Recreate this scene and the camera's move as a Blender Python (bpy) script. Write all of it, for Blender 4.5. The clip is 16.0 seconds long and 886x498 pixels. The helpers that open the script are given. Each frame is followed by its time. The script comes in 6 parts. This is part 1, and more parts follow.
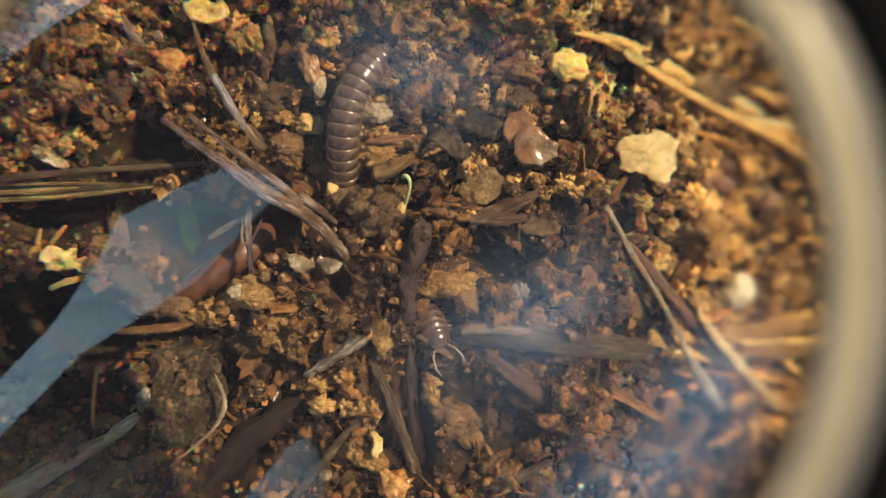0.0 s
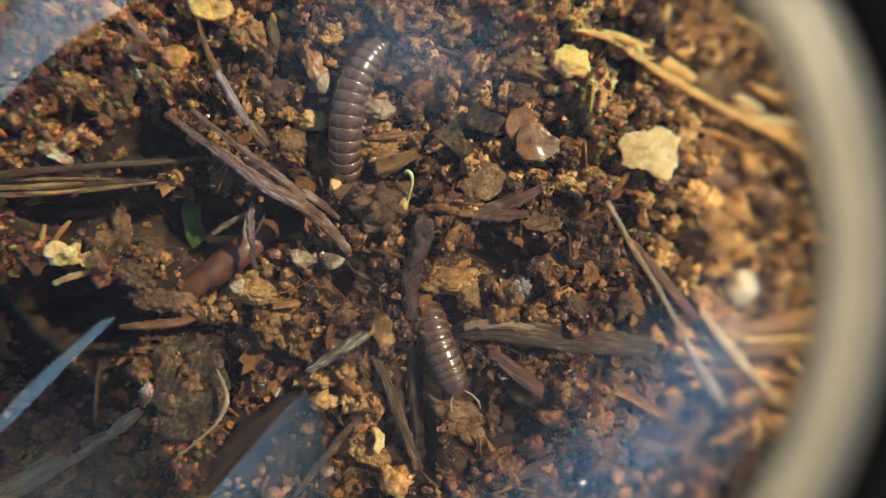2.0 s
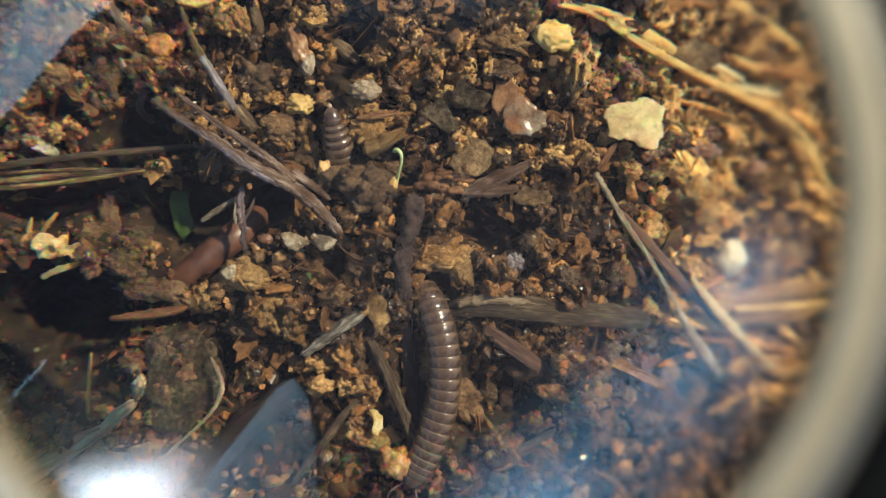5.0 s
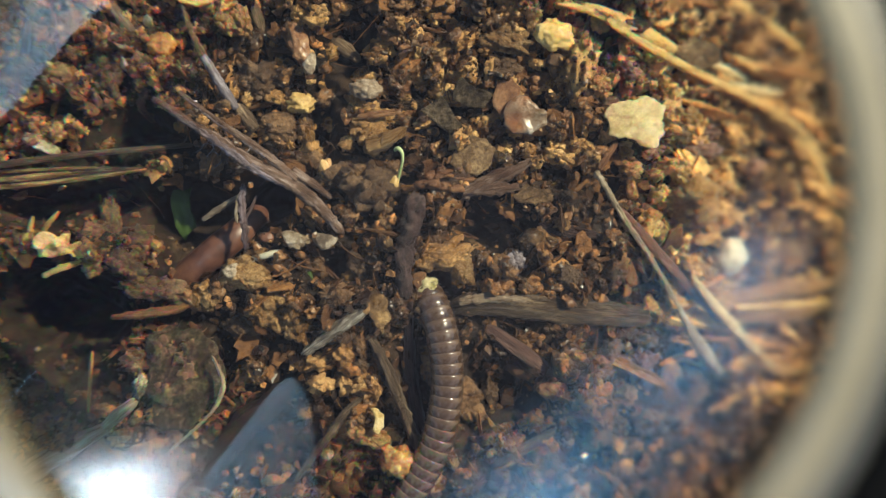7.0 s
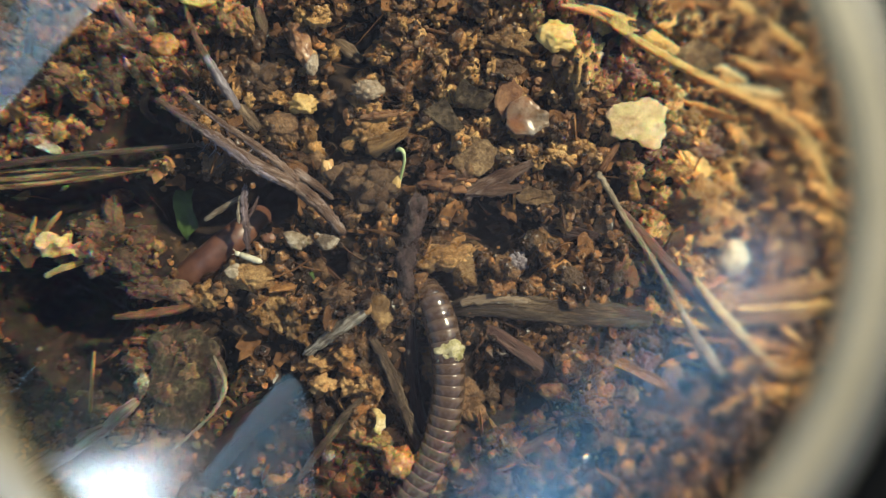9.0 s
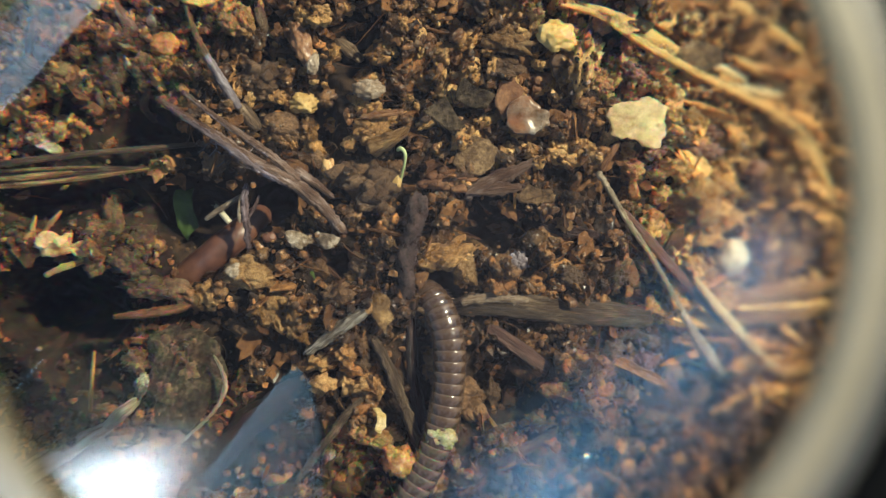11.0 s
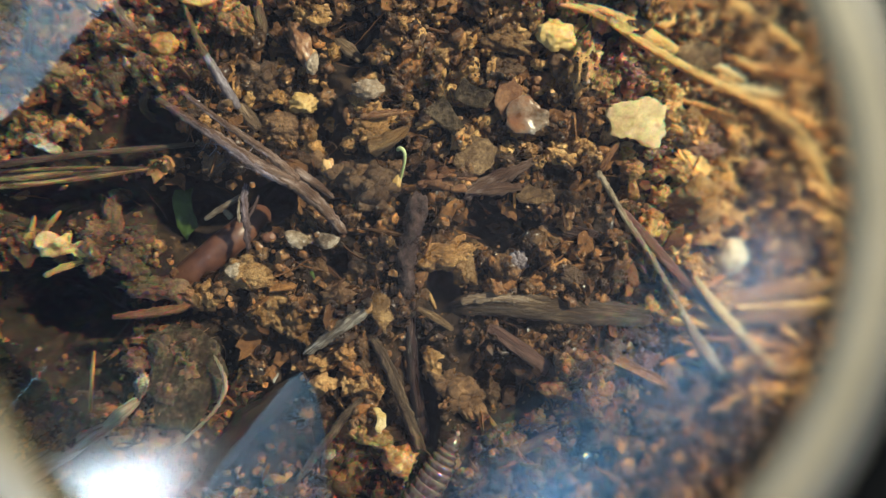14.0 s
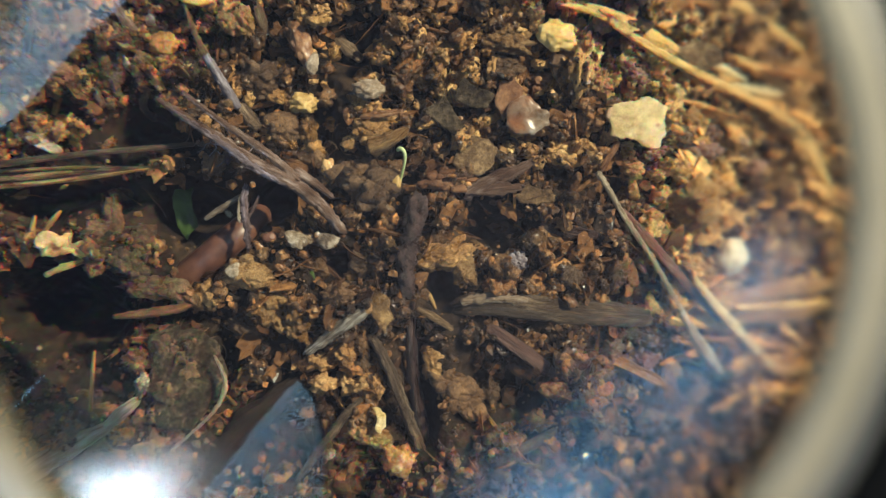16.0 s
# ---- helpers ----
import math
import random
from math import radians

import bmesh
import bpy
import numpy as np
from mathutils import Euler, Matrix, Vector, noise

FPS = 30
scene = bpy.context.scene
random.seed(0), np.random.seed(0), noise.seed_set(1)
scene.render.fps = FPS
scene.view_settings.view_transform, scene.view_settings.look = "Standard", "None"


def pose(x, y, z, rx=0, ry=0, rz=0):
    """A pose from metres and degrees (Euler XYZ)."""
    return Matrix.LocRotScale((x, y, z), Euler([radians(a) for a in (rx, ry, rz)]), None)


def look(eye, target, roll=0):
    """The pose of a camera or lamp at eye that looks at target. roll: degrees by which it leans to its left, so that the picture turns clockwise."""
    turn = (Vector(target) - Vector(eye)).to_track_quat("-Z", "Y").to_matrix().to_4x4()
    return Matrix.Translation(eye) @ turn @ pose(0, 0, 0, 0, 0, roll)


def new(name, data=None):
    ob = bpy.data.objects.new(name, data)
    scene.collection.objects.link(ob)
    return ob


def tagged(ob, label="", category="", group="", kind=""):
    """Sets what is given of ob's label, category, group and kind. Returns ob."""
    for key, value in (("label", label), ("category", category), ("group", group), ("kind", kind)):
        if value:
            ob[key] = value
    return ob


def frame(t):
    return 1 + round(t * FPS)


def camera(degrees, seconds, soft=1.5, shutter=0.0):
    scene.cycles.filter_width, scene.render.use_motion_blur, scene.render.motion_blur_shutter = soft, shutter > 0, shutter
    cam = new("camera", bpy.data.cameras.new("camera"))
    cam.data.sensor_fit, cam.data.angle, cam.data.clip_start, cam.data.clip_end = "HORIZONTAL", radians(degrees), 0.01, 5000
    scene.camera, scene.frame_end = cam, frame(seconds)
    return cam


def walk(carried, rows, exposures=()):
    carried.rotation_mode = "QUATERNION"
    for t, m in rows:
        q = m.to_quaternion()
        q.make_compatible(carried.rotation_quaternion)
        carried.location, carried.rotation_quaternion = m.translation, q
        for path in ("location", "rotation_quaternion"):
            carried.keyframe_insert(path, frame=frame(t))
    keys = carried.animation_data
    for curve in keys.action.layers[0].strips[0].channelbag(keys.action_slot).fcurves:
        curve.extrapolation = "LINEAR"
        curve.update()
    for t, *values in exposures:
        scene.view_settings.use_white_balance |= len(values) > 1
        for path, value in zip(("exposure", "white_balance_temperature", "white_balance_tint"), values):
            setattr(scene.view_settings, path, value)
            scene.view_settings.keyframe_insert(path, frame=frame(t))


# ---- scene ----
# Millimetre world: lengths in the code below are millimetres unless they end in _m.
MM = 0.001
cam = camera(50, 16.0, soft=1.3)
# a close-up lens with a shallow focus on the soil's surface
cam.data.dof.use_dof = True
cam.data.dof.focus_distance = 0.0502
cam.data.dof.aperture_fstop = 40.0
walk(cam, [
    (0, pose(0.00104, 0.00424, 0.05001, -3.10, 1.52, 2.01)),
    (0.5, pose(0.00120, 0.00391, 0.05013, -2.83, 1.65, 2.02)),
    (1, pose(0.00151, 0.00346, 0.05008, -2.45, 1.95, 2.12)),
    (1.5, pose(0.00142, 0.00360, 0.05009, -2.58, 1.96, 2.11)),
    (2, pose(0.00124, 0.00333, 0.05018, -2.29, 1.84, 2.11)),
    (2.5, pose(0.00144, 0.00353, 0.05017, -2.49, 2.03, 2.14)),
    (3, pose(0.00151, 0.00376, 0.05005, -2.83, 1.84, 1.83)),
    (3.5, pose(0.00196, 0.00258, 0.04980, -2.08, 1.59, 1.08)),
    (4, pose(0.00083, 0.00147, 0.05017, -1.17, 0.57, 0.31)),
    (6.5, pose(0.00027, 0.00018, 0.05032, -0.20, 0.18, -0.16)),
    (7, pose(0.00029, 0.00018, 0.05033, -0.18, 0.21, -0.10)),
    (7.5, pose(0.00053, -0.00008, 0.05027, 0.15, 0.52, -0.04)),
    (8, pose(0.00031, 0.00004, 0.05033, 0.01, 0.30, -0.04)),
    (8.5, pose(0.00032, 0.00027, 0.05032, -0.23, 0.33, 0.00)),
    (9, pose(0.00030, 0.00010, 0.05036, -0.04, 0.33, 0.02)),
    (11.5, pose(-0.00000, -0.00017, 0.05039, 0.22, 0.02, -0.00)),
    (12, pose(0.00007, -0.00006, 0.05039, 0.06, 0.08, 0.05)),
    (12.5, pose(-0.00002, -0.00008, 0.05040, 0.08, -0.02, -0.02)),
    (13, pose(0.00004, 0.00001, 0.05040, -0.01, 0.05, -0.01)),
    (13.5, pose(-0.00010, 0.00013, 0.05040, -0.13, -0.10, -0.03)),
    (14, pose(-0.00015, 0.00001, 0.05041, 0.00, -0.16, -0.07)),
    (14.5, pose(-0.00003, 0.00038, 0.05042, -0.42, -0.05, -0.06)),
    (15, pose(-0.00011, 0.00030, 0.05039, -0.32, -0.14, -0.07)),
    (15.5, pose(-0.00020, 0.00022, 0.05043, -0.22, -0.22, -0.10)),
    (16, pose(-0.00007, 0.00040, 0.05042, -0.43, -0.07, 0.02)),
], exposures=[(0.0, 0.43, 6850, 9.0), (0.5, 0.43, 6650, 8.6), (1.5, 0.43, 6200, 7.0), (3.5, 0.42, 5900, 5.5), (6.5, 0.47, 5600, 0.8), (16.0, 0.47, 5600, 0.8)])

# ---------------------------------------------------------------- light
SUN_EL, SUN_AZ = 43.0, 33.0  # degrees; azimuth counted from +x towards +y
world = bpy.data.worlds.new("sky")
scene.world = world
world.use_nodes = True
wn, wl = world.node_tree.nodes, world.node_tree.links
wn.clear()
sky = wn.new("ShaderNodeTexSky")
sky.sky_type = 'NISHITA'
sky.sun_disc = False
sky.sun_elevation = radians(SUN_EL)
sky.sun_rotation = radians(90.0 - SUN_AZ)
w_bg = wn.new("ShaderNodeBackground")
w_bg.inputs["Strength"].default_value = 0.05
w_out = wn.new("ShaderNodeOutputWorld")
wl.new(sky.outputs["Color"], w_bg.inputs["Color"])
wl.new(w_bg.outputs["Background"], w_out.inputs["Surface"])

sun_data = bpy.data.lights.new("sun", 'SUN')
sun_data.energy = 5.0
sun_data.angle = radians(0.6)
sun_data.color = (1.0, 0.82, 0.53)
sun = new("sun", sun_data)
to_sun = Vector((math.cos(radians(SUN_EL)) * math.cos(radians(SUN_AZ)),
                 math.cos(radians(SUN_EL)) * math.sin(radians(SUN_AZ)), math.sin(radians(SUN_EL))))
sun.matrix_world = look(to_sun * 2.0, (0, 0, 0))


# ---------------------------------------------------------------- materials
def node_material(name):
    m = bpy.data.materials.new(name)
    m.use_nodes = True
    n = m.node_tree.nodes
    return m, n, m.node_tree.links, n["Principled BSDF"]


def ramp_node(n, stops):
    r = n.new("ShaderNodeValToRGB")
    e = r.color_ramp.elements
    while len(e) < len(stops):
        e.new(0.5)
    for el, (p, c) in zip(e, stops):
        el.position, el.color = p, (*c, 1)
    return r


def noise_node(n, l, coord, scale, detail=4.0, rough=0.6, stretch=None):
    t = n.new("ShaderNodeTexNoise")
    t.inputs["Scale"].default_value = scale
    t.inputs["Detail"].default_value = detail
    t.inputs["Roughness"].default_value = rough
    if stretch:
        mp = n.new("ShaderNodeMapping")
        mp.inputs["Scale"].default_value = stretch
        l.new(coord, mp.inputs["Vector"])
        l.new(mp.outputs["Vector"], t.inputs["Vector"])
    else:
        l.new(coord, t.inputs["Vector"])
    return t


SPEC = {}  # how each surface was made, for its fibrous twin


def organic(name, *a, **k):
    SPEC[name] = (a, k)
    return surface(name, *a, **k)


def fibrous(material):
    """The same surface with its grain drawn out along a stem."""
    name = material.name + "_fibre"
    if name not in bpy.data.materials:
        a, k = SPEC[material.name]
        surface(name, *a, fibre=True, **k)
    return bpy.data.materials[name]


def surface(name, dark, mid, light, grain=2500, stains=500, bump=0.6, depth=0.00012, rough=(0.35, 0.8), spread=None,
            stretch=None, island=False, coat=0.0, through_light=0.0, patch=None, fibre=False, gloss=0.5):
    """A mottled natural surface: grain at two scales, relief, patchy gloss. spread: colours that differ from piece to piece."""
    m, n, l, p = node_material(name)
    tc = n.new("ShaderNodeTexCoord").outputs["Object"]
    if fibre:
        uv = n.new("ShaderNodeTexCoord").outputs["UV"]
        fine = noise_node(n, l, uv, 1.0, 6, 0.7, (0.9, 10.0, 1.0))
        wide = noise_node(n, l, uv, 1.0, 3, 0.6, (0.7, 3.2, 1.0))
    else:
        fine = noise_node(n, l, tc, grain, 8, 0.74, stretch)
        wide = noise_node(n, l, tc, stains, 3, 0.55, stretch)
    mix = n.new("ShaderNodeMath")
    mix.operation = 'MULTIPLY_ADD'
    l.new(fine.outputs["Fac"], mix.inputs[0])
    mix.inputs[1].default_value = 0.55
    half = n.new("ShaderNodeMath")
    half.operation = 'MULTIPLY'
    half.inputs[1].default_value = 0.45
    l.new(wide.outputs["Fac"], half.inputs[0])
    l.new(half.outputs[0], mix.inputs[2])
    lo, hi = (0.32, 0.68) if fibre else (0.37, 0.63)
    col = ramp_node(n, [(lo, dark), (0.5, mid), (hi, light)])
    l.new(mix.outputs[0], col.inputs["Fac"])
    colour = col.outputs["Color"]
    if spread:
        if island:
            rnd = n.new("ShaderNodeNewGeometry").outputs["Random Per Island"]
        else:
            rnd = n.new("ShaderNodeObjectInfo").outputs["Random"]
        sp = ramp_node(n, spread)
        l.new(rnd, sp.inputs["Fac"])
        mul = n.new("ShaderNodeMix")
        mul.data_type, mul.blend_type = 'RGBA', 'MULTIPLY'
        mul.inputs["Factor"].default_value = 1.0
        l.new(colour, mul.inputs["A"])
        l.new(sp.outputs["Color"], mul.inputs["B"])
        colour = mul.outputs["Result"]
    if patch:
        pn = noise_node(n, l, tc, patch[0], 2, 0.5)
        pr = ramp_node(n, [(0.36, patch[1]), (0.62, patch[2])])
        l.new(pn.outputs["Fac"], pr.inputs["Fac"])
        pm = n.new("ShaderNodeMix")
        pm.data_type, pm.blend_type = 'RGBA', 'MULTIPLY'
        pm.inputs["Factor"].default_value = 1.0
        l.new(colour, pm.inputs["A"])
        l.new(pr.outputs["Color"], pm.inputs["B"])
        colour = pm.outputs["Result"]
    l.new(colour, p.inputs["Base Color"])
    rr = n.new("ShaderNodeMapRange")
    rr.inputs["From Min"].default_value, rr.inputs["From Max"].default_value = 0.35, 0.65
    rr.inputs["To Min"].default_value, rr.inputs["To Max"].default_value = rough
    l.new(wide.outputs["Fac"], rr.inputs["Value"])
    l.new(rr.outputs["Result"], p.inputs["Roughness"])
    bp = n.new("ShaderNodeBump")
    bp.inputs["Strength"].default_value = bump
    bp.inputs["Distance"].default_value = depth * (1.6 if fibre else 1.0)
    l.new(fine.outputs["Fac"], bp.inputs["Height"])
    l.new(bp.outputs["Normal"], p.inputs["Normal"])
    p.inputs["Coat Weight"].default_value = coat
    p.inputs["Specular IOR Level"].default_value = gloss
    p.inputs["Coat Roughness"].default_value = 0.26
    if through_light:
        p.inputs["Subsurface Weight"].default_value = through_light
        p.inputs["Subsurface Radius"].default_value = (0.0006, 0.0003, 0.00015)
        p.inputs["Subsurface Scale"].default_value = 1.0
    return m


SOIL = organic("dark_soil", (0.006, 0.004, 0.003), (0.022, 0.014, 0.0085), (0.075, 0.047, 0.026), 1800, 380, 0.9, 0.0003,
               (0.4, 0.85), patch=(160, (0.5, 0.5, 0.5), (1.2, 1.1, 1.0)), gloss=0.22)
PATCH = (250, (0.40, 0.36, 0.36), (1.6, 1.47, 1.2))
CRUMB = organic("soil_crumbs", (0.055, 0.034, 0.020), (0.21, 0.135, 0.075), (0.48, 0.33, 0.185), 5200, 1000, 1.0, 0.00032,
                (0.18, 0.5), coat=0.3,
                spread=[(0.0, (0.12, 0.11, 0.11)), (0.28, (0.36, 0.29, 0.28)), (0.42, (0.46, 0.44, 0.32)), (0.58, (0.75, 0.58, 0.45)),
                        (0.8, (1.1, 0.84, 0.55)), (0.94, (1.55, 1.08, 0.58)), (1.0, (1.8, 1.7, 1.5))], island=True, patch=PATCH)
CLOD = organic("soil_clods", (0.035, 0.022, 0.013), (0.17, 0.107, 0.057), (0.50, 0.33, 0.175), 5200, 1000, 1.0, 0.00032,
               (0.18, 0.5), coat=0.3,
               spread=[(0.0, (0.55, 0.50, 0.46)), (0.5, (0.85, 0.75, 0.62)), (0.85, (1.15, 0.95, 0.65)), (1.0, (1.5, 1.25, 0.85))],
               island=True, patch=PATCH)
FLAKE = organic("plant_flakes", (0.07, 0.043, 0.026), (0.19, 0.12, 0.068), (0.40, 0.275, 0.155), 2600, 600, 0.9, 0.0002,
                (0.25, 0.7),
                spread=[(0.0, (0.2, 0.17, 0.15)), (0.4, (0.45, 0.36, 0.29)), (0.75, (0.7, 0.55, 0.42)),
                        (0.95, (1.0, 0.8, 0.52)), (1.0, (1.5, 1.3, 0.95))], island=True, patch=PATCH, gloss=0.22)
BRIGHTOCHRE = organic("bright_ochre", (0.20, 0.10, 0.036), (0.50, 0.29, 0.11), (0.80, 0.56, 0.25), 5000, 900, 1.0, 0.0003, (0.25, 0.6),
                      spread=[(0.0, (0.7, 0.64, 0.58)), (1.0, (1.1, 1.0, 0.9))])
OCHRECLOD = organic("ochre_clods", (0.22, 0.115, 0.042), (0.56, 0.345, 0.13), (0.86, 0.64, 0.31), 5200, 900, 1.0, 0.00032, (0.2, 0.6),
                    spread=[(0.0, (0.5, 0.42, 0.36)), (0.4, (1.0, 0.86, 0.72)), (0.8, (1.2, 1.1, 0.9)), (1.0, (1.35, 1.3, 1.2))], island=True)
BRIGHTSTRAW = organic("bright_straw", (0.22, 0.115, 0.035), (0.56, 0.345, 0.115), (0.82, 0.58, 0.24), 2600, 450, 0.7, 0.00015, (0.3, 0.6), gloss=0.22)
GRIT = organic("grit", (0.10, 0.062, 0.034), (0.25, 0.16, 0.085), (0.52, 0.37, 0.20), 4000, 900, 0.5, 0.0001, (0.2, 0.5), coat=0.2,
               spread=[(0.0, (0.12, 0.11, 0.11)), (0.35, (0.4, 0.34, 0.28)), (0.7, (0.7, 0.58, 0.42)), (0.93, (1.1, 0.9, 0.6)), (1.0, (1.5, 1.35, 1.05))], island=True)
GRASSBIT = organic("dry_grass_bits", (0.22, 0.125, 0.05), (0.52, 0.33, 0.135), (0.78, 0.56, 0.27), 2400, 500, 0.8, 0.00018, (0.3, 0.65),
                   spread=[(0.0, (0.5, 0.38, 0.3)), (0.35, (0.95, 0.7, 0.5)), (0.7, (1.25, 1.05, 0.75)), (1.0, (1.5, 1.4, 1.2))], island=True, gloss=0.22)
BARK = organic("weathered_wood", (0.034, 0.021, 0.012), (0.16, 0.105, 0.062), (0.46, 0.335, 0.205), 2400, 600, 1.0, 0.00025, (0.4, 0.8), gloss=0.22)
GREYWOOD = organic("grey_wood", (0.03, 0.021, 0.014), (0.17, 0.125, 0.085), (0.60, 0.51, 0.38), 3000, 500, 0.9, 0.0002, (0.35, 0.75), gloss=0.22)
# darker copy of the bark; on the grey stick it puts shadow into the colour
DARKBARK = organic("dark_bark", (0.02, 0.013, 0.008), (0.08, 0.053, 0.032), (0.32, 0.23, 0.14), 2400, 600, 1.0, 0.00025, (0.3, 0.7), gloss=0.35)
SILVERWOOD = organic("silvered_wood", (0.03, 0.025, 0.02), (0.19, 0.155, 0.115), (0.72, 0.66, 0.54), 3000, 500, 1.0, 0.0002, (0.14, 0.4), gloss=0.5, coat=0.4)
GOLDFLAKE = organic("golden_flake", (0.045, 0.024, 0.009), (0.20, 0.115, 0.043), (0.50, 0.32, 0.13), 4200, 800, 1.0, 0.0003, (0.25, 0.6))
PALELILAC = organic("pale_lilac_bark", (0.04, 0.028, 0.024), (0.13, 0.10, 0.095), (0.46, 0.42, 0.46), 3200, 500, 0.9, 0.0002, (0.25, 0.6), gloss=0.4,
                patch=(330, (0.60, 0.36, 0.20), (1.25, 1.25, 1.4)))
HEARTWOOD = organic("dark_heartwood", (0.035, 0.018, 0.014), (0.10, 0.052, 0.038), (0.24, 0.14, 0.10), 2400, 450, 0.9, 0.0002, (0.3, 0.65), gloss=0.3)
PALESTONE = organic("pale_stone", (0.30, 0.235, 0.145), (0.44, 0.36, 0.24), (0.60, 0.52, 0.38), 1500, 400, 0.5, 0.00015, (0.3, 0.6))
OLDSTRAW = organic("old_straw", (0.045, 0.025, 0.011), (0.19, 0.118, 0.047), (0.62, 0.45, 0.20), 2600, 450, 1.0, 0.0002, (0.25, 0.6), gloss=0.35)
PALESTALK = organic("pale_stalk", (0.10, 0.068, 0.036), (0.31, 0.235, 0.145), (0.66, 0.57, 0.42), 2600, 450, 0.9, 0.0002, (0.25, 0.55), gloss=0.4)
ORANGE = organic("wet_orange_bark", (0.20, 0.08, 0.018), (0.45, 0.22, 0.06), (0.74, 0.48, 0.19), 2600, 700, 0.8, 0.0002, (0.12, 0.35), coat=0.6)
GOLDLEAF = organic("golden_leaf", (0.34, 0.19, 0.05), (0.66, 0.46, 0.155), (0.86, 0.71, 0.40), 3400, 700, 1.0, 0.0003, (0.25, 0.55))
BLACKSTEM = organic("black_rotted_stem", (0.006, 0.004, 0.003), (0.02, 0.0125, 0.009), (0.055, 0.035, 0.025), 3400, 700, 0.8, 0.00015, (0.4, 0.7), gloss=0.22)
TANSTONE = organic("tan_stone", (0.15, 0.095, 0.052), (0.29, 0.20, 0.118), (0.54, 0.44, 0.32), 3000, 800, 0.9, 0.0003, (0.2, 0.5), coat=0.2)
RUSTCHIP = organic("rusty_chip", (0.08, 0.03, 0.012), (0.25, 0.115, 0.042), (0.50, 0.30, 0.13), 2600, 600, 0.9, 0.0002, (0.2, 0.5), coat=0.3)
MOULD = organic("mouldy_bark", (0.035, 0.021, 0.014), (0.15, 0.094, 0.062), (0.50, 0.42, 0.37), 3000, 700, 1.0, 0.0002, (0.3, 0.7), gloss=0.35, patch=(380, (0.55, 0.42, 0.33), (1.2, 1.15, 1.15)))
LILAC = organic("lilac_grey_bark", (0.06, 0.045, 0.045), (0.17, 0.14, 0.145), (0.42, 0.385, 0.42), 3000, 500, 0.7, 0.00015, (0.25, 0.6), gloss=0.22)
STRAW = organic("dry_straw", (0.09, 0.045, 0.016), (0.32, 0.19, 0.068), (0.66, 0.45, 0.18), 2600, 450, 0.7, 0.00015, (0.3, 0.6), gloss=0.22)
DARKSTEM = organic("dark_stem", (0.012, 0.007, 0.006), (0.046, 0.026, 0.022), (0.17, 0.105, 0.085), 4800, 900, 1.0, 0.0003, (0.2, 0.5))
ROOT = organic("red_root", (0.036, 0.016, 0.010), (0.095, 0.040, 0.023), (0.18, 0.082, 0.045), 1200, 260, 0.3, 0.00008, (0.32, 0.5))
CREAMLEAF = organic("cream_leaf", (0.34, 0.235, 0.10), (0.58, 0.435, 0.21), (0.74, 0.60, 0.35), 2200, 420, 0.8, 0.00015, (0.4, 0.7), gloss=0.22)
PALECRUST = organic("pale_crust", (0.28, 0.25, 0.07), (0.56, 0.49, 0.26), (0.76, 0.69, 0.49), 2600, 800, 1.0, 0.0003, (0.2, 0.5))
BRIGHTYELLOW = organic("bright_yellow_leaf", (0.36, 0.19, 0.045), (0.62, 0.41, 0.11), (0.80, 0.62, 0.27), 2000, 450, 0.5, 0.0001, (0.35, 0.6))
YELLOW = organic("yellow_flake", (0.30, 0.17, 0.05), (0.50, 0.33, 0.105), (0.68, 0.52, 0.23), 2000, 450, 0.7, 0.00015, (0.3, 0.6))
WHITE = organic("white_grit", (0.13, 0.09, 0.05), (0.36, 0.295, 0.20), (0.70, 0.63, 0.52), 3400, 900, 0.9, 0.0003, (0.12, 0.45), coat=0.3, patch=(700, (0.6, 0.5, 0.38), (1.15, 1.12, 1.1)))
OCHRE = organic("ochre_crumb", (0.10, 0.05, 0.019), (0.43, 0.245, 0.092), (0.82, 0.57, 0.27), 5000, 900, 1.0, 0.00045, (0.2, 0.6),
                spread=[(0.0, (0.55, 0.5, 0.45)), (0.5, (0.9, 0.85, 0.75)), (1.0, (1.25, 1.1, 0.9))])
RUST = organic("rust_bark", (0.05, 0.022, 0.011), (0.17, 0.078, 0.036), (0.38, 0.21, 0.10), 2600, 500, 0.9, 0.0002, (0.3, 0.65), gloss=0.22)
PINKWOOD = organic("pink_wood", (0.06, 0.028, 0.02), (0.155, 0.078, 0.053), (0.36, 0.215, 0.15), 2400, 450, 0.8, 0.0002, (0.3, 0.65), gloss=0.22)
BROWN = organic("brown_clod", (0.045, 0.029, 0.018), (0.145, 0.092, 0.052), (0.32, 0.215, 0.12), 5200, 1000, 1.0, 0.00032, (0.22, 0.65),
                spread=[(0.0, (0.6, 0.55, 0.5)), (0.5, (0.95, 0.85, 0.75)), (1.0, (1.3, 1.1, 0.85))])
TANFLAKE = organic("tan_flake", (0.045, 0.027, 0.014), (0.17, 0.105, 0.052), (0.46, 0.31, 0.155), 4200, 800, 1.0, 0.0003, (0.45, 0.8), gloss=0.22)
DARKFLAKE = organic("dark_flake", (0.022, 0.014, 0.009), (0.055, 0.036, 0.023), (0.14, 0.098, 0.064), 3400, 700, 0.8, 0.00015, (0.25, 0.55), gloss=0.22)
AMBER = organic("amber_shell", (0.17, 0.09, 0.035), (0.30, 0.20, 0.11), (0.42, 0.36, 0.29), 2600, 900, 0.9, 0.0003, (0.2, 0.45), patch=(800, (0.85, 0.45, 0.16), (0.95, 1.0, 1.08)), coat=0.5)
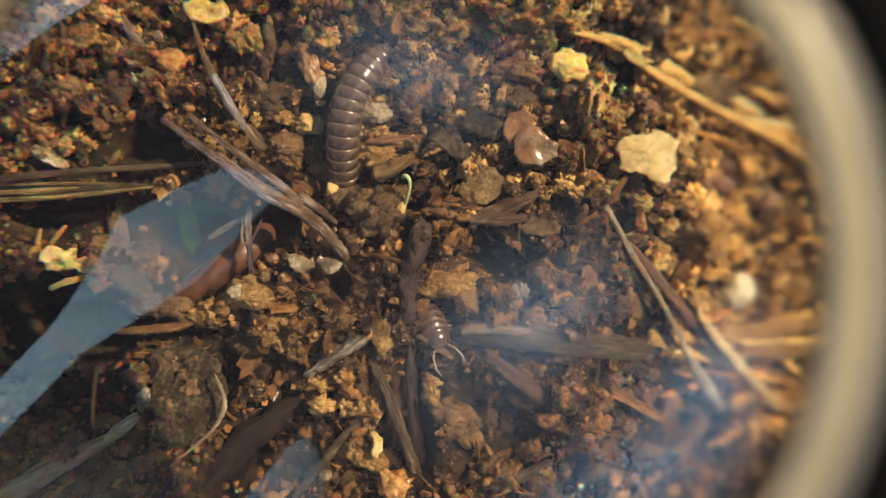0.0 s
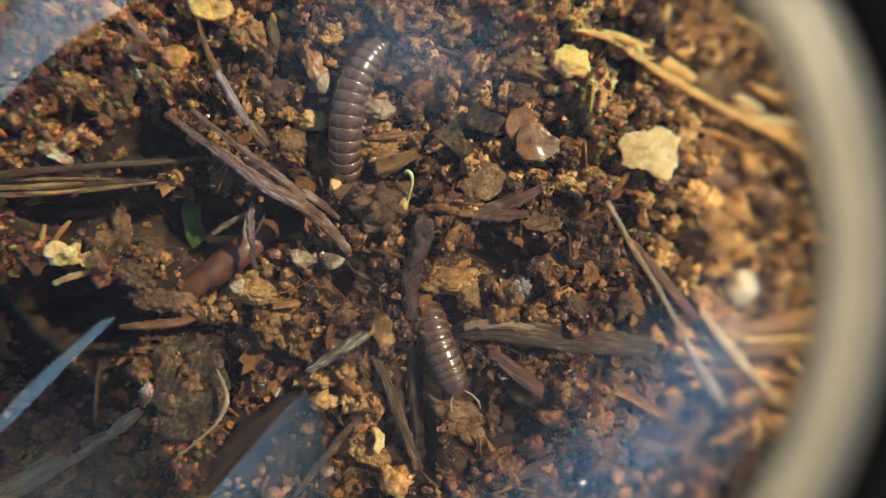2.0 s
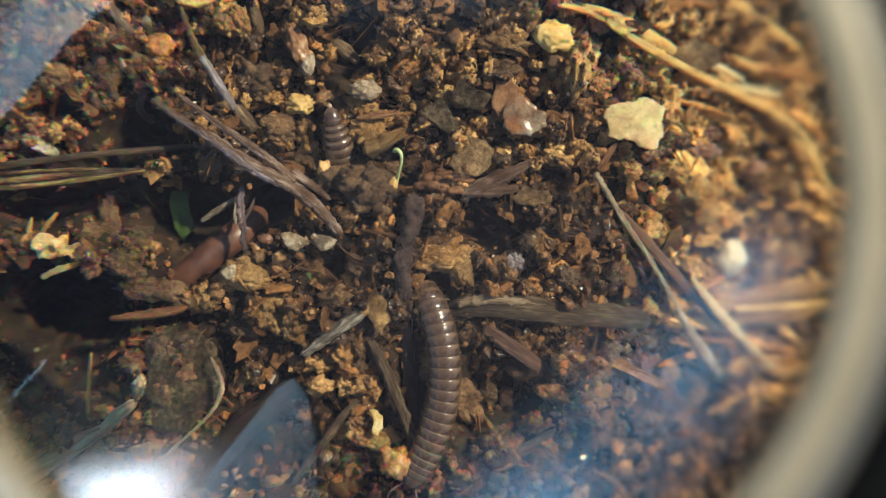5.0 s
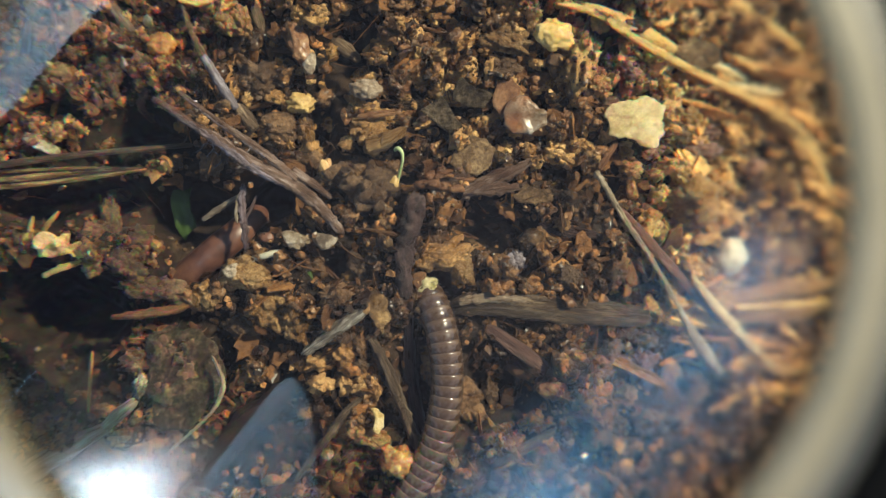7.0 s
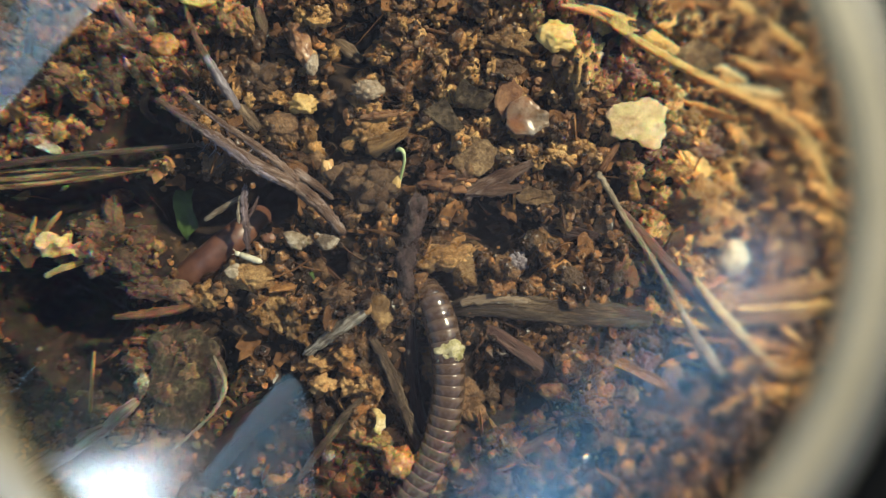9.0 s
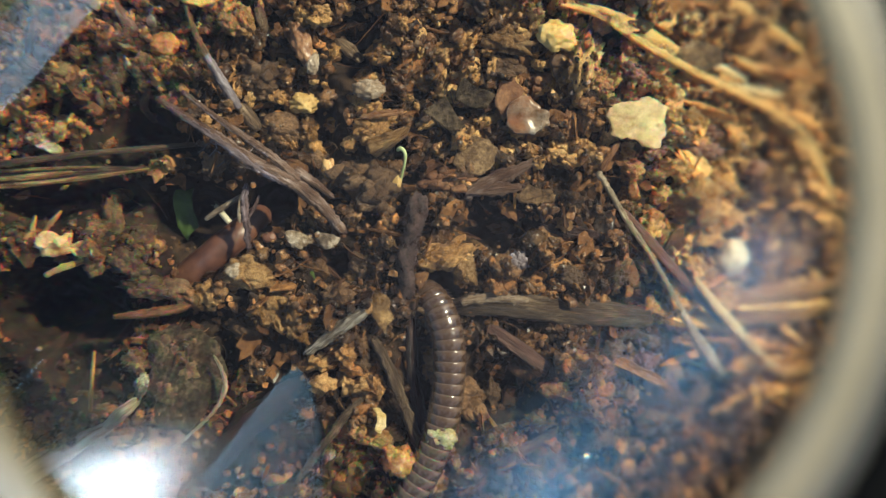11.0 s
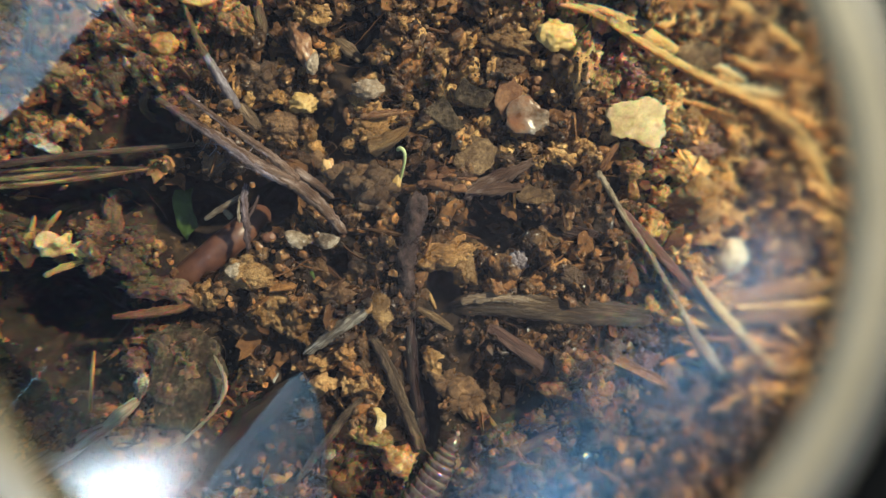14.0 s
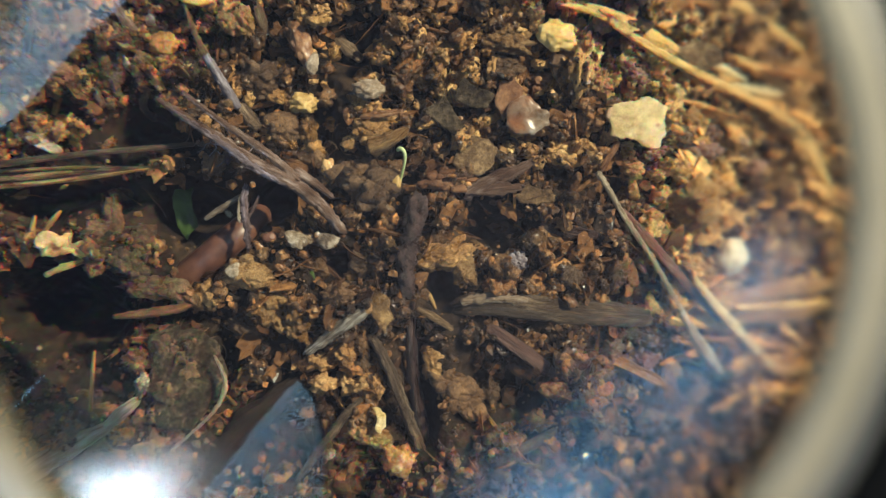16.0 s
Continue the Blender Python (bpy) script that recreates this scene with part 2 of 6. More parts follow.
GREEN = organic("green_shoot", (0.20, 0.26, 0.07), (0.38, 0.46, 0.17), (0.55, 0.62, 0.32), 1800, 500, 0.3, 0.00008, (0.25, 0.45))
MOSS = organic("moss_green", (0.018, 0.03, 0.006), (0.045, 0.075, 0.014), (0.09, 0.14, 0.03), 1500, 400, 0.5, 0.0001, (0.3, 0.6), gloss=0.22)
OLIVELEAF = organic("olive_leaf", (0.014, 0.010, 0.006), (0.058, 0.041, 0.023), (0.19, 0.14, 0.085), 3600, 900, 1.0, 0.0004, (0.4, 0.8), gloss=0.22)

# ---------------------------------------------------------------- terrain
def lattice_noise(x, y, seed):
    """Smooth random heights on a unit lattice, in -1..1."""
    xi, yi = np.floor(x).astype(np.int64), np.floor(y).astype(np.int64)
    fx, fy = x - xi, y - yi
    fx, fy = fx * fx * (3 - 2 * fx), fy * fy * (3 - 2 * fy)

    def h(a, b):
        v = (a * 374761393 + b * 668265263 + seed * 1274126177) & 0xFFFFFFFF
        v = ((v ^ (v >> 13)) * 1103515245 + 12345) & 0xFFFFFFFF
        v = (v ^ (v >> 16)) & 0xFFFF
        return v / 32767.5 - 1.0
    a, b, c, d = h(xi, yi), h(xi + 1, yi), h(xi, yi + 1), h(xi + 1, yi + 1)
    return (a * (1 - fx) + b * fx) * (1 - fy) + (c * (1 - fx) + d * fx) * fy


DIPS = []  # (x, y, radius x, radius y, turn in degrees, depth)


def dip(x, y, rx, ry, turn, depth):
    DIPS.append((x, y, rx, ry, radians(turn), depth))


def soil_height(x, y):
    """Height of the soil in millimetres."""
    x, y = np.asarray(x, float), np.asarray(y, float)
    z = 0.9 * lattice_noise(x / 6.0, y / 6.0, 3) + 0.75 * lattice_noise(x / 2.3, y / 2.3, 5)
    z = z + 0.38 * lattice_noise(x / 0.9, y / 0.9, 8) + 0.24 * lattice_noise(x / 0.38, y / 0.38, 11)
    z = z + 0.09 * lattice_noise(x / 0.2, y / 0.2, 17)
    z = z - 0.2 * np.clip(x - 7, 0, 22) - 0.22 * np.clip(x - 8, 0, 20) - 0.6
    return z - dip_depth(x, y)


def dip_depth(x, y):
    """How deep the hollows lie at a place."""
    z = np.zeros_like(np.asarray(x, float))
    for cx, cy, rx, ry, a, dep in DIPS:
        u = ((x - cx) * math.cos(a) + (y - cy) * math.sin(a)) / rx
        v = (-(x - cx) * math.sin(a) + (y - cy) * math.cos(a)) / ry
        z = z + dep * np.exp(-(u * u + v * v) ** 1.5)
    return z


def ground_z(x, y):
    return float(soil_height(x, y))


# hollows and the millipede's burrow
dip(0.03, -1.92, 0.9, 1.1, 10, 4.0)
dip(-1.17, -7.46, 0.8, 3.4, 4, 1.8)
dip(-9.11, 2.88, 1.6, 1.5, 20, 2.2)
dip(-12.41, 0.93, 2.6, 1.6, 40, 2.6)
dip(-16.61, 5.73, 2.4, 1.4, 10, 2.0)
dip(-20.8, -3.87, 3.0, 2.4, 0, 2.2)
dip(-6.56, 6.32, 0.7, 2.6, 0, 1.2)
dip(-5.07, 11.12, 1.2, 1.4, 0, 1.0)
dip(1.98, 1.53, 2.2, 1.0, 10, 1.0)
dip(3.48, -8.36, 1.8, 1.6, 0, 1.5)
dip(-10.31, -10.16, 2.4, 3.0, -40, 1.6)


dip(-13.61, 2.28, 2.2, 1.3, 25, 4.0)
dip(-9.41, 2.73, 1.4, 1.0, 20, 3.5)
dip(-21.7, 2.13, 1.6, 1.2, 0, 2.5)
dip(-19.3, 3.03, 2.2, 0.6, 5, 2.5)
dip(-21.7, -3.57, 2.6, 1.6, 10, 3.0)
dip(-18.4, -4.17, 1.6, 0.9, 0, 2.5)
dip(-16.61, 6.92, 1.6, 1.0, 20, 2.5)
dip(-20.2, 7.52, 1.2, 0.8, 0, 2.0)
dip(-14.21, 6.02, 1.5, 0.8, -30, 2.5)
dip(-11.51, -5.96, 1.0, 1.8, -20, 1.5)
dip(-5.82, -0.87, 1.2, 0.9, 0, 2.5)
dip(2.58, 0.93, 1.2, 0.8, 0, 1.8)
dip(4.38, 1.23, 1.0, 0.7, 0, 1.5)


dip(-18.4, 2.88, 5.0, 0.9, 3, 1.6)
dip(-19.9, -3.12, 4.5, 1.2, 0, 1.8)
dip(-14.21, -3.57, 2.2, 0.6, -5, 1.5)
dip(-21.7, -1.17, 2.0, 0.8, 0, 1.6)
dip(-18.7, 4.23, 2.0, 0.8, 0, 1.6)
dip(-16.31, 1.98, 3.0, 1.3, 8, 2.2)
dip(-21.7, -2.37, 3.0, 1.3, 0, 1.6)
dip(-18.4, -1.77, 2.2, 0.9, -10, 2.0)
dip(-10.31, -9.56, 0.9, 4.0, -38, 1.4)
dip(-19.6, -7.0, 3.2, 2.0, 0, 1.8)


def graded(a, b, step, far):
    """Coordinates from a to b in even steps, then out to far in growing ones."""
    inner = np.arange(a, b + step / 2, step)
    grow, v, s = [], 0.0, step
    while v < far:
        s *= 1.35
        v += s
        grow.append(v)
    g = np.array(grow)
    return np.concatenate([a - g[::-1], inner, b + g])


def mesh_from(name, verts, faces, material, smooth=True):
    me = bpy.data.meshes.new(name)
    me.from_pydata([tuple(v) for v in verts] if not hasattr(verts, "tolist") else verts.tolist(), [],
                   faces if not hasattr(faces, "tolist") else faces.tolist())
    me.materials.append(material)
    if smooth:
        me.polygons.foreach_set("use_smooth", np.ones(len(me.polygons), bool))
    me.update()
    return me


def build_ground():
    xs = graded(-29.0, 27.0, 0.13, 25000.0)
    ys = graded(-18.0, 18.5, 0.13, 25000.0)
    gx, gy = np.meshgrid(xs, ys)
    gz = soil_height(gx, gy)
    v = np.stack([gx, gy, gz], -1).reshape(-1, 3) * MM
    nx, ny = len(xs), len(ys)
    i = (np.arange(ny - 1)[:, None] * nx + np.arange(nx - 1)[None, :]).reshape(-1)
    f = np.stack([i, i + 1, i + nx + 1, i + nx], -1)
    ob = new("ground", mesh_from("ground", v, f, SOIL))
    return tagged(ob, "damp dark brown crumbly leaf-mould soil", "soil", kind="structure")


build_ground()

# ---------------------------------------------------------------- shapes
KEPT = []  # (x, y, radius) kept clear of strewn crumbs


def ico(level):
    bm = bmesh.new()
    bmesh.ops.create_icosphere(bm, subdivisions=level, radius=1.0)
    bm.verts.ensure_lookup_table()
    v = np.array([tuple(p.co) for p in bm.verts])
    f = np.array([[q.index for q in p.verts] for p in bm.faces])
    bm.free()
    return v, f


def lump(level, seed, rough=0.35, freq=1.3):
    """A knobbly crumb of about unit radius."""
    v, f = ico(level)
    out = []
    o = Vector((seed * 7.31, seed * 3.17, seed * 1.93))
    for p in v:
        q = Vector(p)
        d = 1 + rough * noise.noise(q * freq + o) + rough * 0.7 * noise.noise(q * freq * 2.3 + o * 2)
        d += rough * 0.4 * noise.noise(q * freq * 5.1 + o * 3)
        d += rough * 0.22 * noise.noise(q * freq * 9.7 + o * 4)
        out.append(q * d)
    return np.array([tuple(p) for p in out]), f


def shard(level, seed, faces=9):
    """An angular broken grain of about unit radius."""
    rnd = random.Random(seed * 31 + 7)
    v, f = ico(level)
    cut = np.array([[rnd.gauss(0, 1) for _ in range(3)] for _ in range(faces)])
    cut /= np.linalg.norm(cut, axis=1)[:, None]
    off = np.array([rnd.uniform(0.45, 0.95) for _ in range(faces)])
    reach = np.min(off / np.maximum(v @ cut.T, 0.28), axis=1)
    rough = np.array([1 + 0.16 * noise.noise(Vector(p) * 2.6 + Vector((seed, 0, 0))) + 0.1 * noise.noise(Vector(p) * 6.1 + Vector((0, seed, 0))) for p in v])
    return v * np.minimum(reach, 1.5)[:, None] * rough[:, None], f


def chip(seed, n=7, thick=0.08):
    """An irregular thin flake of about unit radius, with a worn edge and a slight warp."""
    rnd = random.Random(seed)
    ring = []
    for k in range(n):
        a = 2 * math.pi * (k + rnd.uniform(-0.3, 0.3)) / n
        r = rnd.uniform(0.5, 1.15)
        ring.append((r * math.cos(a), r * math.sin(a)))
    wx, wy = rnd.uniform(-0.25, 0.25), rnd.uniform(-0.25, 0.25)

    def up(x, y):
        return wx * x * x + wy * y * y + 0.1 * x * y
    v, f = [], []
    for s, z in ((0.9, -thick), (1.0, -thick * 0.4), (1.0, thick * 0.4), (0.9, thick), (0.45, thick * 1.15)):
        v += [(x * s, y * s, z + up(x * s, y * s) + rnd.uniform(-0.3, 0.3) * thick) for x, y in ring]
    for b in range(4):
        for k in range(n):
            f.append((b * n + k, b * n + (k + 1) % n, (b + 1) * n + (k + 1) % n, (b + 1) * n + k))
    v += [(0, 0, -thick), (0, 0, thick * 1.1)]
    for k in range(n):
        f.append((k, 5 * n, (k + 1) % n))
        f.append((4 * n + k, 4 * n + (k + 1) % n, 5 * n + 1))
    tri = []
    for q in f:
        tri.append(q[:3])
        if len(q) == 4:
            tri.append((q[0], q[2], q[3]))
    return np.array(v), np.array(tri)


def turned(rng, n, flat=False, heading=None):
    """n random rotation matrices; flat ones stay within about 35 degrees of level."""
    out = np.empty((n, 3, 3))
    for i in range(n):
        if flat:
            way = radians(rng.gauss(*heading)) if heading else rng.uniform(0, 6.283)
            e = Euler((rng.gauss(0, 0.5), rng.gauss(0, 0.2 if heading else 0.5), way))
        else:
            e = Euler((rng.uniform(0, 6.283), rng.uniform(0, 6.283), rng.uniform(0, 6.283)))
        out[i] = np.array(e.to_matrix())
    return out


def scatter(name, shapes, n, seed, size, material, label, category, squash=(1, 1, 1), flat=False, sink=0.25,
            area=(-27, 26, -16.5, 16.5), smooth=True, shy=0.9, dips=0.0, heading=None, lift=0.0):
    """Many small pieces strewn over the soil as one joined mesh."""
    rng = random.Random(seed)
    rs = turned(rng, n, flat, heading)
    vs, fs, base = [], [], 0
    xs = np.array([rng.uniform(area[0], area[1]) for _ in range(n)])
    ys = np.array([rng.uniform(area[2], area[3]) for _ in range(n)])
    zs = soil_height(xs, ys)
    keep = np.ones(n, bool)
    for cx, cy, cr in KEPT:
        keep &= (xs - cx) ** 2 + (ys - cy) ** 2 > (cr * shy) ** 2
    if dips:
        keep &= dip_depth(xs, ys) < dips * np.array([rng.random() for _ in range(n)]) + 0.2
    for i in range(n):
        if not keep[i]:
            rng.random()
            continue
        v, f = shapes[rng.randrange(len(shapes))]
        s = size(rng)
        sc = np.array([s * squash[0] * rng.uniform(0.75, 1.3), s * squash[1] * rng.uniform(0.75, 1.3), s * squash[2] * rng.uniform(0.75, 1.3)])
        p = (v * sc) @ rs[i].T + np.array([xs[i], ys[i], zs[i] + s * sink + lift * rng.random() ** 2])
        vs.append(p)
        fs.append(f + base)
        base += len(v)
    ob = new(name, mesh_from(name, np.concatenate(vs) * MM, np.concatenate(fs), material, smooth))
    return tagged(ob, label, category, kind="stuff")


# ---------------------------------------------------------------- parts helper
def part(name, me, parent, label=""):
    ob = new(name, me)
    ob.parent = parent
    if label:
        tagged(ob, label)
    return ob


def thing(name, label, category, group=""):
    return tagged(new(name), label, category, group)


# ---------------------------------------------------------------- builders of natural pieces
def keep_clear(x, y, r):
    KEPT.append((x, y, r))


def chaikin(p, times=2):
    p = np.array(p, float)
    for _ in range(times):
        q = np.empty((2 * len(p), p.shape[1]))
        q[0], q[-1] = p[0], p[-1]
        q[1:-1:2] = p[:-1] * 0.75 + p[1:] * 0.25
        q[2:-1:2] = p[:-1] * 0.25 + p[1:] * 0.75
        p = q
    return p


def resample(p, step):
    d = np.concatenate([[0], np.cumsum(np.linalg.norm(np.diff(p[:, :3], axis=0), axis=1))])
    n = max(3, int(d[-1] / step) + 1)
    s = np.linspace(0, d[-1], n)
    return np.stack([np.interp(s, d, p[:, c]) for c in range(p.shape[1])], 1)


def stem_mesh(name, pts, radii, material, n=12, rough=0.18, seed=0, flat=1.0, ridges=0, step=None, clear=True, ragged=0.0, roll=0.0, fibre=True):
    """A grown or broken stem along pts: radii at its points, uneven bark, ridges along it, flat < 1 for a strip, ragged ends."""
    p = np.hstack([np.array(pts, float), np.array(radii, float).reshape(-1, 1)])
    p = chaikin(p, 2)
    rmean = float(np.mean(p[:, 3]))
    p = resample(p, step or max(0.09, rmean * 0.4))
    k = len(p)
    tan = np.gradient(p[:, :3], axis=0)
    v, f = [], []
    o = Vector((seed * 3.7, seed * 1.3, seed * 2.9))
    for i in range(k):
        t = Vector(tan[i]).normalized()
        side = t.cross(Vector((0, 0, 1)))
        side = side.normalized() if side.length > 1e-4 else Vector((1, 0, 0))
        upv = side.cross(t)
        c = Vector(p[i, :3])
        r = p[i, 3]
        end = 0.55 if i in (0, k - 1) else 1.0
        for q in range(n):
            a = 2 * math.pi * q / n + roll
            d = side * math.cos(a) + upv * math.sin(a) * flat
            g = 1 + rough * noise.noise((c + d * r) * (0.9 / max(rmean, 0.1)) + o)
            g += rough * 0.6 * noise.noise((c + d * r) * (3.1 / max(rmean, 0.1)) + o)
            if ridges:
                g += 0.13 * math.cos(a * ridges + seed)
            w = c + d * (r * g * end)
            if ragged and i in (0, k - 1):
                w += t * ragged * noise.noise(Vector((q * 1.7, seed, i)))
            v.append(tuple(w * MM))
    for i in range(k - 1):
        for q in range(n):
            f.append((i * n + q, i * n + (q + 1) % n, (i + 1) * n + (q + 1) % n, (i + 1) * n + q))
    f.append(tuple(range(n))[::-1])
    f.append(tuple(range((k - 1) * n, k * n)))
    if clear:
        for i in range(0, k, 2):
            keep_clear(p[i, 0], p[i, 1], p[i, 3] * 0.9)
    me = mesh_from(name, v, f, fibrous(material) if fibre else material)
    uv = me.uv_layers.new(name="UVMap")
    run = np.concatenate([[0], np.cumsum(np.linalg.norm(np.diff(p[:, :3], axis=0), axis=1))])
    for lp, at in zip(me.loops, uv.data):
        i, q = divmod(lp.vertex_index, n)
        at.uv = (run[i] + seed * 3.1, abs(q - n / 2) / n * 6.283 * rmean + seed * 1.7)
    return me


def stem(name, label, category, pts, radii, material, group="", **kw):
    return tagged(new(name, stem_mesh(name, pts, radii, material, **kw)), label, category, group)


def lump_mesh(name, at, size, material, turn=(0, 0, 0), seed=1, rough=0.4, freq=1.4, level=4, clear=True):
    v, f = lump(level, seed, rough, freq)
    r = np.array(Euler([radians(a) for a in turn]).to_matrix())
    v = (v * np.array(size)) @ r.T + np.array(at)
    if clear:
        keep_clear(at[0], at[1], 0.8 * (size[0] + size[1]) / 2)
    return mesh_from(name, v * MM, f, material)


def clod_mesh(name, at, size, material, seed=1, n=9, turn=0.0, level=2):
    """A crumb that holds together from many small knobs."""
    n = int(n * 2.2)
    rng = random.Random(seed)
    vs, fs, base = [], [], 0
    ca, sa = math.cos(radians(turn)), math.sin(radians(turn))
    for i in range(n):
        v, f = shard(level, seed * 13 + i) if i % 3 else lump(level, seed * 13 + i, 0.45, 1.6)
        if i == 0:
            v, f = lump(4, seed * 13, 0.8, 1.6)
            c, s = np.zeros(3), np.array([0.85, 0.85, 0.85])
        else:
            a, e = rng.uniform(0, 6.283), rng.uniform(-0.3, 1.4)
            c = np.array([math.cos(a) * math.cos(e), math.sin(a) * math.cos(e), math.sin(e)]) * rng.uniform(0.55, 0.95)
            s = rng.uniform(0.12, 0.36) * np.array([1, 1, 1]) * np.array([max(size) / size[0], max(size) / size[1], max(size) / size[2]]) ** 0.5
        q = (v * s + c) * np.array(size)
        q = np.stack([q[:, 0] * ca - q[:, 1] * sa, q[:, 0] * sa + q[:, 1] * ca, q[:, 2]], 1)
        vs.append(q + np.array(at))
        fs.append(f + base)
        base += len(v)
    keep_clear(at[0], at[1], 0.75 * (size[0] + size[1]) / 2)
    return mesh_from(name, np.concatenate(vs) * MM, np.concatenate(fs), material)


def clod(label, at, size, material, seed, turn=0.0, n=9, name="soil_clod", group="crumbs on the soil", category="soil crumb"):
    return tagged(new(name, clod_mesh(name, at, size, material, seed, n, turn)), label, category, group)


def pebble(name, label, category, at, size, material, seed, turn=(0, 0, 0), rough=0.3, group=""):
    if material in (WHITE, GREYWOOD):  # broken, not rounded
        v, f = shard(3, seed, 12)
        r = np.array(Euler([radians(a) for a in turn]).to_matrix())
        keep_clear(at[0], at[1], 0.4 * (size[0] + size[1]))
        return tagged(new(name, mesh_from(name, ((v * np.array(size) * 1.15) @ r.T + np.array(at)) * MM, f, material, False)), label, category, group)
    return tagged(new(name, lump_mesh(name, at, size, material, turn, seed, rough)), label, category, group)


def sheet_mesh(name, outline, z, thick, material, seed=0, tilt=(0.0, 0.0), warp=0.12, ragged=0.06, clear=True):
    """A flat torn piece from an outline of (x, y): its edge frayed, its face warped and veined, with real thickness."""
    rng = random.Random(seed)
    pts = [Vector((x, y)) for x, y in outline]
    c = sum(pts, Vector((0, 0))) / len(pts)
    rad = sum((p - c).length for p in pts) / len(pts)
    for _ in range(2):
        out = []
        for a, b in zip(pts, pts[1:] + pts[:1]):
            e = b - a
            nrm = Vector((-e.y, e.x))
            out += [a, a + e * rng.uniform(0.4, 0.6) + nrm * rng.uniform(-1, 1) * ragged * 1.6]
        pts = out
    n = len(pts)
    o = Vector((seed * 2.3, seed * 0.7, 5.0))

    def up(q):
        d = q - c
        w = warp * rad * noise.noise(Vector((q.x, q.y, 0)) * (0.9 / rad) + o)
        w += warp * 0.45 * rad * noise.noise(Vector((q.x, q.y, 0)) * (3.0 / rad) + o)
        return z + d.x * tilt[0] + d.y * tilt[1] + w
    v, f, rows = [], [], []
    for s, dz in ((0.97, -1), (1.0, -0.3), (1.0, 0.4), (0.96, 1), (0.75, 1.1), (0.5, 1.15), (0.25, 1.2)):
        rows.append(len(v))
        for p in pts:
            q = c + (p - c) * s
            v.append((q.x * MM, q.y * MM, (up(q) + dz * thick / 2) * MM))
    for a, b in zip(rows, rows[1:]):
        for k in range(n):
            f.append((a + k, a + (k + 1) % n, b + (k + 1) % n, b + k))
    v += [(c.x * MM, c.y * MM, (up(c) - thick / 2) * MM), (c.x * MM, c.y * MM, (up(c) + thick * 0.6) * MM)]
    for k in range(n):
        f.append((k, len(v) - 2, (k + 1) % n))
        f.append((rows[-1] + k, rows[-1] + (k + 1) % n, len(v) - 1))
    if clear:
        keep_clear(c.x, c.y, rad * 0.95)
    return mesh_from(name, v, f, material)


def sheet(name, label, category, outline, z, thick, material, group="", **kw):
    return tagged(new(name, sheet_mesh(name, outline, z, thick, material, **kw)), label, category, group)


# ---------------------------------------------------------------- magnifier in front of the camera
CREAM = organic("cream_plastic", (0.16, 0.132, 0.085), (0.192, 0.161, 0.105), (0.225, 0.188, 0.129), 900, 200, 0.1, 0.00005, (0.45, 0.6), coat=0.6, gloss=0.25)
# grey version of the rim's plastic, with its shade put into the colour
SHADEDRIM = organic("shaded_rim_plastic", (0.07, 0.068, 0.065), (0.088, 0.085, 0.082), (0.105, 0.102, 0.10), 900, 200, 0.1, 0.00005, (0.45, 0.6), coat=0.35, gloss=0.25)
BLACK = organic("black_rubber", (0.0012, 0.0012, 0.0015), (0.002, 0.002, 0.0024), (0.003, 0.003, 0.0036), 1200, 300, 0.3, 0.00005, (0.8, 0.9))
BLACK.node_tree.nodes["Principled BSDF"].inputs["Specular IOR Level"].default_value = 0.1


def glass_material(name, bends, mirror):
    """Magnifier glass: clear in the middle, blurred towards one side to fit the view; bends: how much each colour is
    bent.
    """
    m, n, l, p = node_material(name)
    n.remove(p)
    # roughness grows away from an off-centre point, to blur one side of the view
    far = n.new("ShaderNodeVectorMath")
    far.operation = 'DISTANCE'
    l.new(n.new("ShaderNodeTexCoord").outputs["Object"], far.inputs[0])
    far.inputs[1].default_value = (-0.0025, 0.0003, 0)
    blur_ramp = n.new("ShaderNodeMapRange")
    for key, value in (("From Min", 0.0060), ("From Max", 0.0088), ("To Min", 0.0), ("To Max", 0.15)):
        blur_ramp.inputs[key].default_value = value
    l.new(far.outputs["Value"], blur_ramp.inputs["Value"])
    side_blur = blur_ramp.outputs["Result"]
    last = None
    for bend, colour in bends:
        rf = n.new("ShaderNodeBsdfRefraction")
        rf.inputs["IOR"].default_value = bend
        rf.inputs["Color"].default_value = (*colour, 1)
        l.new(side_blur, rf.inputs["Roughness"])
        if last is None:
            last = rf.outputs[0]
        else:
            ad = n.new("ShaderNodeAddShader")
            l.new(last, ad.inputs[0])
            l.new(rf.outputs[0], ad.inputs[1])
            last = ad.outputs[0]
    if not bends:
        last = n.new("ShaderNodeBsdfTransparent").outputs[0]
    if mirror:
        gl = n.new("ShaderNodeBsdfGlossy")
        gl.inputs["Roughness"].default_value = 0.0
        mx = n.new("ShaderNodeMixShader")
        mx.inputs["Fac"].default_value = mirror
        l.new(last, mx.inputs[1])
        l.new(gl.outputs[0], mx.inputs[2])
        last = mx.outputs[0]
    l.new(last, n["Material Output"].inputs["Surface"])
    return m


GLASS = glass_material("lens_glass", [(1.147, (1, 0, 0)), (1.15, (0, 1, 0)), (1.153, (0, 0, 1))], 0.05)
GLASS_CLEAR = glass_material("lens_glass_middle", [], 0.05)
GLASS_CLEAR_UNDER = glass_material("lens_glass_middle_underside", [], 0.0)
GLASS_UNDER = glass_material("lens_glass_underside", [(1.15, (1, 1, 1))], 0.0)


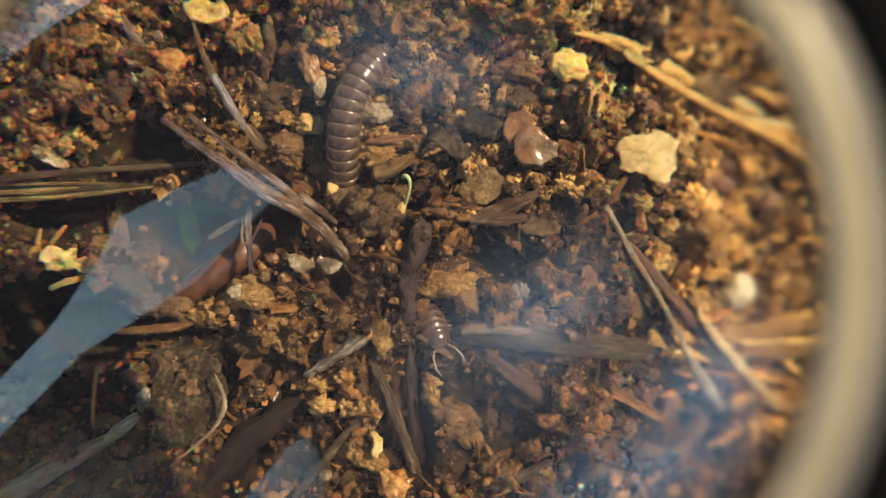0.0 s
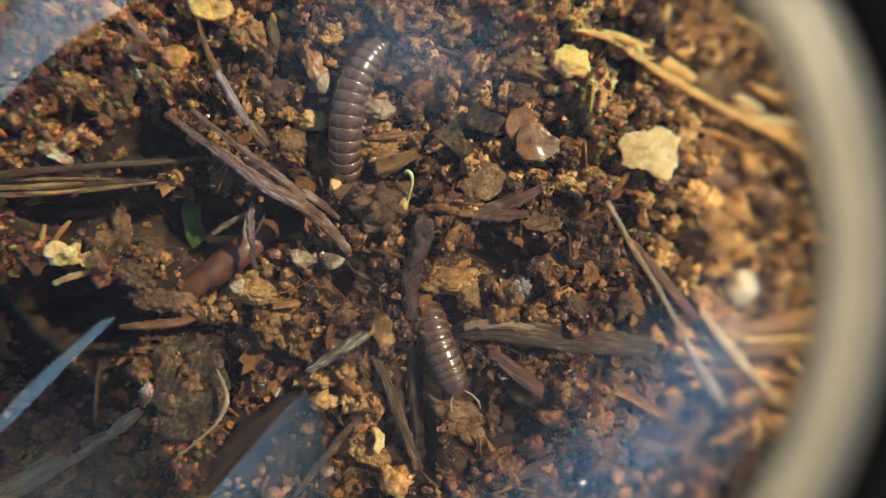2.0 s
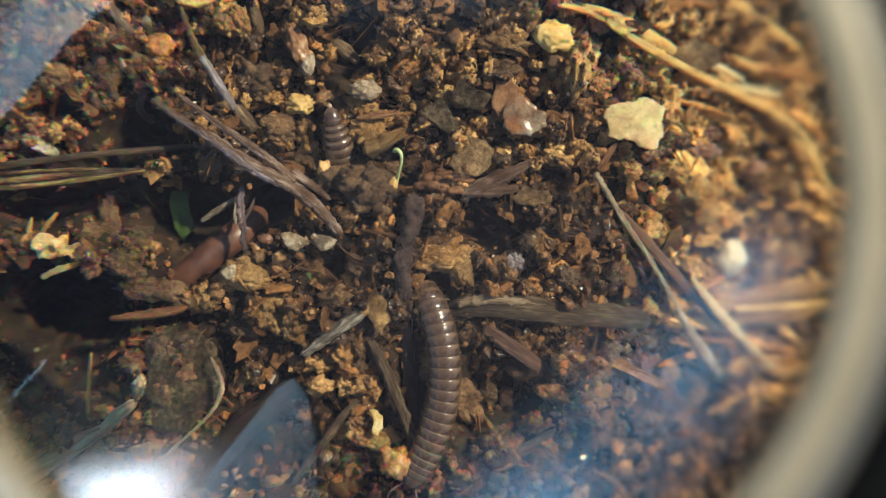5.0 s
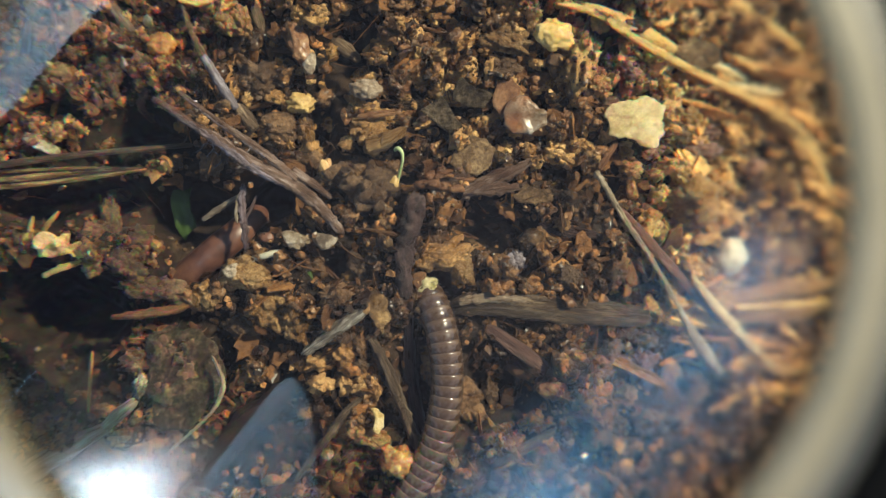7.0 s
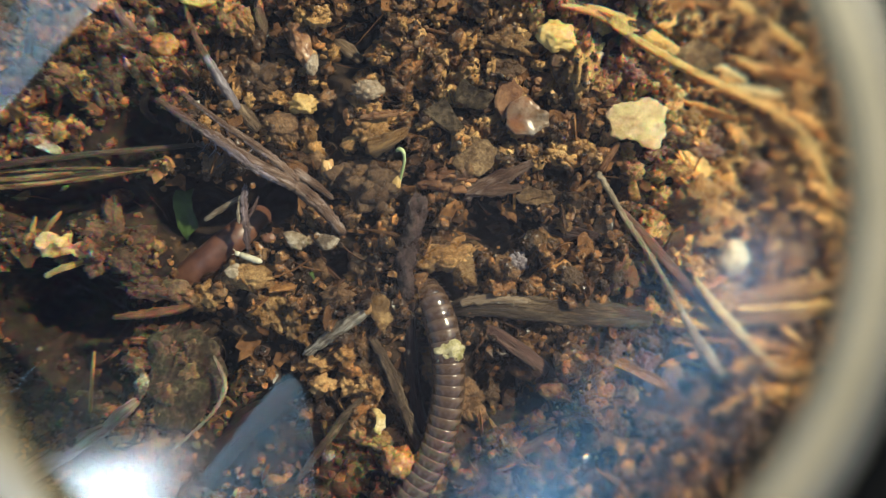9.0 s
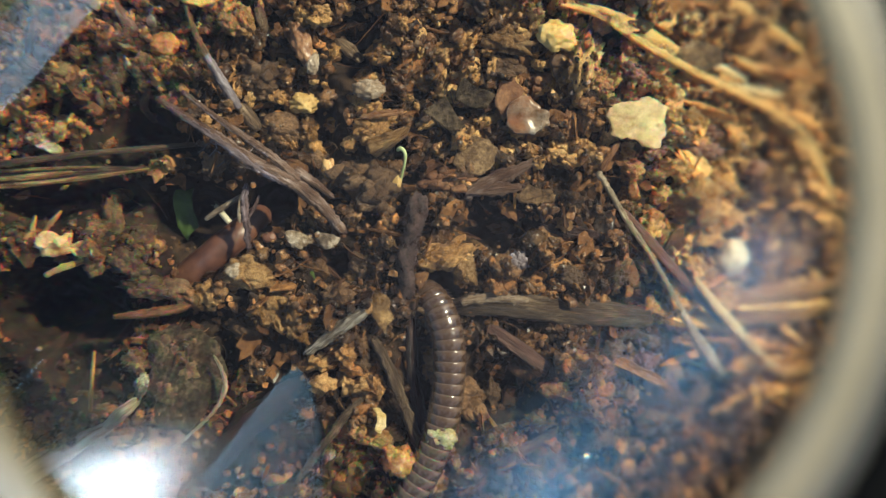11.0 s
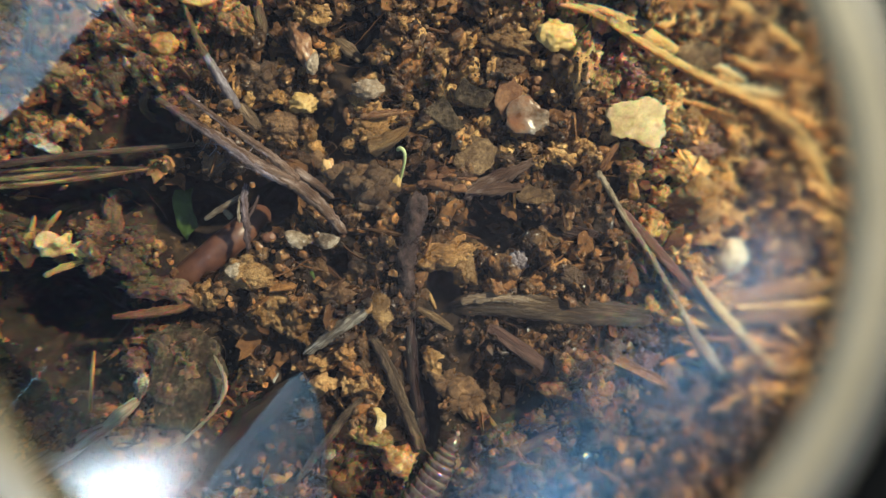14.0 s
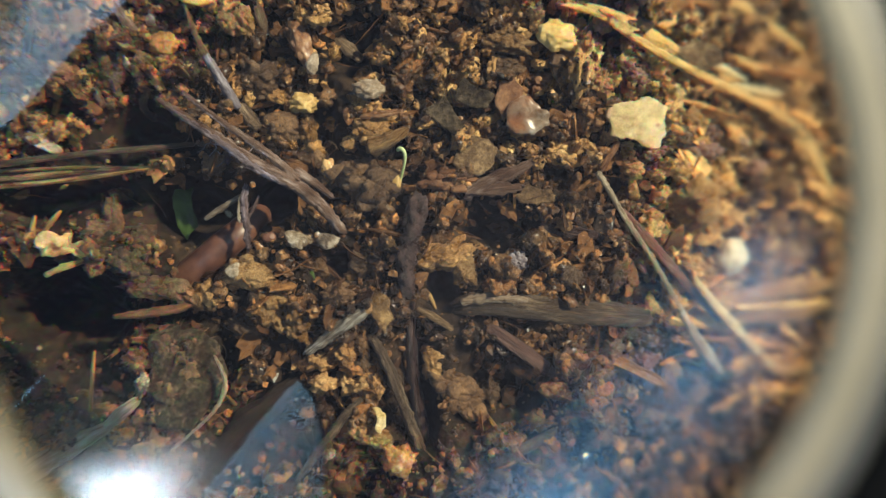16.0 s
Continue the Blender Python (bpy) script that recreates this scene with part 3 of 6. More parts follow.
def revolve(name, profile, material, n=128, closed=True):
    """A ring turned from a profile of (radius, z)."""
    k = len(profile)
    v = [(r * math.cos(2 * math.pi * i / n) * MM, r * math.sin(2 * math.pi * i / n) * MM, z * MM)
         for i in range(n) for r, z in profile]
    f = []
    for i in range(n):
        j = (i + 1) % n
        for q in range(k if closed else k - 1):
            f.append((i * k + q, j * k + q, j * k + (q + 1) % k, i * k + (q + 1) % k))
    return mesh_from(name, v, f, material)


def build_magnifier():
    mag = thing("magnifier", "cream-rimmed magnifier in a black holder above the soil", "magnifier")
    part("rim", revolve("rim", [(7.29, -0.45), (7.30, -0.02), (7.33, 0.035), (7.36, 0.048), (7.39, 0.05), (7.88, 0.05), (7.93, 0.046), (8.05, -0.02), (8.05, -0.7), (7.32, -0.59)],
                        CREAM), mag, "glossy cream plastic rim")
    # shaded outer part of the cream rim, coloured grey
    part("collar", revolve("collar", [(8.055, -0.7), (8.055, -0.04), (8.25, -0.08), (8.45, -0.2), (8.6, -0.45), (8.6, -0.9)], SHADEDRIM), mag, "outer rim with its shade put into grey")
    # outer width is out of view, chosen so its shadow darkens the soil
    part("holder", revolve("holder", [(8.61, -1.0), (8.61, -0.5), (8.72, -0.3), (8.95, -0.15), (17.2, -0.15), (17.5, -0.4), (17.5, -1.0)], BLACK),
         mag, "black rubber holder, widened to shade the soil")
    disc = revolve("lens", [(0.002, -0.62), (4.0, -0.62), (7.54, -0.62), (7.54, -0.6), (4.0, -0.6), (0.002, -0.6)], GLASS, 96)
    for extra in (GLASS_UNDER, GLASS_CLEAR, GLASS_CLEAR_UNDER):
        disc.materials.append(extra)
    for q in disc.polygons:
        q.use_smooth = False
        middle = max(disc.vertices[k].co.xy.length for k in q.vertices) < 0.0041
        q.material_index = (1 if q.center.z < -0.000615 else 0) + (2 if middle else 0)
    lens = part("lens", disc, mag, "clear glass lens")
    lens.visible_shadow = False
    return mag


magnifier = build_magnifier()

# ---------------------------------------------------------------- millipede
SHELL = organic("millipede_shell", (0.036, 0.021, 0.014), (0.074, 0.044, 0.029), (0.13, 0.082, 0.056), 1500, 500, 0.25, 0.00004,
                (0.2, 0.35), coat=1.0)
BAND = organic("millipede_band", (0.066, 0.04, 0.026), (0.12, 0.077, 0.05), (0.19, 0.13, 0.09), 1500, 500, 0.2, 0.00003,
               (0.2, 0.3), coat=1.0)
for skin in (SHELL, BAND):
    skin.node_tree.nodes["Principled BSDF"].inputs["Coat Roughness"].default_value = 0.1
LEG = organic("millipede_leg", (0.25, 0.16, 0.11), (0.35, 0.24, 0.17), (0.45, 0.33, 0.24), 2500, 900, 0.2, 0.00002, (0.3, 0.5))
RINGS, GIRTH = 45, 0.90
# length of each ring from head to tail: short ones at both ends
RING_LONG = [0.56 * (1 - 0.36 * math.exp(-(i / 3.0) ** 2) - 0.42 * math.exp(-((RINGS - 1 - i) / 4.5) ** 2)) for i in range(RINGS)]


def tube_y(name, profile, material, n=24):
    """A shell of revolution about the y axis from (y, radius) pairs."""
    k = len(profile)
    v = [(r * math.cos(2 * math.pi * i / n) * MM, y * MM, r * math.sin(2 * math.pi * i / n) * MM) for i in range(n) for y, r in profile]
    f = []
    for i in range(n):
        j = (i + 1) % n
        for q in range(k - 1):
            f.append((i * k + q, i * k + q + 1, j * k + q + 1, j * k + q))
    return mesh_from(name, v, f, material)


def leg_mesh(side):
    pts = [(0.3, 0, -0.72), (0.62, 0.03, -0.88), (0.8, 0.08, -0.95), (0.9, 0.12, -1.1)]
    v, f = [], []
    for i, (x, y, z) in enumerate(pts):
        r = 0.075 - 0.015 * i
        for k in range(6):
            a = k * math.pi / 3
            v.append((side * x * MM, (y + r * math.cos(a)) * MM, (z + r * math.sin(a)) * MM))
    for i in range(3):
        for k in range(6):
            f.append((i * 6 + k, i * 6 + (k + 1) % 6, i * 6 + 6 + (k + 1) % 6, i * 6 + 6 + k))
    f.append(tuple(range(18, 24)))
    return mesh_from("leg", v, f, LEG)


def ring_girth(i):
    """Relative girth from head to tail."""
    u = i / (RINGS - 1)
    return min(1.0, 0.88 + 0.05 * i) * (1.0 if u < 0.88 else 1 - ((u - 0.88) / 0.12) ** 2 * 0.46)


def build_millipede():
    body = thing("millipede", "grey-brown glossy ringed millipede crawling over soil", "millipede")
    legs = {s: leg_mesh(s) for s in (-1, 1)}
    segs = []
    for i in range(RINGS):
        g = GIRTH * ring_girth(i)
        gb = GIRTH * ring_girth(min(i + 1, RINGS - 1))
        k = RING_LONG[i] / 0.62
        front = [(0.52 * k, 0.82 * g), (0.38 * k, 0.89 * g), (0.31 * k, 0.95 * g), (0.13 * k, 0.972 * g), (0.02 * k, 0.98 * g), (-0.05 * k, 0.982 * g)]
        back = [(-0.05 * k, 0.982 * g), (-0.11 * k, 0.99 * g), (-0.20 * k, (g + gb) / 2), (-0.27 * k, 0.995 * gb), (-0.325 * k, 0.965 * gb), (-0.33 * k, 0.88 * gb)]
        seg = part("body_ring", tube_y("body_ring", front, SHELL), body)
        part("ring_band", tube_y("ring_band", back, BAND), seg, "paler glossy hind band")
        if 1 < i < RINGS - 2:
            for s in (-1, 1):
                for y in (-0.15, 0.15):
                    lg = part("leg", legs[s], seg)
                    lg.location = (0, y * MM, 0)
        segs.append(seg)
    # head: rounded capsule with two bent feelers
    g = GIRTH * 0.87
    head = part("head", tube_y("head", [(0.62, 0.02), (0.60, 0.22 * g), (0.52, 0.48 * g), (0.38, 0.70 * g), (0.18, 0.86 * g),
                                        (-0.05, 0.92 * g), (-0.3, 0.88 * g)], SHELL), body, "rounded dark head")
    for s in (-1, 1):
        pts = [(0.3, 0.42, 0.1), (0.62, 0.85, 0.05), (0.78, 1.35, -0.2), (0.7, 1.75, -0.45)]
        v, f = [], []
        for i, (x, y, z) in enumerate(pts):
            r = 0.048 + 0.01 * (i == 2) - 0.012 * (i == 3)
            for k in range(6):
                a = k * math.pi / 3
                v.append(((s * x + r * math.cos(a)) * MM, y * MM, (z + r * math.sin(a)) * MM))
        for i in range(3):
            for k in range(6):
                f.append((i * 6 + k, i * 6 + (k + 1) % 6, i * 6 + 6 + (k + 1) % 6, i * 6 + 6 + k))
        f.append(tuple(range(18, 24)))
        part("antenna", mesh_from("antenna", v, f, LEG), head)
    tail = part("tail", tube_y("tail", [(0.3, 0.53 * GIRTH), (0.1, 0.52 * GIRTH), (-0.1, 0.45 * GIRTH), (-0.28, 0.32 * GIRTH), (-0.44, 0.15 * GIRTH), (-0.5, 0.01)], SHELL),
                body, "pointed tail plate")
    v, f = ico(2)
    part("tail_tip", mesh_from("tail_tip", (v * np.array([0.13, 0.16, 0.13]) + np.array([0, -0.5, 0.02])) * MM, f, LEG), tail, "pale blunt tail tip")
    return body, segs, head, tail


millipede, rings, mp_head, mp_tail = build_millipede()

# ways of the body at some times: from the hidden stretch under the litter (the burrow's mouth is at way length 0) to both sides
MOUTH = (-1.05, -2.06, -1.3)
UPPER = [
    (0.0, [(-3, -0.92, -3.2), (-4.61, 1.31, -3.4), (-5.61, 3.5, -2.6), (-5.64, 5.16, -0.3), (-5.56, 7.09, 0.9), (-5.33, 9.01, 0.9), (-4.51, 10.65, 0.5), (-3.45, 11.98, -1.4), (-2.09, 13.07, -4.4), (-0.13, 13.69, -5.6)]),
    (2.4, [(-3, -0.92, -3.2), (-4.61, 1.31, -3.4), (-5.61, 3.5, -2.6), (-5.64, 5.16, -0.3), (-5.59, 7.09, 0.9), (-5.42, 9.01, 0.9), (-4.8, 10.84, 0.6), (-3.93, 12.21, -0.8), (-2.71, 13.57, -3.8), (-0.8, 14.69, -5.6)]),
    (3.9, [(-3, -0.92, -3.2), (-4.45, 1.31, -3.4), (-5.11, 3.5, -2.6), (-5.26, 5.17, -0.4), (-5.72, 7.4, 0.8), (-6.02, 9.17, 0.8), (-6.08, 10.65, 0.8), (-5.76, 12.49, 0.5), (-4.92, 14.12, 0), (-3.72, 15.62, 0)]),
]
LOWER = [
    (0.0, [(-0.33, -3.35, 0.1), (0.39, -4.43, 0.4), (1.22, -5.91, 0.5), (1.96, -7.4, 0.4), (2.56, -9.5, 0.3), (2.86, -12.19, 0.3), (2.86, -15.46, 0.3), (2.26, -18.44, 0.3)]),
    (1.0, [(-0.27, -3.44, 0.1), (0.45, -4.88, 0.4), (1.07, -6.2, 0.5), (1.96, -7.7, 0.4), (2.56, -9.5, 0.3), (2.86, -12.19, 0.3), (2.86, -15.46, 0.3), (2.26, -18.44, 0.3)]),
    (1.5, [(-0.48, -3.11, 0.1), (-0.21, -4.73, 0.4), (-0.27, -6.5, 0.5), (-0.27, -8.3, 0.4), (-0.12, -10.4, 0.3), (0.18, -12.78, 0.3), (0.48, -15.46, 0.3), (0.48, -18.44, 0.3)]),
    (2.0, [(-0.42, -3.74, 0.1), (0.3, -5.17, 0.4), (1.01, -6.65, 0.5), (1.67, -8.3, 0.4), (2.26, -10.1, 0.3), (2.56, -12.48, 0.3), (2.56, -15.46, 0.3), (2.26, -18.44, 0.3)]),
    (3.0, [(-0.21, -3.32, 0.1), (0.36, -4.61, 0.4), (0.83, -6.2, 0.5), (1.16, -8.15, 0.4), (1.07, -10.1, 0.3), (0.48, -12.48, 0.3), (-0.42, -15.46, 0.3), (-1.31, -18.44, 0.3)]),
    (3.5, [(-0.27, -3.26, 0.1), (0.18, -4.58, 0.4), (0.39, -6.05, 0.5), (0.06, -8, 0.4), (-0.95, -9.95, 0.3), (-2.2, -12.19, 0.3), (-3.69, -15.17, 0.3), (-5.48, -18.15, 0.3)]),
    (4.0, [(-0.36, -3.11, 0.1), (0.12, -4.58, 0.4), (0.27, -6.2, 0.5), (0.09, -8, 0.4), (-0.57, -10.1, 0.3), (-1.61, -12.19, 0.3), (-3.1, -14.87, 0.3), (-5.48, -17.85, 0.3)]),
    (7.0, [(-0.33, -3.11, 0.1), (0.12, -4.73, 0.4), (0.36, -6.5, 0.5), (0.24, -8.28, 0.5), (-0.27, -10.38, 0.4), (-1.37, -12.48, 0.3), (-2.8, -14.57, 0.3), (-5.48, -17.55, 0.3)]),
    (9.0, [(-0.33, -3.11, 0.1), (0.15, -4.73, 0.4), (0.36, -6.5, 0.5), (0.24, -8.28, 0.5), (-0.27, -10.38, 0.4), (-1.37, -12.48, 0.3), (-2.8, -14.57, 0.3), (-5.48, -17.55, 0.3)]),
    (12.0, [(-0.18, -3.11, 0.1), (0.42, -4.73, 0.4), (0.33, -6.5, 0.5), (0.09, -8.28, 0.5), (-0.42, -10.38, 0.4), (-1.37, -12.48, 0.3), (-2.8, -14.57, 0.3), (-5.48, -17.55, 0.3)]),
    (12.5, [(0.03, -3.11, 0.1), (0.92, -4.88, 0.4), (0.62, -6.5, 0.5), (0.27, -8.28, 0.5), (-0.36, -10.38, 0.4), (-1.37, -12.48, 0.3), (-2.8, -14.57, 0.3), (-5.48, -17.55, 0.3)]),
    (13.0, [(0.03, -3.11, 0.1), (0.83, -4.73, 0.4), (0.98, -6.5, 0.5), (0.62, -8.28, 0.5), (-0.18, -10.38, 0.4), (-1.16, -12.48, 0.3), (-2.8, -14.57, 0.3), (-5.48, -17.55, 0.3)]),
    (13.5, [(0.03, -3.11, 0.1), (1.07, -4.73, 0.4), (1.72, -6.5, 0.5), (1.81, -8.13, 0.5), (0.62, -10.23, 0.4), (-0.86, -12.48, 0.3), (-2.5, -14.57, 0.3), (-5.48, -17.55, 0.3)]),
    (14.0, [(0.03, -3.11, 0.1), (1.07, -4.73, 0.4), (1.72, -6.5, 0.5), (1.51, -8.43, 0.5), (0.62, -9.93, 0.4), (-0.72, -12.48, 0.3), (-2.5, -14.57, 0.3), (-5.48, -17.55, 0.3)]),
    (14.5, [(0.03, -3.11, 0.1), (1.07, -4.73, 0.4), (1.72, -6.5, 0.5), (1.37, -8.43, 0.5), (0.77, -10.08, 0.4), (0.03, -11.89, 0.3), (-2.2, -14.57, 0.3), (-5.48, -17.55, 0.3)]),
    (16.0, [(0.03, -3.11, 0.1), (1.07, -4.73, 0.4), (1.72, -6.5, 0.5), (1.37, -8.43, 0.5), (0.77, -10.08, 0.4), (0.03, -11.89, 0.3), (-2.2, -14.57, 0.3), (-5.48, -17.55, 0.3)]),
]
# way length at the tip of the tail, in millimetres from the burrow's mouth
TAIL_AT = [(0.0, -22.1), (1.0, -21.3), (2.0, -19.5), (3.0, -17.65), (3.5, -16.3), (4.0, -15.7), (6.3, -9.4), (6.6, -9.1), (7.0, -8.6),
           (7.5, -6.85), (8.5, -5.75), (9.0, -5.3), (11.5, 0.3), (12.0, 2.4), (12.5, 3.97), (13.0, 5.64), (13.5, 7.58), (14.0, 9.4),
           (14.5, 11.1), (15.0, 12.5), (16.0, 15.3)]


def blend_ways(ways, t):
    ts = [w[0] for w in ways]
    if t <= ts[0]:
        return np.array(ways[0][1])
    for (ta, a), (tb, b) in zip(ways, ways[1:]):
        if t <= tb:
            u = (t - ta) / (tb - ta)
            return np.array(a) * (1 - u) + np.array(b) * u
    return np.array(ways[-1][1])


def smooth_way(p, times=3):
    """Chaikin rounding of a polyline."""
    for _ in range(times):
        q = np.empty((2 * len(p), 3))
        q[0], q[-1] = p[0], p[-1]
        q[1:-1:2] = p[:-1] * 0.75 + p[1:] * 0.25
        q[2:-1:2] = p[:-1] * 0.25 + p[1:] * 0.75
        p = q
    return p


def way_at(t):
    """The body's line at t as points and way lengths, 0 at the burrow's mouth."""
    up = blend_ways(UPPER, t)[::-1]
    low = blend_ways(LOWER, t)
    pts = smooth_way(np.vstack([up, [MOUTH], low]))
    d = np.concatenate([[0], np.cumsum(np.linalg.norm(np.diff(pts, axis=0), axis=1))])
    k = np.argmin(np.linalg.norm(pts - np.array(MOUTH), axis=1))
    return pts, d - d[k]


def on_way(pts, d, s):
    if s > d[-1]:
        e = pts[-1] - pts[-2]
        e = e / np.linalg.norm(e)
        return pts[-1] + e * (s - d[-1])
    if s < d[0]:
        e = pts[0] - pts[1]
        e = e / np.linalg.norm(e)
        return pts[0] + e * (d[0] - s)
    return np.array([np.interp(s, d, pts[:, c]) for c in range(3)])


def facing(p, ahead):
    """A pose at p whose y axis runs along ahead, with z as upright as can be."""
    y = Vector(ahead).normalized()
    x = y.cross(Vector((0, 0, 1))).normalized()
    z = x.cross(y)
    m = Matrix((x, y, z)).transposed().to_4x4()
    m.translation = Vector(p) * MM
    return m


# ---------------------------------------------------------------- added glow patches mirrored in the lens
def glow_material(name, colour, strength, soft, firm=0.0):
    """Glow that imitates mirrored sky; soft: its edge fades out; firm: share at which it is already full."""
    m, n, l, p = node_material(name)
    n.remove(p)
    em = n.new("ShaderNodeEmission")
    em.inputs["Color"].default_value = (*colour, 1)
    em.inputs["Strength"].default_value = strength
    out = n["Material Output"].inputs["Surface"]
    if not soft:
        l.new(em.outputs[0], out)
        return m
    tc = n.new("ShaderNodeTexCoord").outputs["UV"]
    mp = n.new("ShaderNodeMapping")
    mp.inputs["Location"].default_value = (-1, -1, 0)
    mp.inputs["Scale"].default_value = (2, 2, 2)
    l.new(tc, mp.inputs["Vector"])
    gr = n.new("ShaderNodeTexGradient")
    gr.gradient_type = 'QUADRATIC_SPHERE'
    l.new(mp.outputs["Vector"], gr.inputs["Vector"])
    nz = noise_node(n, l, tc, 3.5, 3, 0.55)
    mul = n.new("ShaderNodeMath")
    mul.operation = 'MULTIPLY'
    core = n.new("ShaderNodeMapRange")
    core.interpolation_type = 'SMOOTHSTEP' if firm else 'LINEAR'
    core.inputs["From Min"].default_value, core.inputs["From Max"].default_value = (0.06, firm) if firm else (0.0, 1.0)
    l.new(gr.outputs["Fac"], core.inputs["Value"])
    l.new(core.outputs["Result"], mul.inputs[0])
    mr = n.new("ShaderNodeMapRange")
    mr.inputs["From Min"].default_value, mr.inputs["From Max"].default_value = 0.3, 0.65
    mr.inputs["To Min"].default_value, mr.inputs["To Max"].default_value = 0.55, 1.3
    l.new(nz.outputs["Fac"], mr.inputs["Value"])
    l.new(mr.outputs["Result"], mul.inputs[1])
    mul.use_clamp = True
    tr = n.new("ShaderNodeBsdfTransparent")
    mx = n.new("ShaderNodeMixShader")
    l.new(mul.outputs[0], mx.inputs["Fac"])
    l.new(tr.outputs[0], mx.inputs[1])
    l.new(em.outputs[0], mx.inputs[2])
    l.new(mx.outputs[0], out)
    return m


# glow colours for imitating sky reflections in the lens
GLOW_BLUE = glow_material("glow_blue", (0.50, 0.78, 1.0), 4.0, False)
GLOW_PALE = glow_material("glow_pale", (0.58, 0.82, 1.0), 4.3, False)
# glow for an imitated reflection, thinned out by UV x
GLOW_FADE = glow_material("glow_fading", (0.50, 0.78, 1.0), 3.7, False)
fade_n, fade_l = GLOW_FADE.node_tree.nodes, GLOW_FADE.node_tree.links
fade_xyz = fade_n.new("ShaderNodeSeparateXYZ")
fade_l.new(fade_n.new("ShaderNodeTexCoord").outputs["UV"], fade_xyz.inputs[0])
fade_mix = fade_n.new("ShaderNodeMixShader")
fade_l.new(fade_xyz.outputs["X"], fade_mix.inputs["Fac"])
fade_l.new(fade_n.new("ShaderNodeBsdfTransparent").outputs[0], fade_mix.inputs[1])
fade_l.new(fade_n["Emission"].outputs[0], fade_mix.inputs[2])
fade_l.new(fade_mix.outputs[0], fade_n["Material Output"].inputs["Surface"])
VEIL_GLOW = glow_material("pale_veil_glow", (0.5, 0.72, 1.0), 3.2, True)
SOFT_GLOW_BLUE = glow_material("soft_glow_blue", (0.36, 0.66, 1.0), 9.0, True)
SOFT_GLOW_GREY = glow_material("soft_glow_grey", (0.9, 0.95, 0.85), 1.05, True)
BLACK_LIFT = glow_material("black_lift_glow", (1.0, 0.88, 0.96), 0.38, True)
GLARE_GLOW = glow_material("glare_glow", (0.96, 0.98, 1.0), 45.0, True, 0.7)
GLOW_Z = 77.2
PATCHES = []


def hard_glow(outline, material, label):
    """An added glowing patch above the camera; its image in the lens imitates mirrored sky."""
    c = sum((Vector(p) for p in outline), Vector((0, 0))) / len(outline)
    me = mesh_from("backdrop", [((x - c.x) * MM, (y - c.y) * MM, 0) for x, y in outline], [tuple(range(len(outline)))], material, False)
    ob = new("backdrop", me)
    PATCHES.append(ob)
    ob.location = (c.x * MM, c.y * MM, (GLOW_Z - 0.25 * len(PATCHES)) * MM)
    return tagged(ob, label, "sky", kind="structure")


def soft_glow(x, y, a, b, turn, material, label):
    """An added oval glow with a fading edge, mirrored in the lens as a soft veil."""
    me = mesh_from("backdrop", [(-a * MM, -b * MM, 0), (a * MM, -b * MM, 0), (a * MM, b * MM, 0), (-a * MM, b * MM, 0)], [(0, 1, 2, 3)], material, False)
    uv = me.uv_layers.new(name="UVMap")
    for lp, q in zip(uv.data, ((0, 0), (1, 0), (1, 1), (0, 1))):
        lp.uv = q
    ob = new("backdrop", me)
    PATCHES.append(ob)
    ob.matrix_world = pose(x * MM, y * MM, (GLOW_Z - 0.25 * len(PATCHES)) * MM, 0, 0, turn)
    return tagged(ob, label, "sky", kind="structure")


# outlines placed to fit where the camera sees reflections in the lens
glow_wedge = hard_glow([(-11.35, 10.38), (-7.73, 9.35), (-9.8, 7.28), (-13.25, 3.14), (-19.8, -1.35), (-29.12, -11.69), (-31.19, -10.31), (-21.87, 0.03), (-19.46, 3.83), (-18.08, 6.93), (-14.97, 8.66)],
                    GLOW_BLUE, "added pale blue glowing patch above the camera")
glow_band = hard_glow([(-9.6, -7.9), (-8.8, -7.4), (-8.0, -8.3), (-7.4, -11), (-7.0, -19.28), (-18.77, -19.28), (-15.14, -14.8)], GLOW_FADE, "added narrow pale blue glowing patch above the camera")
# soft side of the imitated reflection: glow strength per corner, in UV x
edge = glow_band.data.uv_layers.new(name="UVMap")
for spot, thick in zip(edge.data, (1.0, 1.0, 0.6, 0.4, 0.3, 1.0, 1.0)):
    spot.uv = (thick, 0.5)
glow_corner = hard_glow([(-19.2, 15.6), (-21.6, 13.6), (-23.6, 11.2), (-25.6, 8.8), (-29.2, 5.8), (-34.5, 5.8), (-34.5, 22.0), (-15.5, 22.0), (-16.4, 17.6)], GLOW_PALE, "added pale blue glowing corner patch above the camera")
# added soft glows that imitate veils of light, placed for the camera's view
soft_glow(14.01, -7.21, 15.5, 8.5, 45, SOFT_GLOW_BLUE, "added broad soft blue glow above the camera")
soft_glow(17.8, -2.04, 8.0, 6.0, 60, SOFT_GLOW_BLUE, "added soft blue glow above the camera")
soft_glow(5.73, -14.45, 11.0, 6.5, 30, SOFT_GLOW_BLUE, "added soft blue glow above the camera")
top_glow = soft_glow(-0.48, 16.25, 13.0, 8.0, 0, VEIL_GLOW, "added soft blue glow above the camera")
soft_glow(-20.15, -11, 12.5, 7.5, 20, SOFT_GLOW_GREY, "added soft grey glow above the camera")
# added bright glow; its mirror image makes the white glare
glare = soft_glow(-22.4, -15.7, 15.5, 5.5, 24, GLARE_GLOW, "added bright white glow mirrored as glare")
# wide faint glow added so that its reflection lifts the dark tones
soft_glow(0, 0, 60.0, 40.0, 0, BLACK_LIFT, "added faint wide glow that lifts the dark tones")
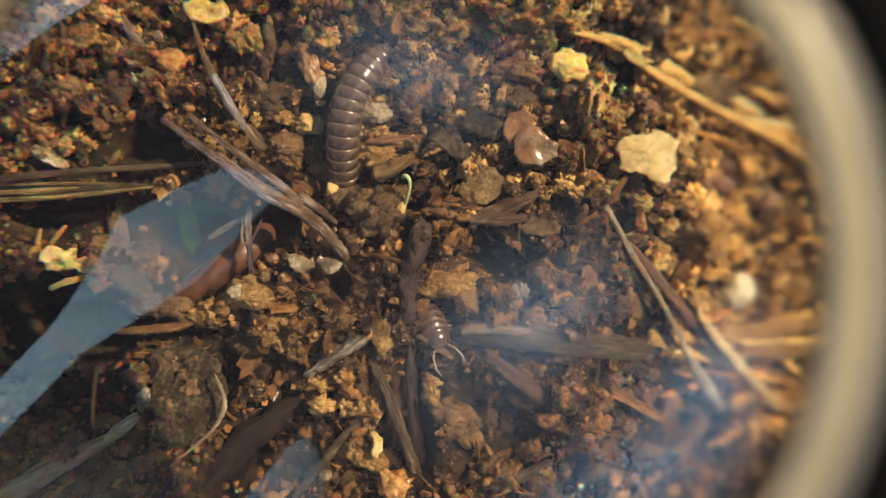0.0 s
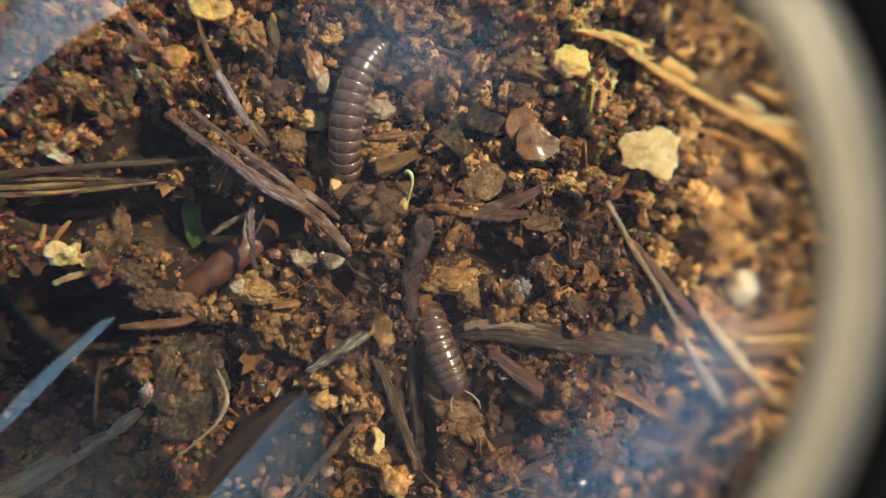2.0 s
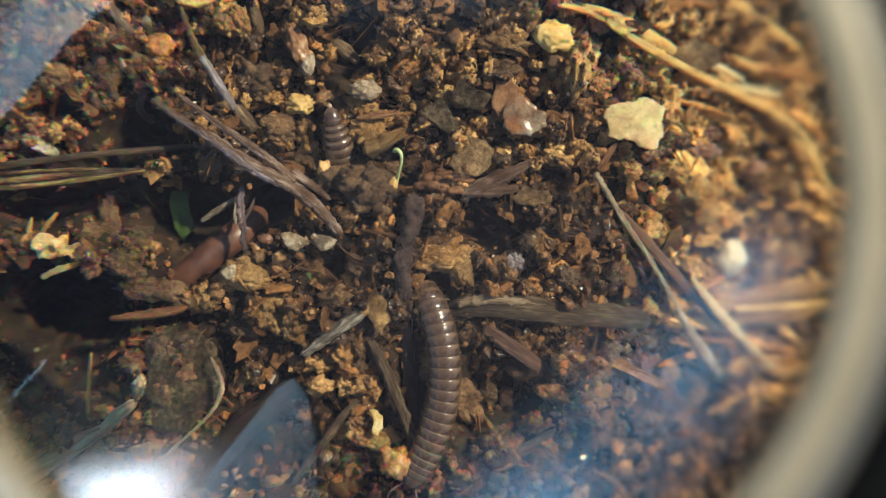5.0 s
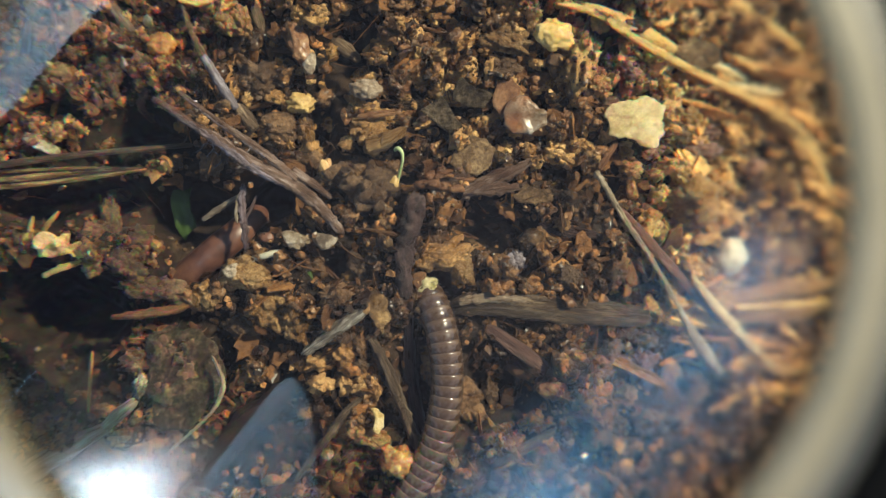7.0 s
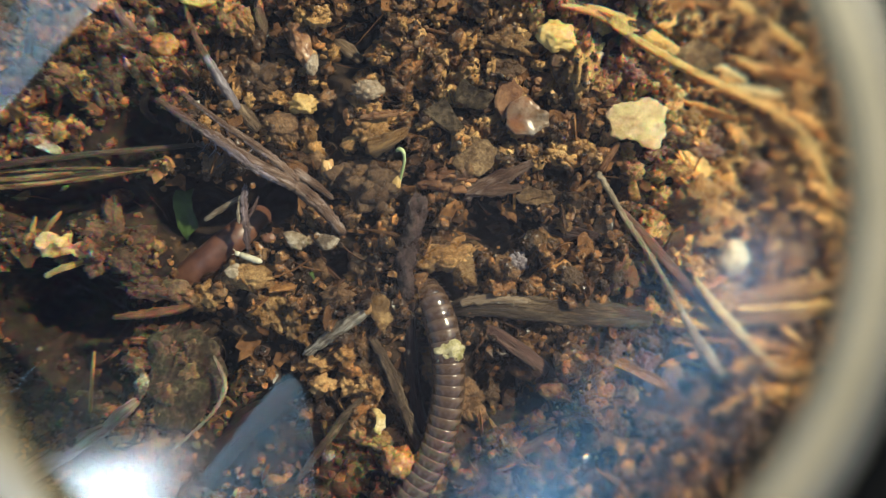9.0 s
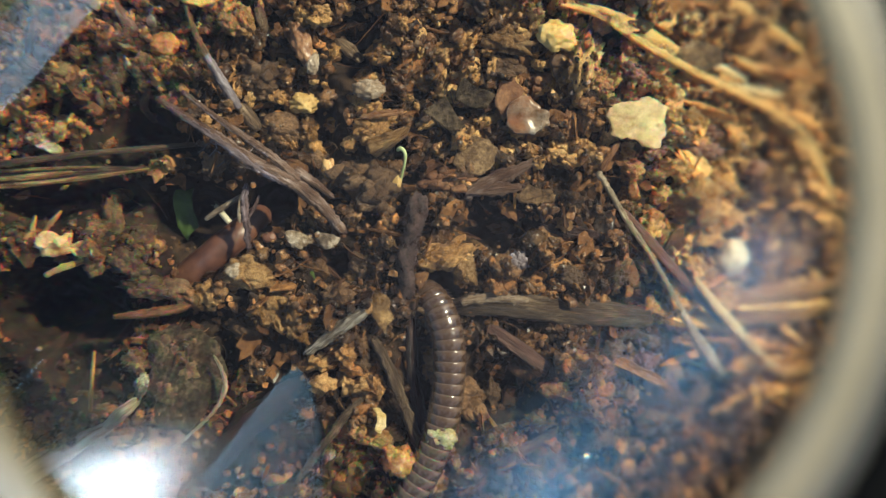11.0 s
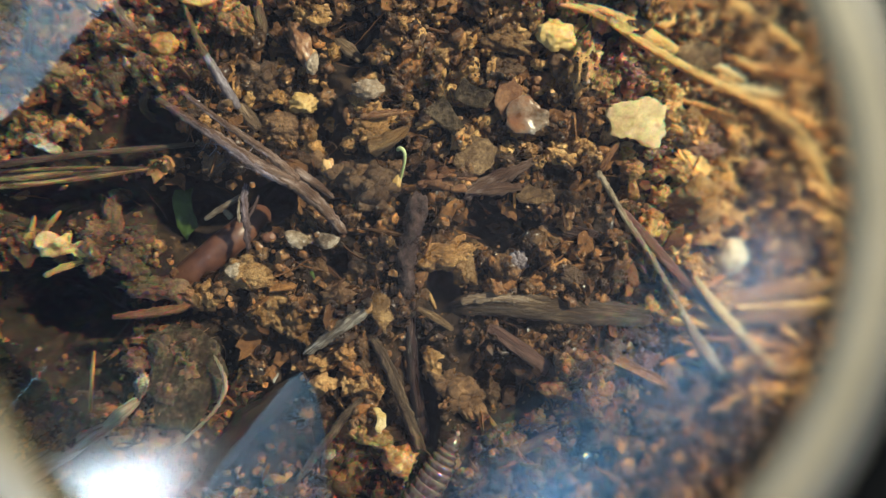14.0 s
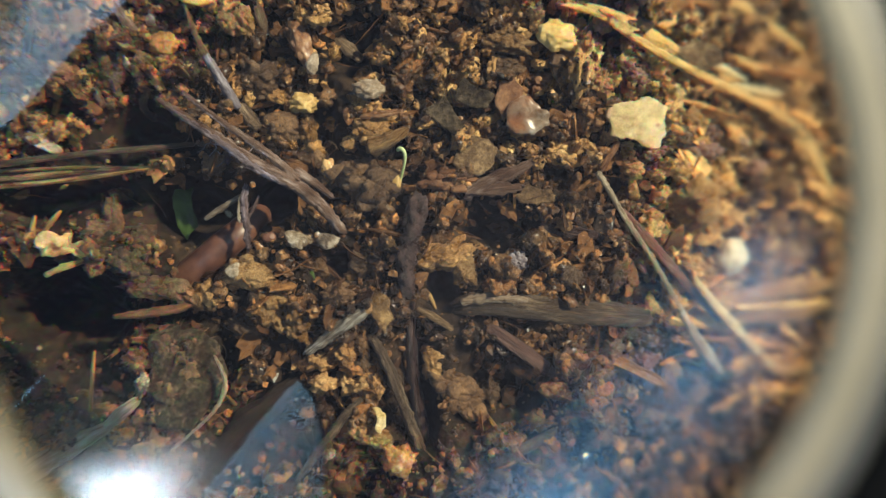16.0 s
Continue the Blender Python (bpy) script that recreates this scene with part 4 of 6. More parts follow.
drifting_glow = soft_glow(6.93, 1.41, 13.0, 7.5, 40, VEIL_GLOW, "added soft pale blue glow above the camera")
WEDGE_AT = glow_wedge.location.copy()


def wedge_pose(dx, dy, fold):
    """The glowing patch slid by dx, dy and folded about its long axis, 48 degrees from x, to look narrower to the
    camera.
    """
    turn = Matrix.Rotation(radians(fold), 4, Vector((math.cos(radians(48)), math.sin(radians(48)), 0)))
    return Matrix.Translation(WEDGE_AT + Vector((dx * MM, dy * MM, 0))) @ turn


WEDGE_ROWS = [(0.0, wedge_pose(0, 0, 0)), (0.3, wedge_pose(-0.5, -0.6, 30)), (0.6, wedge_pose(-2.0, -2.4, 52)), (1.0, wedge_pose(-4.0, -4.6, 64)),
              (1.5, wedge_pose(-6.0, -8.8, 69)), (2.5, wedge_pose(-8.6, -11.4, 70)), (3.5, wedge_pose(-10.6, -13.4, 72)), (6.5, wedge_pose(-13.7, -17.4, 75)),
              (16.0, wedge_pose(-13.7, -17.4, 75))]


def drift(ob, rows):
    """Rows for walk(): the patch slid by (x, y) at each time to fit the camera's view."""
    base = ob.matrix_basis.copy()
    return [(t, Matrix.Translation((x * MM, y * MM, 0)) @ base) for t, x, y in rows]


BAND_ROWS = drift(glow_band, [(0.0, 2.6, 1.6), (1.5, 2.9, 2.6), (3.0, 2.6, 3.0), (3.5, 1.7, 2.8), (4.0, 0.8, 1.2), (6.5, 0, 0), (16.0, 0, 0)])
CORNER_ROWS = drift(glow_corner, [(0.0, -3.6, 2.6), (0.5, -3.4, 2.4), (1.0, -1.2, 0.8), (3.0, -1.6, 1.1), (3.5, -1.9, 1.3), (4.0, -0.6, 0.4), (6.5, 0, 0), (16.0, 0, 0)])
GLARE_ROWS = drift(glare, [(0.0, 2.0, -3.2), (0.8, 3.4, -0.9), (3.0, 3.3, -0.7), (3.5, 1.6, 1.5), (4.0, 1.2, 0.5), (6.5, 0, 0), (16.0, 0, 0)])
TOP_ROWS = drift(top_glow, [(0.0, 0, 0), (3.0, 0, 0), (4.0, 0, 0.5), (6.5, 0, 6.0), (16.0, 0, 6.0)])
VEIL_ROWS = drift(drifting_glow, [(0.0, 0, 0), (0.3, 1.0, -1.5), (0.6, 3.0, -5.0), (1.0, 7.0, -10.0), (1.5, 14.0, -18.0), (2.5, 22.0, -28.0), (16.0, 22.0, -28.0)])

# ---------------------------------------------------------------- twigs, stalks and straws
twig = thing("forked_twig", "forked rusty-brown twig dusted with pale mould", "twig")
part("branch", stem_mesh("branch", [(-14.5, 7.68, 2.4), (-12.67, 6.48, 2.4), (-10.98, 5.41, 2.3), (-9.14, 4.1, 2.2), (-7.61, 3.43, 1.9), (-6.2, 2.22, 1.2), (-5.25, 0.87, 0.2)],
                         [0.12, 0.21, 0.27, 0.33, 0.39, 0.33, 0.24], MOULD, rough=0.35, seed=3, ridges=0, ragged=0.2), twig)
part("side_branch", stem_mesh("side_branch", [(-13.13, 7.99, 2.6), (-11.63, 6.77, 2.6), (-10.08, 5.73, 2.5), (-8.7, 4.75, 2.3), (-7.33, 3.55, 1.9)],
                              [0.09, 0.15, 0.18, 0.21, 0.21], MOULD, rough=0.35, seed=5, ragged=0.2), twig)
part("split_end", stem_mesh("split_end", [(-7.61, 4.07, 1.9), (-6.5, 3.37, 1.6), (-5.68, 2.66, 1.2)], [0.27, 0.21, 0.12], MOULD, seed=6), twig)
# lilac strands along the branches also put their edge highlights into colour
part("mould", stem_mesh("mould", [(-14.53, 7.61, 2.5), (-12.69, 6.4, 2.55), (-11, 5.27, 2.5), (-9.25, 3.97, 2.4), (-7.93, 3.27, 2.1)], [0.09, 0.15, 0.18, 0.21, 0.12], PALELILAC, seed=61, rough=0.6, clear=False), twig, "pale lilac strand for mould and edge highlight")
part("mould", stem_mesh("mould", [(-13.18, 7.92, 2.65), (-11.67, 6.73, 2.65), (-10.13, 5.66, 2.55), (-8.8, 4.69, 2.35)], [0.06, 0.09, 0.1, 0.09], PALELILAC, seed=62, rough=0.6, clear=False), twig, "pale lilac strand for mould and edge highlight")
bare_twig = thing("bare_twig", "thin brown twig with a smooth lilac-grey end", "twig")
part("brown_stem", stem_mesh("brown_stem", [(-13.59, 12.91, 0.6), (-13.07, 11.66, 0.9), (-12.67, 10.73, 1.1), (-12.2, 9.95, 1.16)], [0.12, 0.15, 0.19, 0.2], TANFLAKE, seed=8, rough=0.4), bare_twig)
part("bare_end", stem_mesh("bare_end", [(-12.38, 10.2, 1.15), (-11.88, 9.39, 1.2), (-11.2, 8.24, 1.1), (-10.62, 7.35, 0.8)], [0.17, 0.24, 0.28, 0.2], LILAC, seed=108, rough=0.3), bare_twig, "smooth lilac-grey end")
stem("twig_stub", "short brown stub of twig", "twig", [(-10.68, 7.6, 0.5), (-10.19, 6.9, 0.6), (-9.69, 6.33, 0.4)], [0.27, 0.39, 0.3], BARK, seed=9, ragged=0.2)
split_straw = thing("straw", "split brown straw with pale yellow ribs", "straw")
part("core", stem_mesh("core", [(-25.29, 3.52, 0.6), (-22.04, 3.76, 0.6), (-19.07, 4, 0.6), (-16.89, 4.15, 0.5), (-15.43, 4.29, 0.3)], [0.39, 0.42, 0.36, 0.21, 0.09], DARKBARK, flat=0.35, ridges=7, n=22, rough=0.2, seed=2, ragged=0.3), split_straw, "dark flat core between the ribs")
part("rib", stem_mesh("rib", [(-25.14, 3.15, 0.9), (-21.9, 3.36, 0.9), (-18.96, 3.68, 0.9), (-16.78, 3.98, 0.8), (-15.25, 4.27, 0.5)], [0.12, 0.15, 0.12, 0.09, 0.06], OLDSTRAW, rough=0.3, seed=3, clear=False, ragged=0.2), split_straw)
part("rib", stem_mesh("rib", [(-25.14, 3.97, 0.9), (-22.2, 4.12, 0.9), (-19.84, 4.24, 0.9), (-17.91, 4.32, 0.7)], [0.09, 0.1, 0.09, 0.06], OLDSTRAW, rough=0.3, seed=4, clear=False, ragged=0.2), split_straw)
part("rib", stem_mesh("rib", [(-22.62, 3.68, 0.95), (-20.98, 3.82, 1), (-19.31, 4.03, 0.9)], [0.12, 0.21, 0.09], OLDSTRAW, rough=0.3, flat=0.5, seed=5, clear=False, ragged=0.4, ridges=5), split_straw)
part("rib", stem_mesh("rib", [(-25.12, 3.56, 0.95), (-23.35, 3.65, 0.95), (-21.9, 3.74, 0.9)], [0.15, 0.15, 0.06], OLDSTRAW, rough=0.3, flat=0.5, seed=6, clear=False, ragged=0.4), split_straw)
stem("dry_stalk", "thin dark brown dry stalk", "stalk", [(-24.94, 4.12, 1.3), (-21.14, 4.64, 1.3), (-18.26, 5, 1.2), (-15.39, 5.26, 1), (-13.03, 5.52, 0.5)],
     [0.19, 0.18, 0.16, 0.15, 0.12], DARKBARK, rough=0.2, seed=4)
stem("smooth_root", "smooth reddish-brown root half sunk in soil", "root", [(-15.25, -2.38, -2.0), (-13.62, -1.24, -1.2), (-12.21, -0.09, -1.0), (-10.91, 1.03, -1.3), (-9.81, 2.14, -2.4)],
     [0.72, 0.81, 0.84, 0.81, 0.6], ROOT, n=20, rough=0.1, seed=12, fibre=False)
stem("grey_fibre", "thin frayed grey plant fibre", "fibre", [(-12.67, 1.59, -0.1), (-11.73, 2.18, 0.1), (-10.61, 2.86, 0.3)], [0.12, 0.18, 0.12], GREYWOOD, seed=14, rough=0.4)
wisp = thing("frayed_stalk", "frayed whitish stalk hanging under a twig", "stalk")
part("strand", stem_mesh("strand", [(-10.24, 3.25, 1.2), (-10.35, 2.08, 1.1), (-10.19, 1.06, 1), (-10.17, -0.03, 0.7)], [0.16, 0.22, 0.19, 0.12], PALELILAC, seed=15, rough=0.7, flat=0.6, ragged=0.5), wisp)
part("strand", stem_mesh("strand", [(-10.53, 2.81, 1.1), (-10.64, 1.94, 1.1), (-10.58, 1.35, 1)], [0.06, 0.1, 0.05], WHITE, seed=16, rough=0.6, clear=False), wisp)
part("strand", stem_mesh("strand", [(-9.58, 2.82, 1), (-9.81, 2.23, 1), (-10.11, 1.65, 1)], [0.05, 0.1, 0.06], PALELILAC, seed=17, rough=0.6, clear=False), wisp)
stem("grey_stick", "weathered grey-brown stick lying on soil", "stick",
     [(0.49, -3.15, -0.6), (1.99, -2.86, -0.3), (4.1, -2.99, -0.3), (6.54, -3.3, -0.5), (9.05, -3.51, -0.99), (11.37, -3.76, -1.85)],
     [0.42, 0.63, 0.72, 0.72, 0.66, 0.51], DARKBARK, n=22, rough=0.22, ridges=7, seed=21, ragged=0.5)
# bark along the stick's top edge, made paler where light catches it
stem("bark_strip", "pale bark strip for the stick's lit top edge", "bark", [(0.92, -2.71, 0.4), (2.55, -2.49, 0.5), (4.49, -2.71, 0.4)], [0.2, 0.3, 0.18], TANSTONE, flat=0.5, seed=22, rough=0.6, clear=False)
stem("red_splinter", "pinkish-brown splinter of heartwood", "splinter", [(2.34, -4.05, 0), (3.47, -4.85, 0.1), (4.98, -5.96, 0), (6.89, -7.34, -0.4)], [0.24, 0.38, 0.42, 0.22], HEARTWOOD,
     flat=0.7, ridges=4, n=16, seed=23, ragged=0.4)
short_stick = thing("short_stick", "short silvery grey stick with an orange broken end", "stick")
part("shaft", stem_mesh("shaft", [(-7.27, -5.48, 0.3), (-5.89, -4.47, 0.6), (-4.69, -3.57, 0.8), (-3.99, -3.13, 0.8)], [0.2, 0.31, 0.34, 0.32], SILVERWOOD,
                        ridges=4, n=18, seed=24, ragged=0.4, rough=0.3), short_stick)
part("broken_end", stem_mesh("broken_end", [(-4.12, -3.22, 0.82), (-3.9, -3.06, 0.83), (-3.72, -2.93, 0.8)], [0.3, 0.29, 0.2], BRIGHTOCHRE, n=14, seed=224, ragged=0.3, rough=0.5), short_stick, "orange splintered end")
stem("rotted_stalk", "upright dark purple-brown rotted stem", "stem", [(-1.16, 2.77, 0.3), (-1.51, 1.36, 0.7), (-1.83, -0.12, 0.8), (-1.96, -1.6, 0.5), (-1.69, -3.14, -0.3)],
     [0.45, 0.51, 0.48, 0.42, 0.27], DARKSTEM, n=22, ridges=3, seed=25, ragged=0.5, rough=0.5, fibre=False)
stem("rotted_stalk", "long dark brown stem half sunk in soil", "stem", [(-1.7, -3.15, -0.6), (-1.7, -4.82, -0.6), (-1.64, -6.67, -0.8), (-1.28, -8.83, -1), (-0.74, -11.94, -1.2), (-0.43, -15.06, -1.4)],
     [0.27, 0.3, 0.33, 0.36, 0.42, 0.42], DARKSTEM, n=14, ridges=3, seed=26)
stem("woody_stalk", "rough brown stem with flaking bark", "stem", [(-3.87, -4.54, -0.1), (-3.11, -5.71, 0.1), (-2.51, -7.15, 0.1), (-2.04, -8.38, -0.1), (-1.27, -10.56, -0.5), (-0.27, -13.39, -0.9)],
     [0.18, 0.3, 0.33, 0.27, 0.33, 0.36], DARKBARK, n=20, ridges=4, seed=27, ragged=0.6, rough=0.4)
stem("bark_shard", "long brown shard of bark aslant", "bark", [(-7.81, -12.33, -0.3), (-6.41, -10.46, 0), (-5.21, -8.8, 0.1), (-4.32, -7.91, 0)], [0.15, 0.24, 0.27, 0.15], DARKBARK, flat=0.6, ridges=4, seed=28, ragged=0.6, rough=0.4)
stem("wood_sliver", "thin tan sliver of split wood", "splinter", [(-1.37, -3.1, 0.3), (-0.48, -3.54, 0.4), (0.54, -4.27, 0.2)], [0.12, 0.24, 0.12], TANFLAKE, flat=0.5, seed=29)
stem("wood_sliver", "thin pale sliver standing in a burrow", "splinter", [(-0.82, -2.24, -0.6), (-0.6, -2.69, -0.4), (-0.39, -3.22, -0.6)], [0.07, 0.12, 0.07], STRAW, seed=30, clear=False)
stem("rust_splinter", "small rust-coloured splinter of bark", "splinter", [(-4.39, 6.94, 0.5), (-3.32, 7.08, 0.6), (-2.08, 7.24, 0.5)], [0.13, 0.22, 0.13], RUSTCHIP, flat=0.7, seed=31, ragged=0.3, rough=0.5)
stem("brown_shard", "long pointed brown shard of bark", "bark", [(1.14, 2.88, 0), (2.57, 3.61, 0.2), (4.06, 4.27, 0.2), (5.22, 4.89, 0)], [0.36, 0.39, 0.3, 0.12], MOULD, flat=0.35, ridges=4, seed=32, ragged=0.8, rough=0.5)
stem("bud_scale", "brown pointed papery bud scale", "bud scale", [(1.67, 2.95, 0.3), (2.85, 3.18, 0.4), (4.21, 3.25, 0.2)], [0.12, 0.42, 0.2], MOULD, flat=0.35, seed=33, ragged=0.8, rough=0.5)

stem("bark_cone", "brown curled bark tip", "bark", [(-3.91, 5.3, 0.6), (-2.77, 5.68, 0.9), (-1.82, 6.32, 1)], [0.5, 0.42, 0.2], OCHRE, seed=35, rough=0.5, ragged=0.5)

stem("upright_fibre", "thin pale upright plant fibre", "fibre", [(-18.3, -5.3, 0.6), (-18.36, -6.47, 0.7), (-18.52, -8.52, 0.5)], [0.09, 0.1, 0.09], STRAW, seed=37)
stem("curled_fibre", "curled pale strip of plant skin", "fibre", [(-12.07, -5.56, 0.4), (-11.42, -6.45, 0.9), (-11.28, -7.32, 1), (-11.98, -8.53, 0.8), (-13.15, -9.6, 0.6), (-14.39, -10.68, 0.4)],
     [0.07, 0.11, 0.14, 0.09, 0.07, 0.05], PALESTALK, flat=0.6, rough=0.6, seed=38)
stem("pale_chip", "pale flat chip of wood", "wood chip", [(-17.69, -9.32, 0.6), (-16.82, -8.54, 0.9), (-15.96, -7.85, 0.8)], [0.27, 0.39, 0.24], PALESTALK, flat=0.5, ridges=3, seed=39, ragged=0.3)
stem("dry_stalk", "broad pale dry stalk half buried", "stalk", [(-25.5, -14.02, -0.4), (-22.35, -12.13, -0.1), (-20.2, -10.76, 0), (-17.91, -9.47, -0.3)], [0.5, 0.6, 0.55, 0.3], TANSTONE, flat=0.6, ridges=5, n=18, seed=40)
# dry grass on the slope
stem("dry_grass", "long golden-brown stalk of dry grass", "grass", [(8.99, 11.92, 0.18), (11.1, 10.62, -0.17), (14.28, 9.28, -1.11), (17.43, 8.09, -2.12), (19.94, 6.98, -3.16), (22.06, 4.91, -4.31)], [0.18, 0.27, 0.24, 0.24, 0.18, 0.12], BRIGHTSTRAW, ridges=4, n=14, seed=41, ragged=0.2)
stem("dry_grass", "broad tan blade of dry grass", "grass", [(7.52, 12.86, 0), (9.2, 12.3, -0.16), (11.11, 11.51, -0.65), (13.3, 10.52, -1.48)], [0.24, 0.45, 0.42, 0.21], BRIGHTSTRAW, flat=0.4, ridges=6, n=20, seed=42, ragged=0.4)
stem("dry_grass", "torn cream shred of dry grass", "grass", [(13.81, 10.62, -1.68), (15.26, 10.04, -1.87), (16.82, 9.38, -2.37)], [0.15, 0.27, 0.12], CREAMLEAF, flat=0.5, seed=44, ragged=0.5)
stem("dry_grass", "torn cream shred of dry grass", "grass", [(15.82, 9.1, -2.17), (17.29, 8.82, -2.37), (19.12, 8.69, -3.1)], [0.15, 0.3, 0.12], CREAMLEAF, flat=0.5, seed=45, ragged=0.5)
stem("dry_grass", "curved tan blade of dry grass", "grass", [(18.58, 7.55, -3.37), (20.09, 6.45, -3.56), (21.34, 5.04, -3.89), (22.6, 2.98, -4.59)], [0.21, 0.3, 0.27, 0.18], BRIGHTSTRAW, flat=0.5, seed=43)
stem("straw", "orange-tan straw lying on soil", "straw", [(15.53, -3, -3.34), (17.86, -2.54, -3.6), (20.66, -2.31, -4.23), (24.02, -1.79, -5.22)], [0.3, 0.45, 0.42, 0.3], BRIGHTOCHRE, flat=0.6, ridges=5, n=18, seed=45)
stem("straw", "orange straw with a split end", "straw", [(15.7, -4.13, -3.37), (17.86, -3.89, -3.6), (20.31, -3.86, -4.16), (23.3, -2.94, -5.09)], [0.24, 0.36, 0.36, 0.24], BRIGHTOCHRE, flat=0.6, ridges=5, n=18, seed=46)
stem("straw", "thin tan straw lying on soil", "straw", [(16.4, -3.31, -3.04), (19.09, -3.24, -3.47), (22.34, -3.06, -4.36)], [0.18, 0.24, 0.18], BRIGHTSTRAW, flat=0.6, seed=47)
stem("pink_splinter", "pinkish splinter of split wood", "splinter", [(9.65, 2.17, -0.92), (11.04, 0.64, -1.02), (12.7, -1.2, -1.55), (14.91, -3.41, -2.28), (17.38, -5.7, -3.14)], [0.15, 0.31, 0.31, 0.27, 0.18], PINKWOOD, flat=0.6, ridges=4, seed=48)
stem("white_splinter", "whitish splinter of split wood", "splinter", [(13.7, -1.51, -1.46), (14.78, -2.91, -1.59), (16.46, -4.66, -2.2), (18.65, -6.65, -3.1)], [0.12, 0.27, 0.3, 0.12], CREAMLEAF, flat=0.5, seed=49, ragged=0.5, rough=0.35)
stem("orange_splinter", "orange splinter of bark on soil", "splinter", [(17.01, -5.68, -2.97), (19.06, -7, -3.37), (21.21, -6.76, -3.96)], [0.24, 0.39, 0.24], BRIGHTOCHRE, flat=0.6, seed=50)

stem("dry_grass", "bright tan blade of dry grass", "grass", [(5.99, 12.99, 0.3), (8.27, 12.56, -0.01), (10.72, 12.19, -0.95)], [0.12, 0.24, 0.12], BRIGHTSTRAW, flat=0.5, ridges=5, n=16, seed=70, ragged=0.3)
stem("dry_grass", "bright tan blade of dry grass", "grass", [(14.98, 14.51, -2.53), (17.83, 13.18, -3.53), (20.78, 11.47, -4.54)], [0.18, 0.3, 0.18], BRIGHTSTRAW, flat=0.5, ridges=5, n=16, seed=73, ragged=0.3)
stem("dry_grass", "bright tan blade of dry grass", "grass", [(16.4, 10.84, -3.03), (18.56, 9.86, -3.78), (20.78, 8.53, -4.54)], [0.12, 0.24, 0.12], BRIGHTSTRAW, flat=0.5, ridges=5, n=16, seed=76, ragged=0.3)
# cream scale leaf on its bent stalk
leaf = thing("seed_scale", "cream papery seed scale on a long bent stalk", "seed scale")
part("blade", sheet_mesh("blade", [(8.51, 7.01), (8.81, 7.52), (9.62, 7.76), (10.43, 8), (11.27, 7.88), (11.87, 7.52), (11.63, 6.77), (11.75, 6.02), (11.42, 5.37), (10.82, 5.34), (10.07, 5.79), (9.32, 5.79), (8.75, 6.02)],
                         0.4, 0.12, CREAMLEAF, seed=3, warp=0.16, ragged=0.1, tilt=(-0.08, 0.02)), leaf, "cream papery blade with frayed edge")
part("stalk", stem_mesh("stalk", [(9.34, 5.74, -0.09), (8.83, 4.98, -0.08), (8.34, 4.17, -0.07)], [0.15, 0.21, 0.18], RUST, seed=51), leaf, "short brown stalk")
part("stalk", stem_mesh("stalk", [(8.16, 4.12, 0.16), (8.72, 3.32, 0.04), (9.69, 1.69, -0.35), (11.16, -0.27, -0.85), (12.49, -2.43, -1.31), (13.55, -4.3, -1.63), (14.33, -5.5, -1.88), (15.55, -7.02, -2.31)],
                        [0.18, 0.16, 0.16, 0.15, 0.16, 0.22, 0.4, 0.13], PALESTALK, seed=52, flat=0.75, rough=0.4), leaf, "long pale stalk with a broad tip")
# green seedling with its husk
seedling = thing("seedling", "tiny pale green hooked seedling in a husk", "seedling")
part("shoot", stem_mesh("shoot", [(-2.41, 5.15, 0.9), (-2.23, 5.28, 1.1), (-1.99, 5.06, 1.2), (-1.97, 4.61, 1), (-2.13, 4.08, 0.7), (-2.3, 3.46, 0.2)], [0.09, 0.12, 0.09, 0.07, 0.07, 0.07], GREEN, seed=53, rough=0.08, step=0.06, fibre=False), seedling, "pale green hooked shoot")
part("husk", lump_mesh("husk", (-2.44, 3.55, 0.3), (0.27, 0.6, 0.24), YELLOW, (0, 0, -12), 4, 0.2), seedling, "yellow-tan seed husk")

# ---------------------------------------------------------------- flakes
yellow = thing("yellow_flake", "torn golden yellow flake of dead leaf", "leaf")
part("torn_layer", sheet_mesh("torn_layer", [(-21.52, 0.15), (-20.65, 0.78), (-19.45, 0.87), (-19.6, 0.33), (-18.34, 0.27), (-18.04, -0.15), (-19, -0.51), (-20.5, -0.42)], 0.6, 0.3, GOLDLEAF, seed=4, warp=0.5, ragged=0.16), yellow)
part("torn_layer", sheet_mesh("torn_layer", [(-21.2, 0.5), (-20.4, 0.95), (-19.7, 0.72), (-19.9, 0.1), (-20.8, 0.0)], 0.95, 0.16, GOLDLEAF, seed=104, warp=0.4, ragged=0.18, tilt=(-0.2, -0.1), clear=False), yellow)
part("torn_layer", sheet_mesh("torn_layer", [(-19.9, 0.1), (-18.9, 0.2), (-18.2, -0.1), (-18.9, -0.4), (-19.8, -0.3)], 0.85, 0.16, GOLDLEAF, seed=105, warp=0.4, ragged=0.18, tilt=(-0.15, -0.2), clear=False), yellow)
stem("yellow_sliver", "pale yellow sliver of dead leaf", "leaf", [(-21.08, -1.4, 0.2), (-20, -0.92, 0.5), (-18.85, -0.62, 0.4)], [0.13, 0.19, 0.1], GOLDLEAF, flat=0.5, rough=0.5, seed=54, ragged=0.3)
stem("yellow_sliver", "pale upright sliver of dead leaf", "leaf", [(-21.57, 0.27, 0.3), (-21.6, 1.07, 0.5), (-21.47, 1.81, 0.4)], [0.15, 0.15, 0.09], STRAW, flat=0.6, seed=55)
stem("yellow_sliver", "tan sliver of dead leaf", "leaf", [(-21.08, 0.77, 0.4), (-20.5, 1.51, 0.6), (-20.1, 2.05, 0.4)], [0.12, 0.15, 0.09], STRAW, flat=0.6, seed=56)
